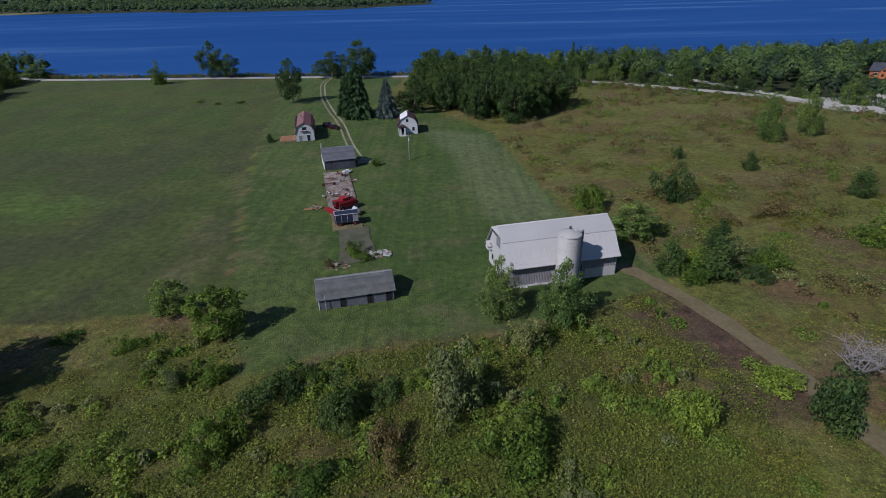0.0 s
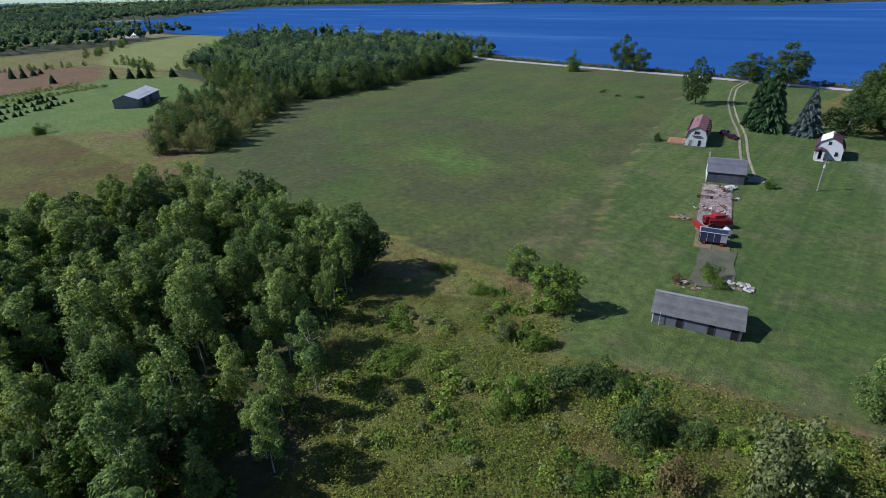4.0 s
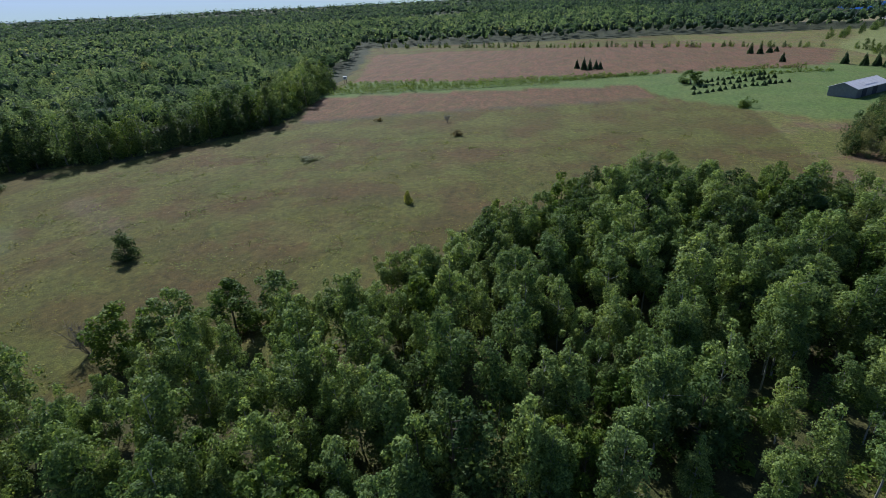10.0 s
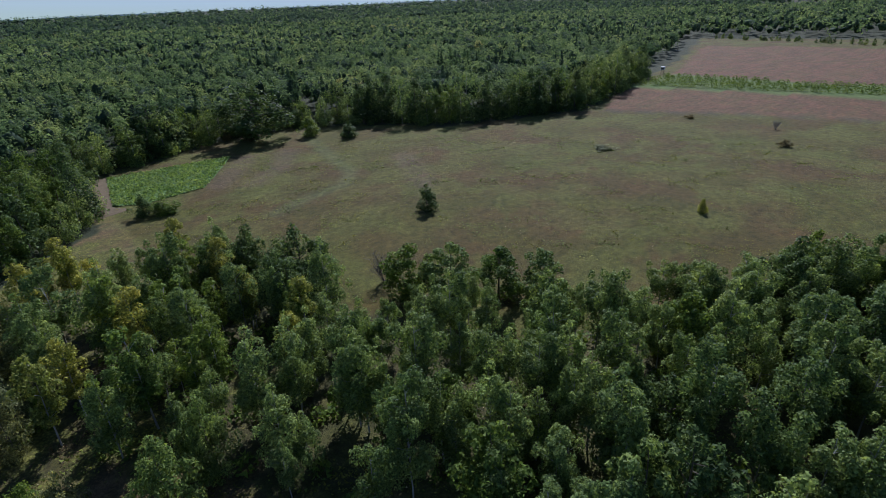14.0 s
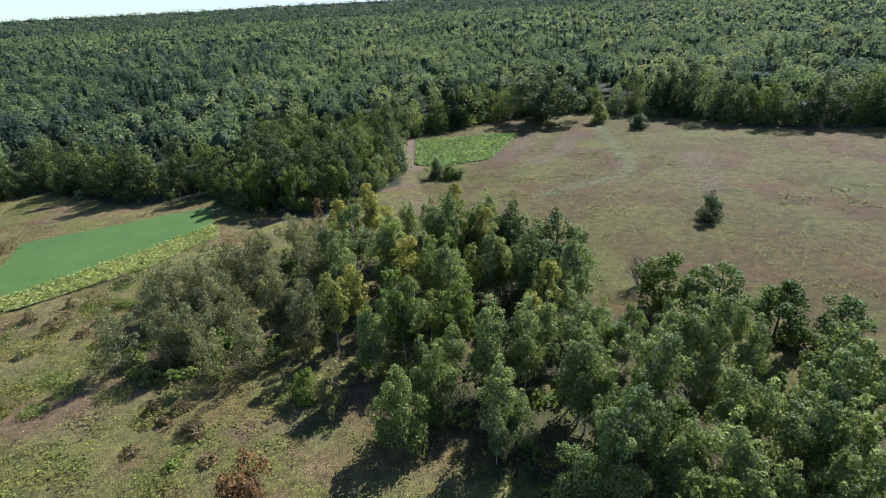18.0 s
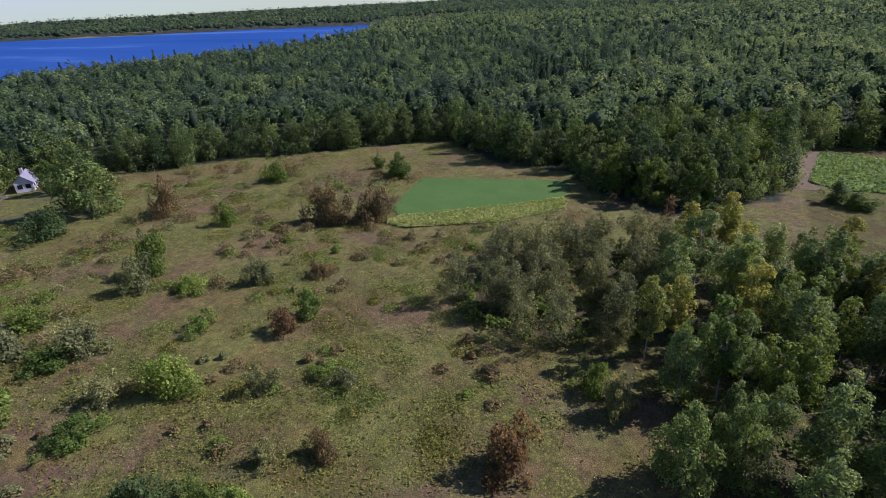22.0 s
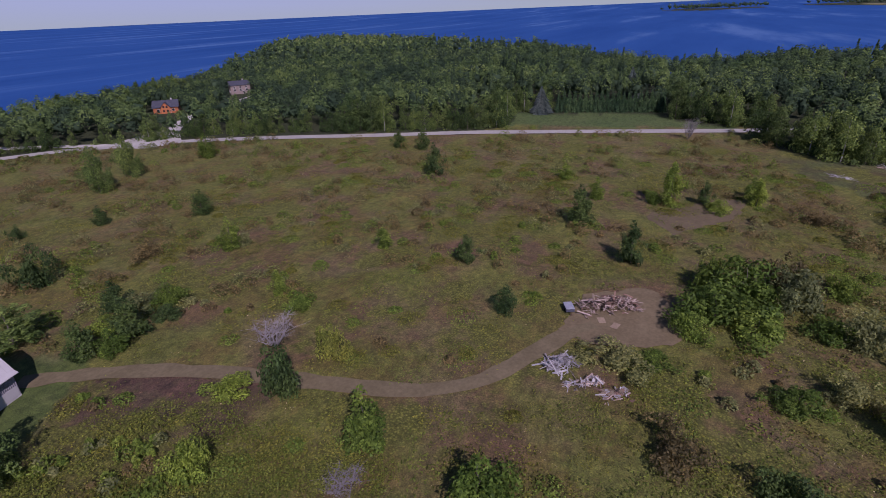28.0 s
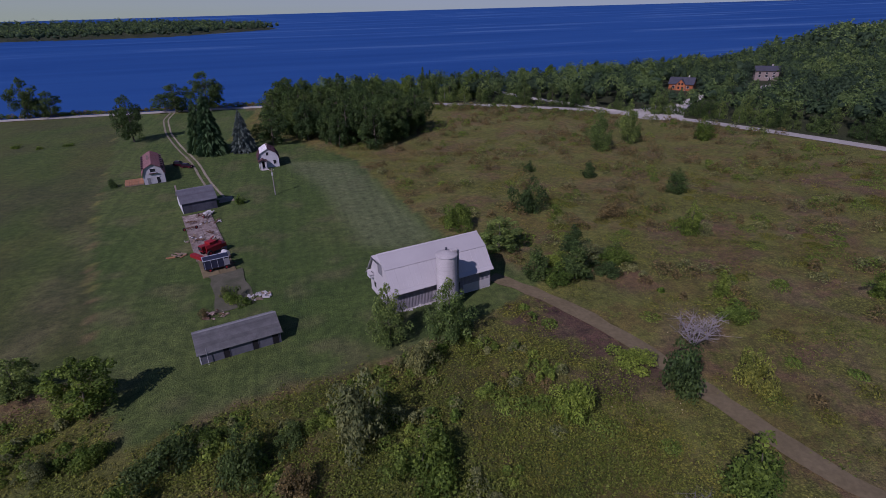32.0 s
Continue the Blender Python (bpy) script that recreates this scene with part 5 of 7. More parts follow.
# low shrubs scattered through the scrub, more of them towards the road
q = np.random.RandomState(83)
x, y = q.uniform(20, 255, 4200), q.uniform(-140, 295, 4200)
r_ = np.hypot(x, y)
ok = inside(x, y, CLEAR) & ~inside(x, y, LAWN) & ~inside(x, y, YARD) & ~inside(x, y, PLOT_GREEN) & ~inside(x, y, PLOT_MAIZE) & ~inside(x, y, GARDEN_LAWN)
ok &= (line_distance(x, y, PATH_LINE) > 5) & (line_distance(x, y, ROAD_LINE) > 6) & (r_ > 55) & (np.hypot(x - 84, y - 1) > 15)
ok &= (waves(x, y, 26, 91) > np.where(r_ > 100, 0.42, 0.72))
x, y, r_ = x[ok], y[ok], r_[ok]
sel = q.randint(0, 5, len(x))
grow = np.where(r_ > 140, 1.6, np.where(r_ > 100, 1.25, 0.8))
rows = np.stack([x, y, q.uniform(0.6, 2.1, len(x)) * grow, q.uniform(0.7, 2.0, len(x)) * grow], 1)
shrub_stuff("low_brown_shrubs", rows[sel < 2], LEAF_RUST, 150, 0.36, 1, "low brownish shrubs through the scrub")
shrub_stuff("low_grey_shrubs", rows[sel == 2], LEAF_OLIVE, 150, 0.36, 2, "low grey-green shrubs through the scrub")
shrub_stuff("low_green_shrubs", rows[sel == 3], LEAF_BROAD, 150, 0.36, 3, "low green shrubs through the scrub")
shrub_stuff("low_tawny_shrubs", rows[sel == 4][::2], LEAF_RUST, 150, 0.36, 4, "low tawny shrubs through the scrub")
# brush along the field side of the shore road
rows = []
for (x0, y0), (x1, y1), k in (((14, 312), (70, 292), 40), ((70, 292), (104, 270), 34), ((104, 270), (150, 224), 48), ((160, 205), (185, 165), 26)):
    for i in range(k):
        u_ = (i + q.uniform(-0.5, 0.5)) / k
        rows.append((x0 + (x1 - x0) * u_ + q.normal() * 3.5, y0 + (y1 - y0) * u_ + q.normal() * 3.5, q.uniform(1.0, 3.2), q.uniform(1.2, 3.2)))
shrub_stuff("roadside_brush", rows[::3], LEAF_RUST, 150, 0.5, 31, "brownish brush beside the shore road")
shrub_stuff("roadside_brush", rows[1::3], LEAF_BROAD, 150, 0.5, 32, "green brush beside the shore road")
shrub_stuff("roadside_brush", rows[2::3], LEAF_OLIVE, 150, 0.5, 33, "grey-green brush beside the shore road")
# low thickets of weeds and brambles in mats
x, y = q.uniform(16, 190, 900), q.uniform(-110, 130, 900)
ok = inside(x, y, CLEAR) & ~inside(x, y, LAWN) & ~inside(x, y, GROVE) & ~inside(x, y, PLOT_GREEN) & ~inside(x, y, PLOT_MAIZE) & (line_distance(x, y, PATH_LINE) > 6) & (line_distance(x, y, ROAD_LINE) > 6)
ok &= (np.hypot(x - 84, y - 1) > 17) & (np.hypot(x, y) > 40) & (np.hypot(x - 64, y - 5) > 8) & (waves(x, y, 26, 97) > 0.55)
rows = np.stack([x[ok], y[ok], q.uniform(0.3, 0.9, ok.sum()), q.uniform(1.4, 4.2, ok.sum())], 1)
shrub_stuff("bramble_mats", rows[::2], WEED, 300, 0.28, 21, "low yellow-green mats of weeds and brambles")
shrub_stuff("bramble_mats", rows[1::2], LEAF_LIME, 300, 0.28, 22, "low light green mats of weeds and brambles")
# brush in front of the lawn
x, y = q.uniform(-70, 34, 700), q.uniform(26, 72, 700)
ok = inside(x, y, FRONT) & (waves(x, y, 12, 95) > 0.45)
rows = np.stack([x[ok], y[ok], q.uniform(0.5, 1.8, ok.sum()), q.uniform(0.6, 1.7, ok.sum())], 1)
shrub_stuff("front_brush", rows[::2], LEAF_BROAD, 150, 0.34, 11, "green brush along the lawn's edge")
shrub_stuff("front_brush", rows[1::4], LEAF_LIME, 150, 0.34, 12, "light green brush along the lawn's edge")
shrub_stuff("front_brush", rows[3::4], LEAF_OLIVE, 150, 0.34, 13, "grey-green brush along the lawn's edge")
# understorey of the grove
x, y = q.uniform(-140, 45, 1500), q.uniform(-120, 70, 1500)
ok = inside(x, y, GROVE) & (np.hypot(x, y) > 26)
shrub_stuff("understorey", np.stack([x[ok], y[ok], q.uniform(0.8, 3.2, ok.sum()), q.uniform(0.9, 2.0, ok.sum())], 1), LEAF_BROAD, 60, 0.6, 5, "shady leafy undergrowth beneath the grove")

# undergrowth that closes the forest's edge
x, y = q.uniform(-330, 330, 9000), q.uniform(-300, 330, 9000)
d_ = line_distance(x, y, CLEAR, True)
ok = inside(x, y, LAND) & ~inside(x, y, CLEAR) & (d_ < 16) & (line_distance(x, y, ROAD_LINE) > 7) & ~((x < -12) & (x > -260) & (y > 300)) & (np.hypot(x - 200, y + 80) > 11)
ok &= (line_distance(x, y, [(236, 286), (200, 243)]) > 9) & ~((x > 258) & (y > -10) & (y < 60)) & (line_distance(x, y, [(199, -80), (150, -60)]) > 6)
shrub_stuff("forest_undergrowth", np.stack([x[ok], y[ok], q.uniform(1.5, 6.0, ok.sum()), q.uniform(1.5, 3.2, ok.sum())], 1), LEAF_FOREST, 70, 0.8, 9, "leafy undergrowth along the forest's edge")

# scrubby trees by the pole shed, tree rows by the meadow
px, py, q = spread_points(-290, -175, 66, 165, 5.6, 91)
SCRUB_WOOD = [(-178, 84), (-187, 70), (-206, 76), (-222, 90), (-240, 92), (-262, 112), (-272, 130), (-262, 152), (-233, 162), (-206, 122), (-184, 100)]
ok = inside(px, py, SCRUB_WOOD)
for x, y in zip(px[ok], py[ok]):
    plant("willow", (OLIVES[q.randint(3)], EDGE[4], OLIVES[q.randint(3)], OLIVES[q.randint(3)])[q.randint(4)], x, y, q.uniform(0.6, 1.15), "scrubby grey-green tree near the pole shed", group="scrub wood trees")
for (x0, y0), (x1, y1), k in (((-305, 165), (-430, 200), 16), ((-430, 182), (-520, 180), 10), ((-600, 190), (-760, 290), 18), ((-420, 195), (-740, 430), 30), ((-625, -265), (-530, 160), 100)):
    for i in range(k):
        u_ = (i + q.uniform(-0.5, 0.5)) / k
        plant("row_tree", EDGE[q.randint(6)], x0 + (x1 - x0) * u_ + q.normal() * 3, y0 + (y1 - y0) * u_ + q.normal() * 3, q.uniform(0.25, 0.45) if k > 90 else q.uniform(0.4, 0.75), "leafy tree in a field-edge row", group="field row trees")
# nursery rows
rows, firs = [], []
for (x0, y0), (x1, y1), k, s in (((-296, -166), (-340, -30), 44, 1.0), ((-306, -168), (-362, 0), 56, 1.0), ((-318, -168), (-372, 24), 60, 0.9), ((-332, -170), (-346, -112), 18, 0.8), ((-352, -30), (-384, 40), 18, 0.7), ((-388, 60), (-404, 118), 22, 0.8), ((-372, 70), (-384, 128), 20, 0.7), ((-300, 40), (-345, 95), 16, 0.6), ((-318, 42), (-360, 92), 15, 0.6), ((-335, 45), (-375, 90), 14, 0.6)):
    for i in range(k):
        u_ = (i + q.uniform(-0.3, 0.3)) / k
        (firs if s <= 0.6 else rows).append((x0 + (x1 - x0) * u_ + q.normal() * 1.6, y0 + (y1 - y0) * u_, q.uniform(2.2, 4.2) * s, q.uniform(1.6, 2.9) * s))
shrub_stuff("nursery_row", rows, LEAF_BROAD, 90, 0.6, 6, "rows of young nursery trees between brown strips")
for x, y, h, r_ in firs:
    plant_row(x, y, h * 1.3, r_, "spruce", "young nursery firs")
# bushes on the shore bank below the road
rows = []
for i in range(150):
    x = -255 + 250 * (i + q.uniform(-0.4, 0.4)) / 150
    rows.append((x, np.interp(x, [-250, -170, -97, -6], [362, 352.5, 347, 337]) + q.uniform(-0.5, 4), q.uniform(0.8, 2.6), q.uniform(1.0, 2.6)))
shrub_stuff("shore_bushes", rows[::2], LEAF_RUST, 90, 0.7, 7, "brown bushes on the shore bank")
shrub_stuff("shore_bushes", rows[1::2], LEAF_BROAD, 90, 0.7, 8, "green bushes on the shore bank")
for x, y, h, r_, sort in ((-17.5, 95.0, 2.6, 2.2, "broad"), (-15.2, 92.6, 1.8, 1.8, "broad"), (-19.0, 97.5, 1.6, 1.6, "olive"), (-22.2, 90.2, 1.4, 1.2, "rust")):
    plant_row(x, y, h, r_, sort, "shrubs on the old slab")


# ---- weeds: too many to count ----
def weeds(name, mat, n_tries, seed, choose, size, blades, label, near=0.0, tall_=0.36):
    q = np.random.RandomState(seed)
    r_ = 26 + 190 * q.rand(n_tries) ** (near or 0.65)
    a = q.uniform(0, 6.283, n_tries)
    x, y = r_ * np.cos(a), r_ * np.sin(a)
    ok = inside(x, y, CLEAR) & ~inside(x, y, LAWN) & ~inside(x, y, FIELD) & ~inside(x, y, PLOT_PALE) & ~inside(x, y, PLOT_GREEN) & ~inside(x, y, YARD) & (line_distance(x, y, PATH_LINE) > 2.6)
    ok &= (np.hypot(x - 85, y) > 11) & choose(x, y, q)
    x, y = x[ok], y[ok]
    k = len(x)
    s = size * q.uniform(0.6, 1.5, k)
    c = np.stack([x[:, None] + q.normal(size=(k, blades)) * s[:, None] * 1.5, y[:, None] + q.normal(size=(k, blades)) * s[:, None] * 1.5, q.uniform(0.03, tall_, (k, blades)) * s[:, None]], -1).reshape(-1, 3)
    v, f = leaf_quads(c, np.repeat(s * 0.52, blades)[:, None], q, np.tile((0.0, 0.0, 1.4), (len(c), 1)))
    return tagged(new(name, mesh_fast(name, v, f, mat)), label, "weeds", kind="stuff")


weeds("goldenrod_weeds", WEED, 46000, 5, lambda x, y, q: (waves(x, y, 17, 81) > 0.80) & (q.rand(len(x)) < np.where(x < -20, 0.35, 0.9)), 0.5, 15, "tall olive-yellow weeds in patches")
weeds("green_weeds", WEED_GREEN, 34000, 6, lambda x, y, q: (waves(x, y, 15, 82) > 0.84) | ((x > -40) & (x < 25) & (y > 30) & (y < 68) & (q.rand(len(x)) < 0.8)), 0.58, 13, "lush green weeds in patches")
weeds("russet_weeds", WEED_RUST, 12000, 7, lambda x, y, q: (x > 0) & (waves(x, y, 13, 83) > 0.82), 0.5, 12, "russet low weeds and bracken")
weeds("dry_stalks", STRAW, 14000, 8, lambda x, y, q: (waves(x, y, 18, 84) > 0.6) & (q.rand(len(x)) < 0.6), 0.26, 4, "pale dry seed heads and stalks")

IN_FRONT = [(-72, 34), (-44, 72), (-29, 56), (-13, 62), (8, 65), (24, 71), (40, 60), (40, 24), (-30, 20)]
weeds("front_weeds", WEED_GREEN, 170000, 16, lambda x, y, q: inside(x, y, IN_FRONT) & (waves(x, y, 9, 85) > 0.36), 0.38, 11, "lush green nettles and weeds before the lawn", 1.3, 1.6)
weeds("front_goldenrod", WEED, 120000, 17, lambda x, y, q: inside(x, y, IN_FRONT) & (waves(x, y, 9, 85) < 0.5) & (waves(x, y, 6, 86) > 0.4), 0.36, 10, "olive-yellow weeds before the lawn", 1.3, 1.4)
weeds("scrub_weeds", WEED, 80000, 18, lambda x, y, q: (x > 10) & (waves(x, y, 20, 87) > 0.74) & (waves(x, y, 6, 88) > 0.3), 0.34, 10, "yellow-green weeds in mats through the scrub", 1.0, 1.2)

q = np.random.RandomState(25)
x, y = q.uniform(-66, -20, 9000), q.uniform(-204, -164, 9000)
ok = inside(x, y, PLOT_PALE)
v, f = leaf_quads(np.stack([x[ok], y[ok], 0.22 + q.uniform(0.05, 0.4, ok.sum())], -1), 0.7, q)
tagged(new("leafy_crop", mesh_fast("leafy_crop", v, f, leaf("crop_leaves", (0.17, 0.28, 0.08), (0.26, 0.36, 0.12)))), "pale green broad-leaved crop", "crop", kind="stuff")

weeds("mat_weeds", WEED_GREEN, 70000, 19, lambda x, y, q: (x > 15) & (y < 8) & (waves(x, y, 14, 89) > 0.78), 0.40, 12, "light green weed mats through the southern scrub", 0.9, 1.1)

# maize strip along the green plot
q = np.random.RandomState(15)
x, y = q.uniform(30, 75, 9000), q.uniform(-136, -98, 9000)
ok = inside(x, y, PLOT_MAIZE)
x, y = x[ok], y[ok]
c = np.stack([np.repeat(x, 4) + q.normal(size=4 * len(x)) * 0.3, np.repeat(y, 4) + q.normal(size=4 * len(x)) * 0.3, q.uniform(0.3, 1.0, 4 * len(x))], -1)
v, f = leaf_quads(c, 0.42, q, None, 0.5, 0.9)
tagged(new("maize_strip", mesh_fast("maize_strip", v, f, leaf("maize_leaves", (0.36, 0.43, 0.11), (0.50, 0.54, 0.17)))), "pale yellow-green strip of maize", "crop", kind="stuff")

# ---- farm buildings ----


def roof_slope(name, a, b_, x0, x1, mat, parent, thick=0.12, rib=0.9, rib_h=0.05):
    """One slope of a sheet-metal or shingle roof from the upper line a to the lower line b_ (y, z); its raised seams are parts of it."""
    slope = part(name, prism(sheet_profile([a, b_], thick), x0, x1), mat, parent)
    if rib:
        d = Vector((b_[0] - a[0], b_[1] - a[1]))
        nn = Vector((-d.y, d.x)).normalized() * rib_h
        if nn.y < 0:
            nn = -nn
        v = [(w, p_[0] + o * nn.x, p_[1] + o * nn.y) for p_ in (a, b_) for w, o in ((-0.04, 0), (0, 1), (0.04, 0))]
        seam = mesh_of("seam", v, [(0, 1, 4, 3), (1, 2, 5, 4)], mat)
        k = int((x1 - x0) / rib)
        for i in range(1, k):
            part_of("seam", seam, slope, Matrix.Translation((x0 + (x1 - x0) * i / k, 0, 0)))
    return slope


def opening(parent, name, x, z, w, h, y, mat, frame_mat=None, depth=0.12, label=""):
    """A door or window in a wall that faces -y: leaf or pane, with a raised frame round it."""
    ob = part(name, boxes((x - w / 2, x + w / 2, y - 0.03, y + depth, z, z + h)), mat, parent, label)
    if frame_mat:
        t_ = 0.09
        part("frame", boxes((x - w / 2 - t_, x - w / 2, y - 0.07, y + 0.02, z - t_, z + h + t_), (x + w / 2, x + w / 2 + t_, y - 0.07, y + 0.02, z - t_, z + h + t_),
                            (x - w / 2, x + w / 2, y - 0.07, y + 0.02, z + h, z + h + t_), (x - w / 2, x + w / 2, y - 0.07, y + 0.02, z - t_, z)), frame_mat, ob)
    return ob


def end_opening(parent, name, x, y, z, w, h, mat, frame_mat=None):
    """The same in a gable wall that faces along x."""
    s = 1 if x > 0 else -1
    x0, x1 = sorted((x - 0.12 * s, x + 0.04 * s))
    ob = part(name, boxes((x0, x1, y - w / 2, y + w / 2, z, z + h)), mat, parent)
    if frame_mat:
        f0, f1 = sorted((x, x + 0.07 * s))
        part("frame", boxes((f0, f1, y - w / 2 - 0.1, y - w / 2, z - 0.1, z + h + 0.1), (f0, f1, y + w / 2, y + w / 2 + 0.1, z - 0.1, z + h + 0.1), (f0, f1, y - w / 2, y + w / 2, z + h, z + h + 0.1)), frame_mat, ob)
    return ob


def ribbed_wall(x0, x1, y, z0, z1, gap=0.3, depth=0.05, thick=0.16):
    """A wall of upright metal sheets with ribs, facing -y."""
    bm = boxes((x0, x1, y, y + thick, z0, z1))
    k = int((x1 - x0) / gap)
    for i in range(k + 1):
        x = x0 + (x1 - x0) * i / k
        q = [bm.verts.new((x + w, y - o, z)) for z in (z0, z1) for w, o in ((-0.07, 0), (-0.03, depth), (0.03, depth), (0.07, 0))]
        for j in range(3):
            bm.faces.new((q[j], q[j + 1], q[j + 5], q[j + 4]))
    return bm


def build_barn():
    t = thing("barn", "long white metal gambrel-roofed dairy barn on mown grass", "barn", pose(20.15, 87.7, 0, 0, 0, 12.1))
    L_, W_ = 10.3, 5.6
    part("foundation", boxes((-L_ - 0.05, L_ + 0.05, -W_ - 0.05, W_ + 0.05, -0.2, 0.35)), CONCRETE, t)
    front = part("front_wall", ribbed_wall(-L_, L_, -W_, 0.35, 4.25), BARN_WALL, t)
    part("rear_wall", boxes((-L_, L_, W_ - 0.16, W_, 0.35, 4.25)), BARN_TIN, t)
    prof = [(-W_ + 0.16, 0.35), (W_ - 0.16, 0.35), (W_ - 0.16, 4.35), (3.25, 7.75), (0, 9.6), (-3.25, 7.75), (-W_ + 0.16, 4.35)]
    for s in (-1, 1):
        g = part("gable_wall", prism(prof, *sorted((s * L_, s * (L_ - 0.16)))), BARN_TIN, t)
        for yy in (-3.2, 0.0, 3.2):
            end_opening(g, "window", s * L_, yy, 1.5, 1.0, 1.1, GLASS, BARN_TIN)
        end_opening(g, "hay_door", s * L_, 0, 5.6, 2.2, 2.3, WALL_GREY, BARN_TIN)
    r0, r1 = -L_ - 0.45, L_ + 0.35
    for s in (-1, 1):
        roof_slope("upper_roof", (0, 9.86), (s * 3.42, 7.98), r0, r1, BARN_TIN, t, rib=0)
        roof_slope("lower_roof", (s * 3.36, 7.90), (s * 5.75, 4.75), r0, r1, BARN_TIN, t, rib=0.9, rib_h=0.02)
        roof_slope("flared_eave", (s * 5.72, 4.74), (s * 6.5, 4.25), r0, r1, BARN_TIN, t, rib=0)
        # dark strip added as the shadow line below the roof break
        part("gutter_shadow_strip", boxes((r0, r1, *sorted((s * 3.36, s * 3.30)), 7.80, 7.92)), WALL_DARK, t)
    part("ridge_cap", prism([(-0.22, 9.78), (0, 9.95), (0.22, 9.78), (0, 9.86)], r0, r1), BARN_TIN, t)
    hood = bmesh.new()
    for s in (-1, 1):
        f = [hood.verts.new(p) for p in ((r0 - 1.1, 0, 9.84), (r0, 0, 9.84), (r0, s * 1.6, 8.96))]
        hood.faces.new(f if s > 0 else f[::-1])
        f = [hood.verts.new(p) for p in ((r0 - 1.1, 0, 9.70), (r0, s * 1.6, 8.82), (r0, 0, 9.70))]
        hood.faces.new(f if s > 0 else f[::-1])
    part("hay_hood", hood, BARN_TIN, t)
    # dark strips below the roof edge at the west end
    part("rake_trim", boxes((r0 + 0.02, r0 + 0.10, 0.2, 3.3, 7.8, 7.95), (r0 + 0.02, r0 + 0.1, 3.3, 5.8, 4.6, 4.75)), WALL_DARK, t)
    opening(front, "door", -1.6, 0.35, 1.1, 2.1, -W_, WALL_WHITE, BARN_TIN, label="white side door")
    hoodlet = part("gable_vent_hood", prism([(3.6, 3.4), (5.0, 3.4), (5.0, 4.3), (4.3, 4.9), (3.6, 4.3)], -L_ - 0.9, -L_), WALL_WHITE, t, "small white hood on the end wall")
    part("hood_roof", prism(sheet_profile([(3.4, 4.2), (4.3, 5.05), (5.2, 4.2)], 0.08), -L_ - 1.1, -L_), BARN_TIN, hoodlet)
    part("wall_patch", boxes((4.2, L_ - 0.1, -W_ - 0.085, -W_ - 0.055, 0.4, 2.0)), BARN_TIN, t, "paler lower sheets of the front wall")
    part("side_doorway", boxes((2.5, 3.5, -W_ - 0.1, -W_ + 0.02, 0.35, 2.9)), DARK, t)
    return t


build_barn()


def build_silo():
    t = thing("silo", "pale concrete stave silo with a low domed cap beside the barn", "silo", pose(21.25, 79.6, 0, 0, 0, 12.1) @ Matrix.Diagonal((1, 1, 1.02, 1)))
    bm = bmesh.new()
    bmesh.ops.create_cone(bm, cap_ends=True, segments=40, radius1=1.92, radius2=1.88, depth=10.7, matrix=Matrix.Translation((0, 0, 5.15)))
    part("shaft", bm, CONCRETE, t)
    for i in range(14):
        z = 0.5 + i * 0.76
        bm = bmesh.new()
        bmesh.ops.create_cone(bm, cap_ends=False, segments=40, radius1=1.935, radius2=1.935, depth=0.05, matrix=Matrix.Translation((0, 0, z)))
        part("hoop", bm, CONCRETE, t)
    bm = bmesh.new()
    for r0_, r1_, z0, d in ((2.02, 1.96, 10.50, 0.16), (1.96, 1.4, 10.72, 0.28), (1.4, 0.7, 10.96, 0.20), (0.7, 0.15, 11.10, 0.10)):
        bmesh.ops.create_cone(bm, cap_ends=True, segments=32, radius1=r0_, radius2=r1_, depth=d, matrix=Matrix.Translation((0, 0, z0)))
    part("cap", bm, CONCRETE, t, "shallow domed cap")
    part("hatch", boxes((0.8, 2.0, -0.5, 0.5, 10.75, 11.2), bevel=0.05), CONCRETE, t)
    part("vent", tube(bmesh.new(), (0.3, 0.6, 10.9), (0.3, 0.6, 11.5), 0.18, 0.22, 8), WALL_DARK, t)
    part("chute", tube(bmesh.new(), (2.2, 0.2, 0), (2.2, 0.2, 10.8), 0.42, 0.42, 10), WALL_GREY, t)
    part("feed_room", boxes((0.2, 2.6, 1.9, 3.6, 0, 2.7)), BARN_TIN, t)


build_silo()


def gable_house(t, L_, W_, eave, ridge, wall, roof, over=0.35, rib=0.0, thick=0.14):
    part("front_wall", boxes((-L_, L_, -W_, -W_ + 0.18, 0, eave)), wall, t)
    part("rear_wall", boxes((-L_, L_, W_ - 0.18, W_, 0, eave)), wall, t)
    for s in (-1, 1):
        part("gable_wall", prism([(-W_ + 0.18, 0), (W_ - 0.18, 0), (W_ - 0.18, eave), (0, ridge - 0.2), (-W_ + 0.18, eave)], *sorted((s * L_, s * (L_ - 0.18)))), wall, t)
    k = (ridge - eave) / W_
    for s in (-1, 1):
        roof_slope("roof_slope", (0, ridge), (s * (W_ + over), eave + 0.12 - k * over + 0.02), -L_ - over, L_ + over, roof, t, thick, rib, 0.04)
    part("ridge_cap", prism([(-0.2, ridge - 0.06), (0, ridge + 0.05), (0.2, ridge - 0.06), (0, ridge - 0.02)], -L_ - over, L_ + over), roof, t)


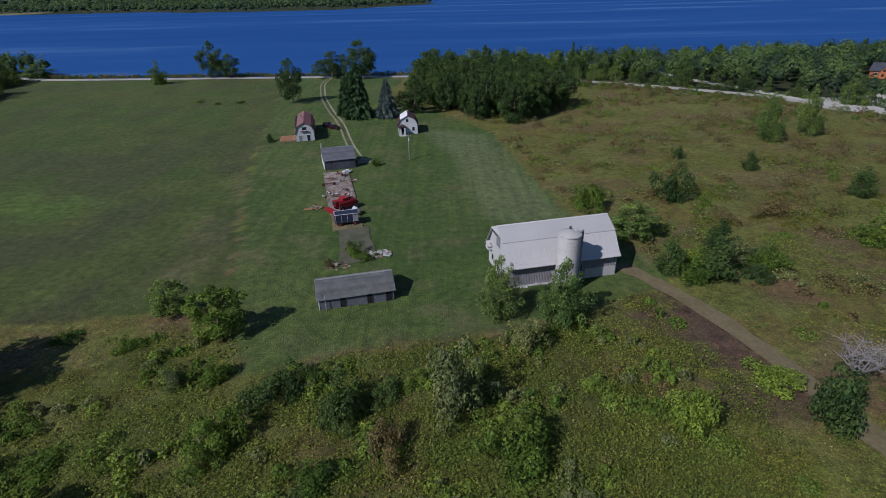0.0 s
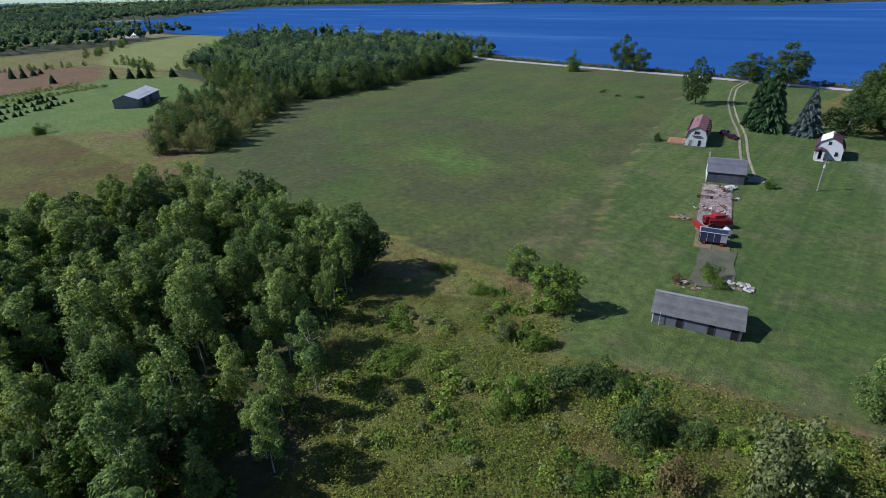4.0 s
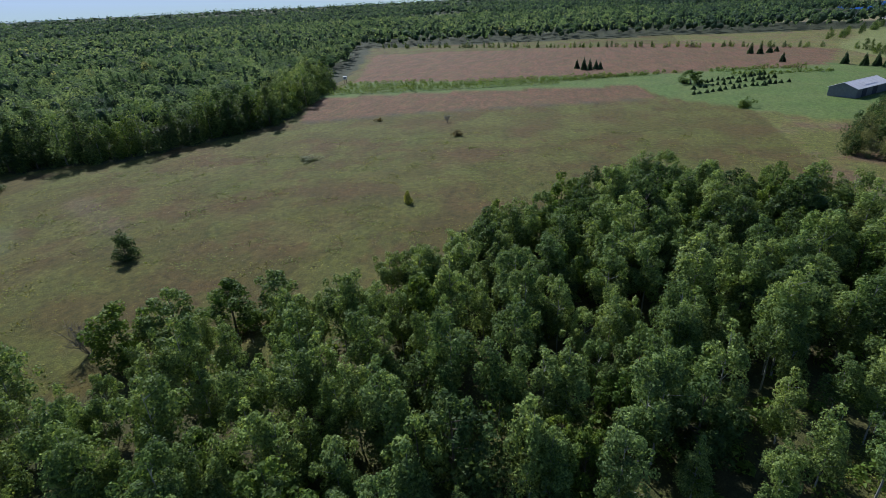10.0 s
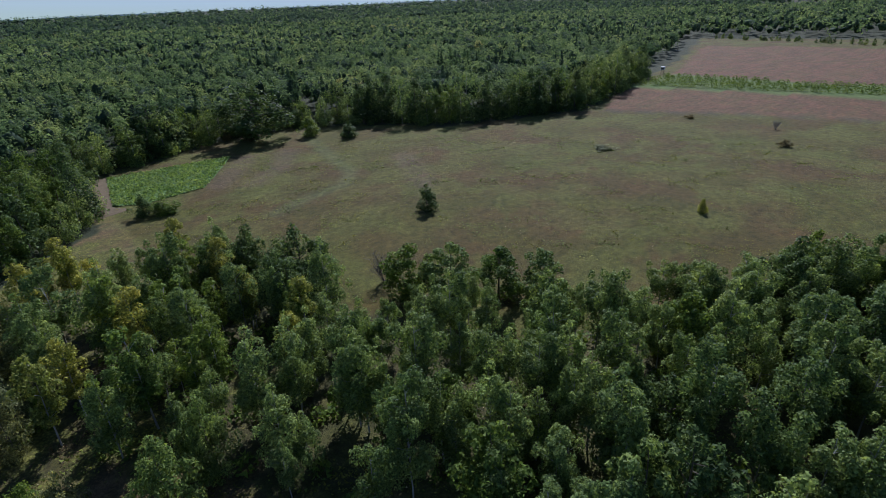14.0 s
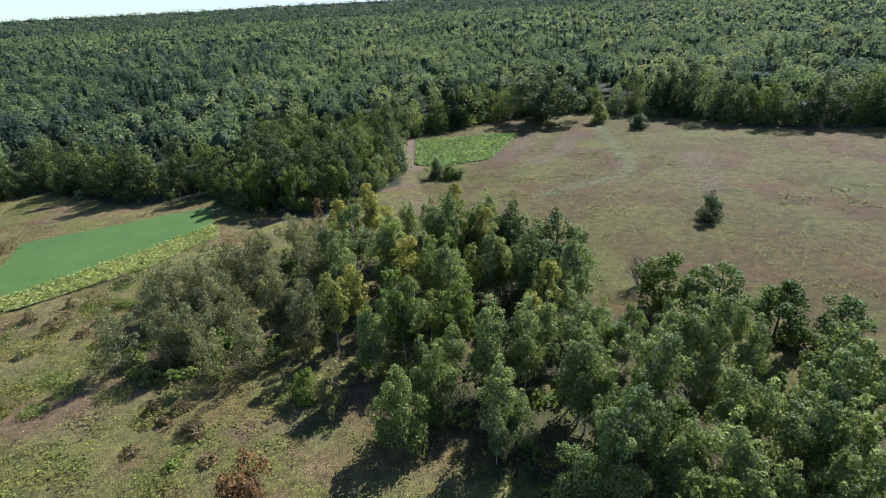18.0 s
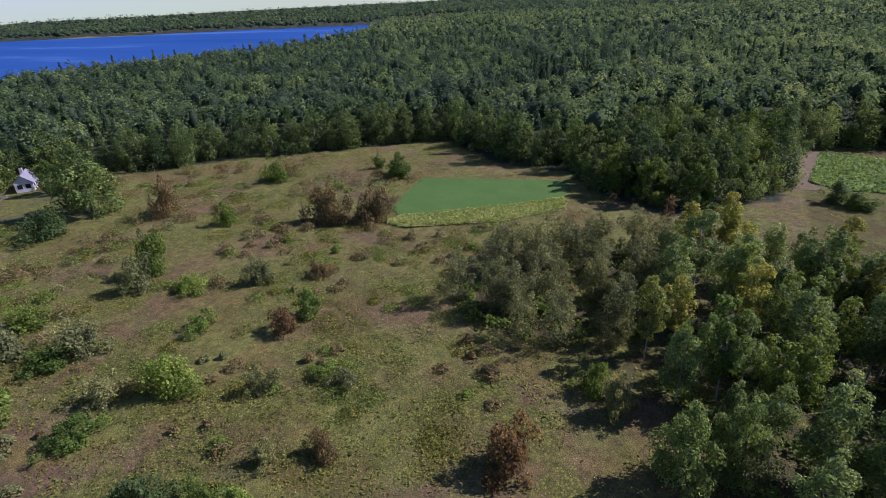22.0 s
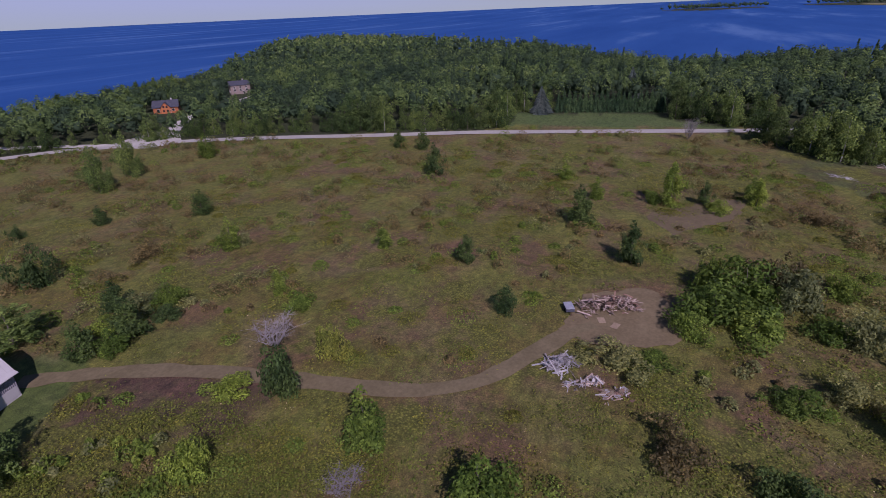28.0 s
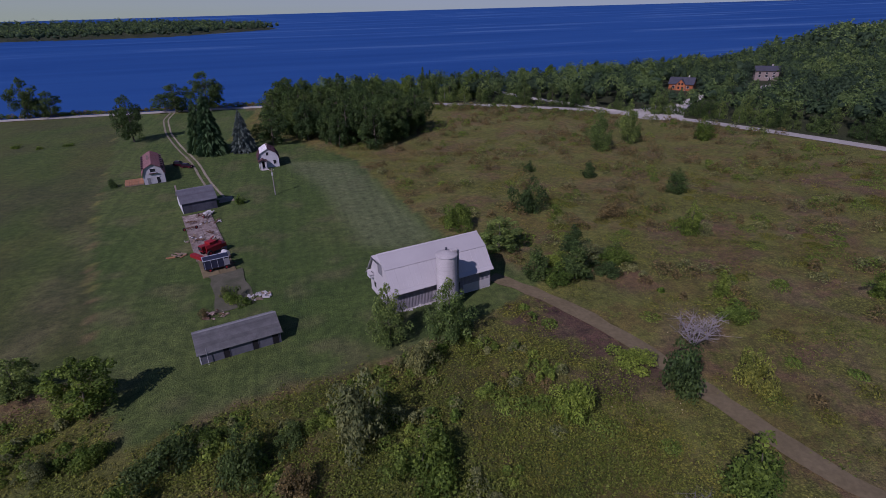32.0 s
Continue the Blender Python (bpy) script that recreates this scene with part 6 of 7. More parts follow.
def shingle_rows(parent, L_, W_, eave, ridge, mat, over=0.35, rows=11, seed=1):
    """Courses of shingles on the slope that faces -y, with uneven lower edges."""
    q = np.random.RandomState(seed)
    d = Vector((0, -(W_ + over), (eave + 0.14 - (ridge - eave) / W_ * over) - ridge))
    nn = Vector((0, d.z, -d.y)).normalized()
    if nn.z < 0:
        nn = -nn
    for i in range(rows):
        bm = bmesh.new()
        x = -L_ - over
        while x < L_ + over - 0.2:
            w = min(q.uniform(0.7, 1.1), L_ + over - x)
            a, b_ = i / rows, min(1.0, (i + 1.08 + q.uniform(-0.03, 0.03)) / rows)
            p = [Vector((xx, 0, ridge)) + d * k + nn * h for k, h in ((a, 0.015), (b_, 0.035 + q.uniform(0, 0.015))) for xx in (x, x + w - 0.015)]
            f = bm.faces.new([bm.verts.new(v) for v in (p[0], p[2], p[3], p[1])])
            bmesh.ops.solidify(bm, geom=[f], thickness=0.02)
            x += w
        part("shingle_course", bm, mat, parent)


def build_shed():
    ang = math.degrees(math.atan2(2.8, 12.2))
    t = thing("shed", "long low grey shed with a weathered shingle roof and dark doorways", "shed", pose(-15.5, 79.3, 0, 0, 0, ang))
    L_, W_ = 6.3, 3.5
    gable_house(t, L_, W_, 2.25, 4.1, SHED_WALL, SHINGLE)
    shingle_rows(t, L_, W_, 2.25, 4.1, SHINGLE, seed=4)
    for x, w in ((-2.3, 0.85), (2.2, 0.85), (5.45, 0.95)):
        opening(t, "doorway", x, 0.02, w, 1.95, -W_, DARK, WALL_DARK, 0.17)
    part("corner_post", boxes((-6.36, -6.2, -3.56, -3.4, 0, 2.3)), WALL_WHITE, t)
    part("downpipe", tube(bmesh.new(), (-5.2, -3.95, 0.0), (-5.2, -3.9, 3.1), 0.05, 0.05, 6), WALL_WHITE, t)
    part("white_sheet", boxes((6.32, 6.38, -3.2, -2.5, 0.5, 1.5)), WALL_WHITE, t, "white board on the end wall")


build_shed()


def build_garage():
    t = thing("garage", "grey gabled garage with a blue-grey shingle roof", "garage", pose(-31.2, 156.2, 0, 0, 0, 16.0))
    L_, W_ = 4.5, 4.6
    gable_house(t, L_, W_, 3.1, 5.7, WALL_DARK, SHINGLE_BLUE)
    shingle_rows(t, L_, W_, 3.1, 5.7, SHINGLE_BLUE, rows=12, seed=5)
    part("side_trim", boxes((-4.62, -4.52, -4.7, 4.7, 0, 3.0)), WALL_WHITE, t)
    part("end_wall_panel", boxes((-4.60, -4.5, -4.5, 4.5, 0.2, 2.8)), WALL_GREY, t)
    opening(t, "sliding_door", 0.6, 0.05, 5.2, 2.6, -W_, WALL_DARK, None, label="dark sliding door")
    part("chimney", boxes((-4.7, -4.3, 3.2, 3.7, 3, 6.2)), BRICK_PINK, t)


build_garage()


def gambrel(t, L_, W_, eave, brk, brk_y, ridge, wall, roof_low, roof_up, over=0.4):
    """A gambrel-roofed house whose gables look along x."""
    prof = [(-W_, 0), (W_, 0), (W_, eave), (brk_y, brk - 0.15), (0, ridge - 0.15), (-brk_y, brk - 0.15), (-W_, eave)]
    for s in (-1, 1):
        part("gable_wall", prism(prof, *sorted((s * L_, s * (L_ - 0.2)))), wall, t)
        part("side_wall", boxes((-L_ + 0.2, L_ - 0.2, *sorted((s * W_, s * (W_ - 0.2))), 0, eave)), wall, t)
        roof_slope("upper_roof", (0, ridge + 0.08), (s * (brk_y + 0.1), brk), -L_ - over, L_ + over, roof_up[s > 0], t, 0.14, 0.6, 0.04)
        roof_slope("lower_roof", (s * (brk_y + 0.06), brk - 0.04), (s * (W_ + over), eave - 0.1), -L_ - over, L_ + over, roof_low, t, 0.14, 0.6, 0.04)


def build_red_house():
    t = thing("red_roofed_house", "pale gambrel house with a faded red metal roof and dormers", "house", pose(-50.0, 195.6, 0, 0, 0, 102.0))
    gambrel(t, 10.2, 3.2, 3.0, 5.4, 2.4, 6.6, WALL_PALE, TIN_RED, (TIN_RED, TIN_RED))
    for s in (-1, 1):
        for x in (-7.6, -4.4, -1.2, 2.0, 5.2, 8.2):
            d = part("dormer", boxes((x - 0.5, x + 0.5, *sorted((s * 2.4, s * 3.15)), 4.0, 5.2)), WALL_DARK, t)
            part("dormer_roof", boxes((x - 0.65, x + 0.65, *sorted((s * 2.1, s * 3.35)), 5.2, 5.32)), TIN_MAROON, d)
            part("pane", boxes((x - 0.35, x + 0.35, *sorted((s * 3.15, s * 3.2)), 4.3, 5.0)), GLASS, d)
    end_opening(t, "window", -10.2, 0, 4.0, 1.6, 1.0, GLASS, WALL_WHITE)
    end_opening(t, "door", -10.2, -1.2, 0.1, 1.0, 2.0, GLASS, WALL_WHITE)
    end_opening(t, "door", -10.2, 1.6, 0.1, 1.0, 2.0, WALL_GREY, WALL_WHITE)
    part("chimney", boxes((-1.2, -0.6, 0.6, 1.2, 5.9, 7.6)), BRICK_PINK, t)
    part("awning", prism(sheet_profile([(-1.4, 3.6), (1.4, 3.6)], 0.1), -10.7, -10.2), TIN_MAROON, t)


build_red_house()


def build_deck():
    t = thing("deck", "orange stained wooden deck with a rail beside the house", "deck", pose(-54.6, 187.6, 0, 0, 0, 12.0))
    for i in range(23):
        part("board", boxes((-2.76 + i * 0.24, -2.76 + i * 0.24 + 0.22, -2.6, 5.0, 0.35, 0.42)), WOOD_ORANGE, t)
    part("skirt", boxes((-2.7, 2.7, -2.6, -2.52, 0, 0.35), (-2.7, -2.62, -2.52, 5.0, 0, 0.35)), WOOD, t)
    for x in (-2.65, -1.3, 0, 1.3, 2.6):
        part("rail_post", boxes((x - 0.05, x + 0.05, -2.6, -2.5, 0.4, 1.35)), WOOD, t)
    part("top_rail", boxes((-2.7, 2.7, -2.62, -2.48, 1.35, 1.42)), WOOD_ORANGE, t)


build_deck()


def build_white_house():
    t = thing("farmhouse", "small white gambrel farmhouse with maroon roof and porch", "house", pose(-12.0, 196.4, 0, 0, 0, 94.0))
    gambrel(t, 4.2, 3.5, 3.2, 5.4, 2.6, 6.8, WALL_PALE, TIN_MAROON, (TIN_MAROON, TIN_WHITE))
    end_opening(t, "window", -4.2, 0.2, 4.4, 0.8, 1.1, GLASS, WALL_WHITE)
    end_opening(t, "window", -4.2, -2.0, 1.2, 0.9, 1.3, GLASS, WALL_WHITE)
    p = part("porch", boxes((-6.6, -4.2, 0.8, 3.4, 0, 0.3)), CONCRETE, t)
    part("porch_wall", boxes((-6.5, -4.2, 3.1, 3.3, 0.3, 2.7), (-6.5, -6.3, 2.4, 3.3, 0.3, 2.7), (-6.5, -6.3, 0.9, 1.5, 0.3, 2.7)), WALL_WHITE, p)
    part("porch_roof", prism(sheet_profile([(0.5, 2.9), (2.1, 3.7), (3.7, 2.9)], 0.14), -6.9, -4.0), TIN_MAROON, p)
    part("door", boxes((-4.3, -4.16, 1.5, 2.4, 0.3, 2.4)), DARK, t)
    part("step", boxes((-7.6, -6.6, 0.4, 3.0, 0, 0.16), bevel=0.03), CONCRETE, t)
    part("chimney", boxes((0.8, 1.4, -0.4, 0.2, 6.0, 7.5)), BRICK_PINK, t)


build_white_house()


def build_pole(x, y, h, label, arm=True):
    t = thing("utility_pole", label, "utility pole", pose(x, y, 0))
    part("pole", tube(bmesh.new(), (0, 0, -0.3), (0, 0.25, h), 0.17, 0.11, 8), DEADWOOD, t)
    if arm:
        part("crossarm", boxes((-0.7, 0.7, 0.15, 0.27, h - 0.7, h - 0.56)), WOOD, t)
        part("transformer", tube(bmesh.new(), (0.05, -0.15, h - 2.1), (0.05, -0.15, h - 1.3), 0.24, 0.24, 10), WALL_WHITE, t)
        for dx in (-0.6, 0.6):
            part("insulator", tube(bmesh.new(), (dx, 0.2, h - 0.56), (dx, 0.2, h - 0.38), 0.05, 0.04, 6), WALL_WHITE, t)


build_pole(-9.7, 159.1, 8.3, "weathered utility pole with a transformer on the lawn")
build_pole(-128, 347, 9.5, "weathered utility pole beside the shore trees", False)

# ---- concrete slab with farm clutter ----
SL = pose(-26, 128.5, 0, 0, 0, -76.5)


def on_slab(x, y, z=0.0, turn=0.0):
    return SL @ pose(x, y, z, 0, 0, turn)


q = np.random.RandomState(5)
slab = thing("slab", "long stained concrete barn floor with cracked bays", "floor", SL, kind="structure")
for i in range(9):
    for j in range(2):
        x0, y0 = -21.2 + i * 4.75, -3.4 + j * 3.4
        bm = boxes((x0 + 0.03, x0 + 4.72, y0 + 0.03, y0 + 3.37, -0.1, 0.17 + q.uniform(-0.02, 0.02)), bevel=0.03)
        part("bay", bm, SLAB if i < 7 else DIRT, slab)
part("edge_wall", boxes((-21.2, 12, -3.6, -3.42, -0.1, 0.2)), SLAB, slab)
part("edge_wall", boxes((-21.2, 8, 3.42, 3.6, -0.1, 0.2)), SLAB, slab)


def wheel(parent, x, y, r_, w, name="wheel"):
    ob = part(name, tube(bmesh.new(), (x, y - w / 2, r_), (x, y + w / 2, r_), r_, r_, 14), RUBBER, parent)
    part("rim", tube(bmesh.new(), (x, y - w / 2 - 0.02, r_), (x, y + w / 2 + 0.02, r_), r_ * 0.5, r_ * 0.5, 10), RED_PAINT, ob)


def build_combine():
    t = thing("combine_harvester", "old red combine harvester parked on the slab", "farm machine", on_slab(9.2, 0.2, 0.17, 118) @ Matrix.Scale(0.88, 4))
    part("body", prism([(-1.2, 0.8), (1.2, 0.8), (1.3, 2.2), (1.0, 2.9), (-1.0, 2.9), (-1.3, 2.2)], -2.2, 2.4), RED_PAINT, t)
    part("grain_tank", boxes((-1.0, 1.0, -1.1, 1.1, 2.9, 3.5), bevel=0.08), RED_PAINT, t)
    part("straw_hood", prism([(-1.0, 0.9), (1.0, 0.9), (1.0, 1.9), (-1.0, 1.9)], 2.4, 3.8), RED_PAINT, t)
    c = part("cab", boxes((-3.2, -2.0, -0.8, 0.8, 1.6, 3.1), bevel=0.08), RED_PAINT, t)
    part("windscreen", boxes((-3.24, -3.18, -0.65, 0.65, 2.0, 2.9)), GLASS, c)
    part("header", prism([(-2.3, 0.2), (2.3, 0.2), (2.3, 1.1), (-2.3, 1.1)], -4.9, -3.7), RED_PAINT, t)
    part("auger", tube(bmesh.new(), (-0.4, 1.2, 2.7), (2.6, 2.2, 3.4), 0.16, 0.16, 8), RED_PAINT, t)
    part("engine", boxes((0.6, 1.9, -0.7, 0.7, 2.9, 3.4), bevel=0.06), RUST, t)
    for x, r_ in ((-1.6, 0.8), (2.2, 0.5)):
        for y in (-1.45, 1.45):
            wheel(t, x, y, r_, 0.45)


build_combine()


def build_box_truck():
    t = thing("box_trailer", "dark blue box trailer with a pale top parked on the slab", "trailer", on_slab(18.4, 0.2, 0.1, 90))
    part("box_body", boxes((-2.9, 2.3, -1.25, 1.25, 0.8, 2.7), bevel=0.05), BLUE_TARP, t)
    part("top", boxes((-2.95, 2.35, -1.3, 1.3, 2.7, 2.80), bevel=0.03), BLUE_TARP, t)
    part("top_rail", boxes((-2.98, 2.38, -1.36, -1.2, 2.78, 2.88), (-2.98, 2.38, 1.2, 1.36, 2.78, 2.88), (-2.98, -2.8, -1.2, 1.2, 2.78, 2.88)), PALE_TOP, t)
    for x in (-2.7, -1.4, -0.1, 1.2, 2.2):
        part("rib", boxes((x - 0.04, x + 0.04, -1.32, -1.24, 0.8, 2.7)), PALE_TOP, t)
    part("chassis", boxes((-2.9, 2.6, -0.9, 0.9, 0.5, 0.8)), RUST, t)
    part("drawbar", boxes((2.3, 3.6, -0.12, 0.12, 0.5, 0.66)), RUST, t)
    part("side_frame", boxes((1.2, 2.3, -1.36, -1.3, 1.0, 2.5)), WALL_GREY, t)
    for x in (-1.8, 1.5):
        for y in (-1.1, 1.1):
            wheel(t, x, y, 0.45, 0.28)


build_box_truck()


def build_barrow():
    t = thing("tank_trailer", "white plastic tank on a small trailer", "trailer", on_slab(13.2, 2.6, 0.1, 20))
    part("tank", tube(bmesh.new(), (-0.9, 0, 1.1), (0.9, 0, 1.1), 0.65, 0.65, 16), WALL_WHITE, t)
    part("frame", boxes((-1.2, 1.4, -0.5, 0.5, 0.4, 0.52)), RUST, t)
    for y in (-0.7, 0.7):
        wheel(t, 0, y, 0.36, 0.2)


build_barrow()


def build_implement(x, y, turn, kind):
    t = thing("farm_implement", "rusty farm implement lying on the slab", "farm machine", on_slab(x, y, 0.17, turn), group="rusty implements")
    part("beam", boxes((-1.4, 1.4, -0.08, 0.08, 0.5, 0.66)), RUST, t)
    part("beam", boxes((-0.9, 0.9, 0.6, 0.74, 0.5, 0.62)), RUST, t)
    part("drawbar", tube(bmesh.new(), (0, -1.4, 0.35), (0, 0.7, 0.6), 0.06, 0.06, 6), RUST, t)
    for i in range(5):
        xx = -1.2 + i * 0.6
        part("tine", tube(bmesh.new(), (xx, 0.1, 0.55), (xx + 0.1, 0.45, 0.0), 0.04, 0.03, 5), RUST, t)
    if kind:
        for xx in (-1.45, 1.45):
            wheel(t, xx, 0.1, 0.42, 0.16)


for row in ((-17.5, 0.9, 20, 1), (-13.5, -2.0, 80, 0), (-9.0, -2.6, 95, 1), (-3.5, 1.2, 30, 0), (0.5, -1.6, 60, 0), (3.0, 2.2, 10, 1), (-16, 2.2, -20, 0)):
    build_implement(*row)


def heap(name, m, count, rad, height, mats, size, label, category, seed, long=3.0):
    """A heap of loose pieces, each a chipped block or board of its own."""
    t = thing(name, label, category, m)
    qq = np.random.RandomState(seed)
    for i in range(count):
        a, r_ = qq.uniform(0, 6.283), rad * math.sqrt(qq.rand())
        z = height * max(0.0, 1 - (r_ / rad) ** 1.4) * qq.uniform(0.4, 1.0)
        s = size * qq.uniform(0.5, 1.4)
        bm = boxes((-s * qq.uniform(0.6, long) / 2, s * qq.uniform(0.6, long) / 2, -s / 2, s / 2, -s * 0.22, s * 0.22), bevel=0.03)
        bmesh.ops.transform(bm, matrix=Matrix.Translation((r_ * math.cos(a), r_ * math.sin(a) * 0.62, z + s * 0.22)) @ Euler((qq.normal() * 0.3, qq.normal() * 0.3, qq.uniform(0, 3.14))).to_matrix().to_4x4(), verts=bm.verts)
        part("piece", bm, mats[qq.randint(len(mats))], t)
    return t


heap("rubble_heap", pose(-12.6, 94.6, 0, 0, 0, 10), 46, 2.2, 0.7, (RUBBLE, RUBBLE, CONCRETE, WOOD), 0.5, "heap of whitish rubble and boards on grass", "rubble", 1)
heap("brush_heap", pose(-20.3, 90.0, 0, 0, 0, 5), 40, 2.3, 0.5, (RUST, WOOD, BRICK_PINK), 0.34, "low heap of brown scrap and brick on grass", "rubble", 2, 4)
heap("scrap_heap", on_slab(-19.4, 3.2, 0.1), 30, 2.0, 0.6, (RUBBLE, WALL_WHITE, CONCRETE), 0.55, "pile of white scrap beside the garage", "scrap", 3)
heap("slab_litter", on_slab(-12, 2.6, 0.1, 90), 24, 3.0, 0.2, (WOOD, RUST, RUBBLE), 0.4, "scattered boards and scrap on the slab", "scrap", 4, 4)
heap("slab_litter", on_slab(-2, -1, 0.12, 90), 26, 4.2, 0.2, (WOOD, RUST, RUBBLE, WALL_WHITE), 0.4, "scattered boards and scrap on the slab", "scrap", 14, 4)
heap("wood_heap", pose(-31.5, 121, 0, 0, 0, 0), 22, 1.9, 0.25, (WOOD, WOOD_ORANGE), 0.3, "scatter of old boards on the lawn", "scrap", 5, 6)


def board_heap(name, m, count, length, width, height, mats, label, seed, board=(0.5, 2.3)):
    """A long heap of loose boards and sticks thrown over each other."""
    t = thing(name, label, "rubble", m)
    qq = np.random.RandomState(seed)
    for i in range(count):
        u, v = qq.uniform(-1, 1), np.clip(qq.normal() * 0.45, -1, 1)
        x, y = u * length / 2, v * width / 2
        z = height * (1 - v * v) * (1 - 0.6 * u * u) * qq.uniform(0.1, 1.0)
        ln, w = qq.uniform(*board), qq.choice((0.07, 0.10, 0.14, 0.24))
        if qq.rand() < 0.14:
            ln, w = qq.uniform(0.5, 1.0), qq.uniform(0.3, 0.7)
        bm = boxes((-ln / 2, ln / 2, -w / 2, w / 2, -0.035, 0.035))
        tilt = qq.normal() * 0.22
        bmesh.ops.transform(bm, matrix=Matrix.Translation((x, y, z + 0.05 + abs(math.sin(tilt)) * ln / 2)) @ Euler((qq.normal() * 0.4, tilt, qq.uniform(0, 3.14))).to_matrix().to_4x4(), verts=bm.verts)
        part("board", bm, mats[qq.randint(len(mats))], t)
    return t


board_heap("demolition_heap", pose(86.6, 4.6, 0, 0, 0, -62), 290, 11.0, 5.4, 2.3, (BOARD_BROWN, BOARD_BROWN, BOARD_PINK, BOARD_PINK, BOARD_PINK, WOOD), "long heap of reddish demolition boards on bare earth", 6)
board_heap("plank_heap", pose(66.6, 9.4, 0, 0, 0, -30), 130, 5.0, 4.0, 1.2, (RUBBLE, RUBBLE, DEADWOOD), "heap of bleached bluish-white planks in weeds", 7, (0.8, 2.8))
board_heap("plank_scatter", pose(63.6, 5.2, 0, 0, 0, -58), 60, 6.0, 2.4, 0.3, (RUBBLE, DEADWOOD, BOARD_PINK), "scatter of pale boards lying in weeds", 8)
board_heap("plank_scatter", pose(62.4, 0.6, 0, 0, 0, -60), 80, 4.2, 3.0, 0.6, (BOARD_PINK, RUBBLE, WOOD, BOARD_BROWN), "low scatter of pinkish boards and stone in weeds", 9, (0.4, 1.6))
board_heap("log_scatter", pose(187, -51, 0, 0, 0, 40), 22, 9.0, 3.0, 0.2, (DEADWOOD, RUBBLE), "scatter of pale logs on grass", 10, (1.5, 4.0))
board_heap("yard_litter", pose(200, -68, 0, 0, 0, 60), 50, 10.0, 5.0, 0.4, (WOOD, RUBBLE, BOARD_PINK, DEADWOOD), "litter of boards and scrap beside the small house", 11, (0.8, 3.0))
board_heap("wall_rubble", pose(15.4, 81.0, 0, 0, 0, 12.1), 40, 6.0, 1.0, 0.25, (WALL_WHITE, CONCRETE), "white rubble along the barn's wall foot", 12, (0.3, 0.9))
for x, y, turn in ((82.0, 5.2, 20), (81.0, 2.6, -15)):
    t = thing("plywood_sheet", "pale plywood sheet lying on bare earth", "board", pose(x, y, 0.16, 0, 3, turn))
    part("sheet", boxes((-1.25, 1.25, -0.62, 0.62, 0.0, 0.03)), BOARD_TAN, t)


def build_dump_trailer():
    t = thing("dump_trailer", "grey tarpaulin-covered trailer at the heap's end", "trailer", pose(83.4, 11.2, 0, 0, 0, 25) @ Matrix.Scale(0.8, 4))
    part("bed", boxes((-1.6, 1.6, -0.95, 0.95, 0.55, 1.35), bevel=0.05), WALL_DARK, t)
    part("cover", boxes((-1.65, 1.65, -1.0, 1.0, 1.35, 1.45), bevel=0.04), PALE_TOP, t)
    part("drawbar", boxes((-2.9, -1.6, -0.08, 0.08, 0.5, 0.62)), RUST, t)
    for y in (-1.0, 1.0):
        wheel(t, 0.2, y, 0.36, 0.2)


build_dump_trailer()


def side_prism(profile, half):
    """A solid with an outline in x and z, as wide as twice half."""
    bm = prism(profile, -half, half)
    bmesh.ops.transform(bm, matrix=Matrix.Rotation(radians(-90), 4, "Z"), verts=bm.verts)
    bmesh.ops.bevel(bm, geom=list(bm.edges), offset=0.05, segments=2, affect="EDGES")
    return bm


def build_car(x, y, turn, tall_, label):
    t = thing("car", label, "car", pose(x, y, 0, 0, 0, turn))
    part("body", side_prism([(-2.3, 0.35), (2.3, 0.35), (2.3, 0.75), (1.2, 0.95), (-2.2, 0.98)], 0.88), CAR_PAINT, t)
    part("cabin", side_prism([(-2.1, 0.9), (1.15, 0.9), (0.45, tall_), (-1.7, tall_)], 0.76), GLASS, t)
    part("roof", side_prism([(-1.75, tall_ - 0.02), (0.5, tall_ - 0.02), (0.35, tall_ + 0.08), (-1.65, tall_ + 0.08)], 0.74), CAR_PAINT, t)
    for y_ in (-0.55, 0.55):
        part("headlight", boxes((2.26, 2.33, y_ - 0.16, y_ + 0.16, 0.55, 0.70), bevel=0.02), WALL_WHITE, t)
    part("bumper", boxes((2.2, 2.38, -0.8, 0.8, 0.32, 0.5), bevel=0.04), RUBBER, t)
    for x_ in (-1.4, 1.4):
        for y_ in (-0.8, 0.8):
            wheel(t, x_, y_, 0.33, 0.2)


build_car(-40.6, 203.0, -30, 1.45, "dark maroon car parked in shade by the house")
build_car(-43.6, 206.6, -25, 1.75, "dark maroon van parked in shade by the house")


def build_grey_shed():
    t = thing("pole_shed", "long grey metal pole shed with a pale roof among trees", "shed", pose(-305, 112, 0, 0, 0, 138))
    gable_house(t, 15, 6, 4.2, 6.6, WALL_GREY, TIN_WHITE, 0.5, 1.2)
    opening(t, "sliding_door", -8, 0.1, 4.5, 3.8, -6, WALL_DARK, None)
    opening(t, "sliding_door", 2, 0.1, 4.5, 3.8, -6, WALL_DARK, None)
    part("skylight", boxes((-6, 6, -3.6, -3.4, 5.85, 5.95)), WALL_WHITE, t)


build_grey_shed()


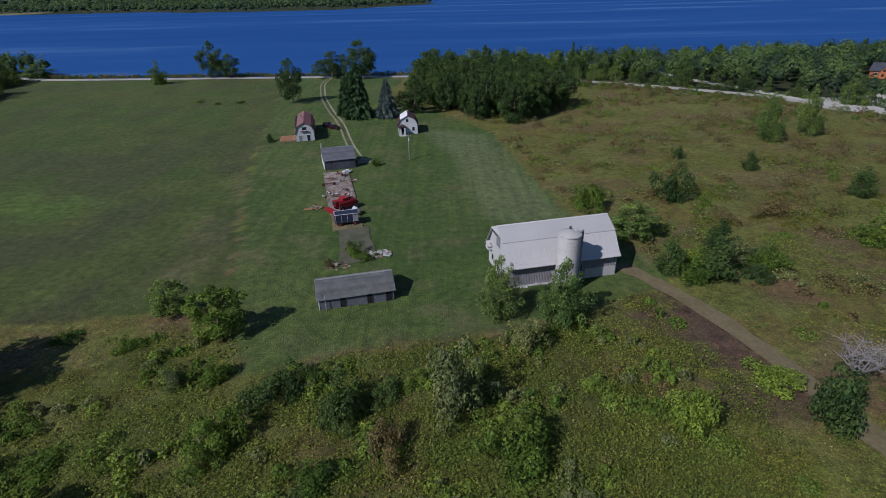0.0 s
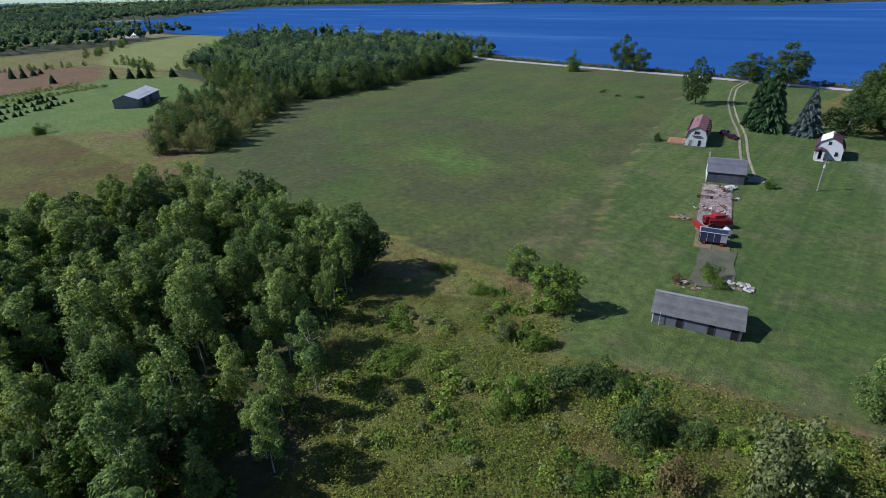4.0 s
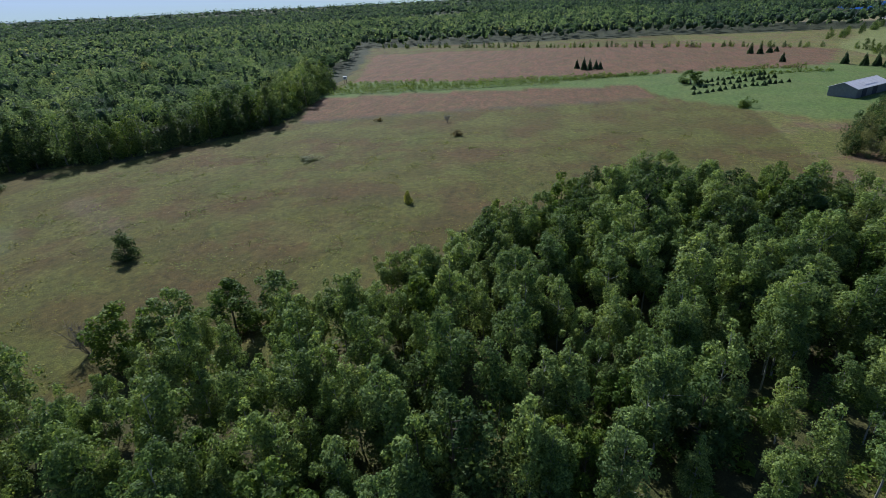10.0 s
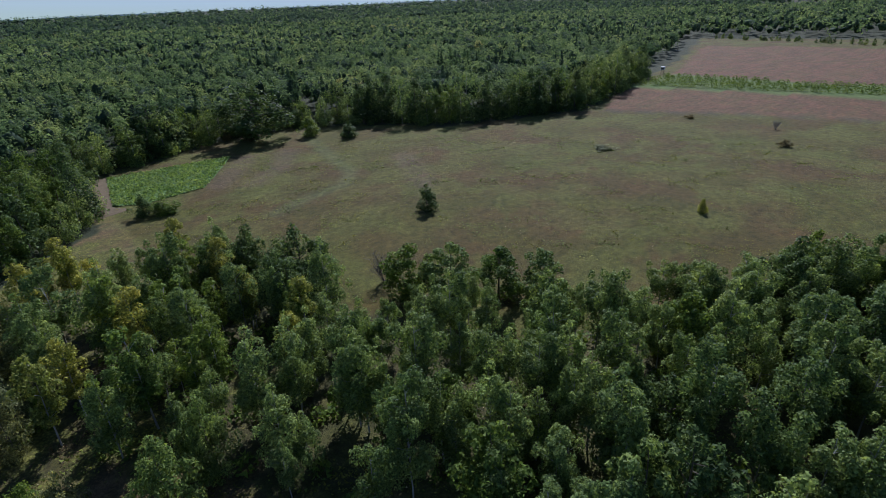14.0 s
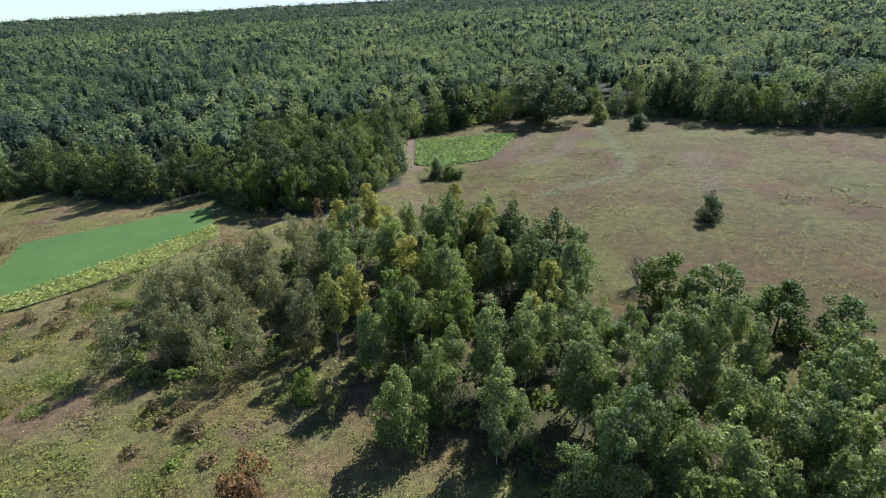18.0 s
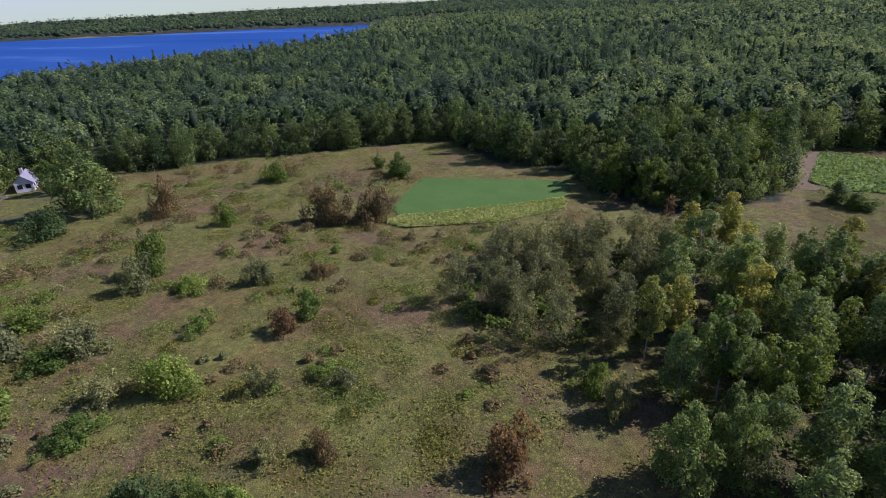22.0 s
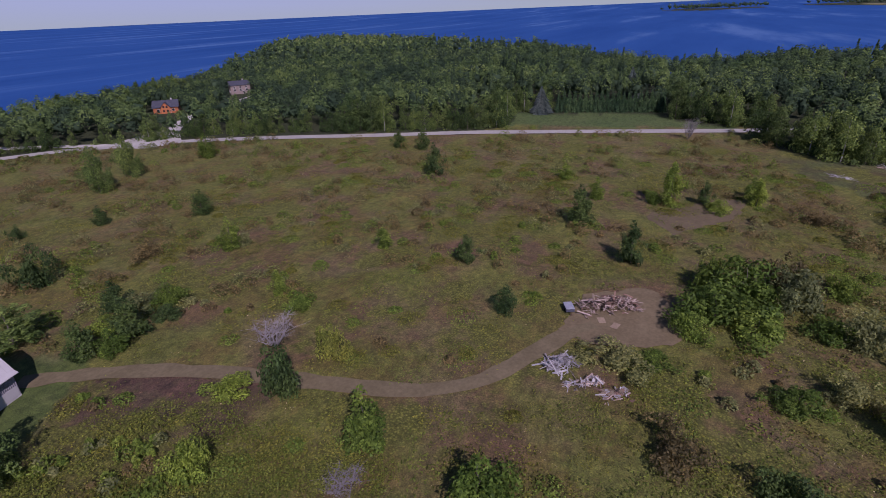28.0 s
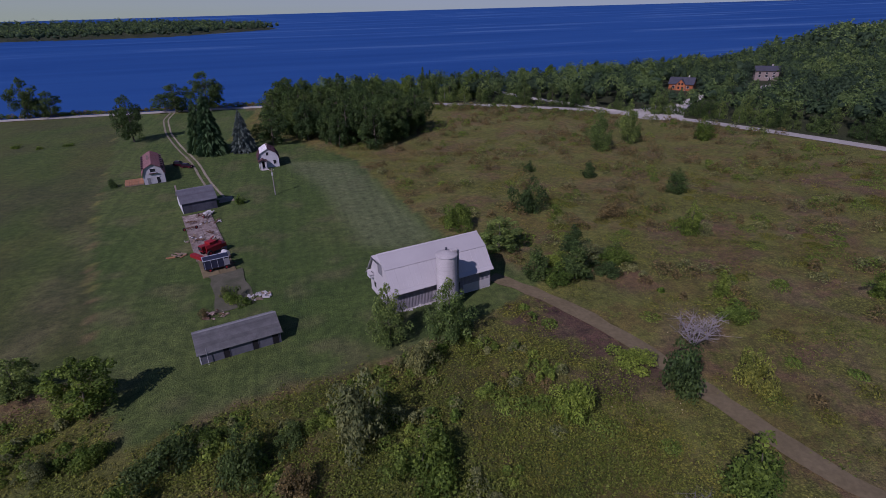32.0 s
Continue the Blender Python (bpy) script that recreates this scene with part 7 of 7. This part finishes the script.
def build_cabin(name, x, y, turn, L_, W_, eave, ridge, wall, roof, label):
    t = thing(name, label, "house", pose(x, y, 0, 0, 0, turn))
    gable_house(t, L_, W_, eave, ridge, wall, roof, 0.6)
    for xx in (-L_ * 0.6, 0, L_ * 0.6):
        opening(t, "window", xx, eave * 0.35, 1.4, 1.3, -W_, GLASS, WALL_WHITE)
        if eave > 4.4:
            opening(t, "window", xx, eave * 0.66, 1.2, 1.2, -W_, GLASS, WALL_WHITE)
    for yy in (-W_ * 0.45, W_ * 0.45):
        end_opening(t, "window", -L_, yy, 1.2, 1.4, 1.4, GLASS, WALL_WHITE)
        end_opening(t, "window", L_, yy, 1.2, 1.4, 1.4, GLASS, WALL_WHITE)
    opening(t, "door", L_ * 0.3, 0.1, 1.0, 2.1, -W_, DARK, WALL_WHITE)
    part("chimney", boxes((L_ * 0.4, L_ * 0.4 + 0.8, 0.3, 1.1, eave, ridge + 1.0)), CONCRETE, t)
    return t


lodge = build_cabin("log_house", 236, 286, -50, 7, 5.0, 4.0, 7.4, LOG_ORANGE, WALL_DARK, "orange log house with a dark roof among lake trees")
gable = prism([(-2.4, 0), (2.4, 0), (2.4, 4.0), (0, 6.6), (-2.4, 4.0)], -5.6, 0)
bmesh.ops.transform(gable, matrix=Matrix.Rotation(radians(90), 4, "Z"), verts=gable.verts)
wing = part("front_gable", gable, LOG_ORANGE, lodge)
gable = prism(sheet_profile([(-2.8, 3.75), (0, 6.8), (2.8, 3.75)], 0.15), -6.0, 0)
bmesh.ops.transform(gable, matrix=Matrix.Rotation(radians(90), 4, "Z"), verts=gable.verts)
part("gable_roof", gable, WALL_DARK, wing)
for x, z in ((-1.1, 1.0), (1.1, 1.0), (-0.9, 3.4), (0.9, 3.4)):
    part("window", boxes((x - 0.5, x + 0.5, -5.66, -5.58, z, z + 1.3)), GLASS, wing)
build_cabin("lake_house", 314, 300, -40, 7, 6.5, 6.5, 9.0, TAUPE, WALL_DARK, "taupe two-storey lake house among trees")
build_cabin("small_house", 201.5, -80.3, -34, 4.5, 2.5, 3.3, 5.6, WALL_WHITE, SHINGLE_BLUE, "small white house with a slate-blue roof at the wood's edge")
build_cabin("far_barn", -857, 333, 20, 16, 6, 4, 7, WALL_WHITE, TIN_WHITE, "white barn across the far meadow")
build_cabin("far_house", -905, 300, 60, 8, 5, 4, 8, WALL_WHITE, SHINGLE, "pale farmhouse across the far meadow")
build_cabin("far_house", -960, 270, 10, 10, 5, 4, 8, TAUPE, SHINGLE, "brownish farm building across the far meadow")


def build_stand():
    t = thing("hunting_stand", "small box hunting stand on legs by the forest corner", "stand", pose(-345, -178, 0, 0, 0, 20))
    for x in (-0.8, 0.8):
        for y in (-0.8, 0.8):
            part("leg", boxes((x - 0.08, x + 0.08, y - 0.08, y + 0.08, -0.1, 2.6)), WOOD, t)
    part("cabin", boxes((-1.1, 1.1, -1.1, 1.1, 2.6, 4.4), bevel=0.05), WALL_WHITE, t)
    part("roof", boxes((-1.3, 1.3, -1.3, 1.3, 4.4, 4.55)), TIN_WHITE, t)
    part("opening", boxes((1.08, 1.13, -0.7, 0.7, 3.3, 3.9)), DARK, t)


build_stand()
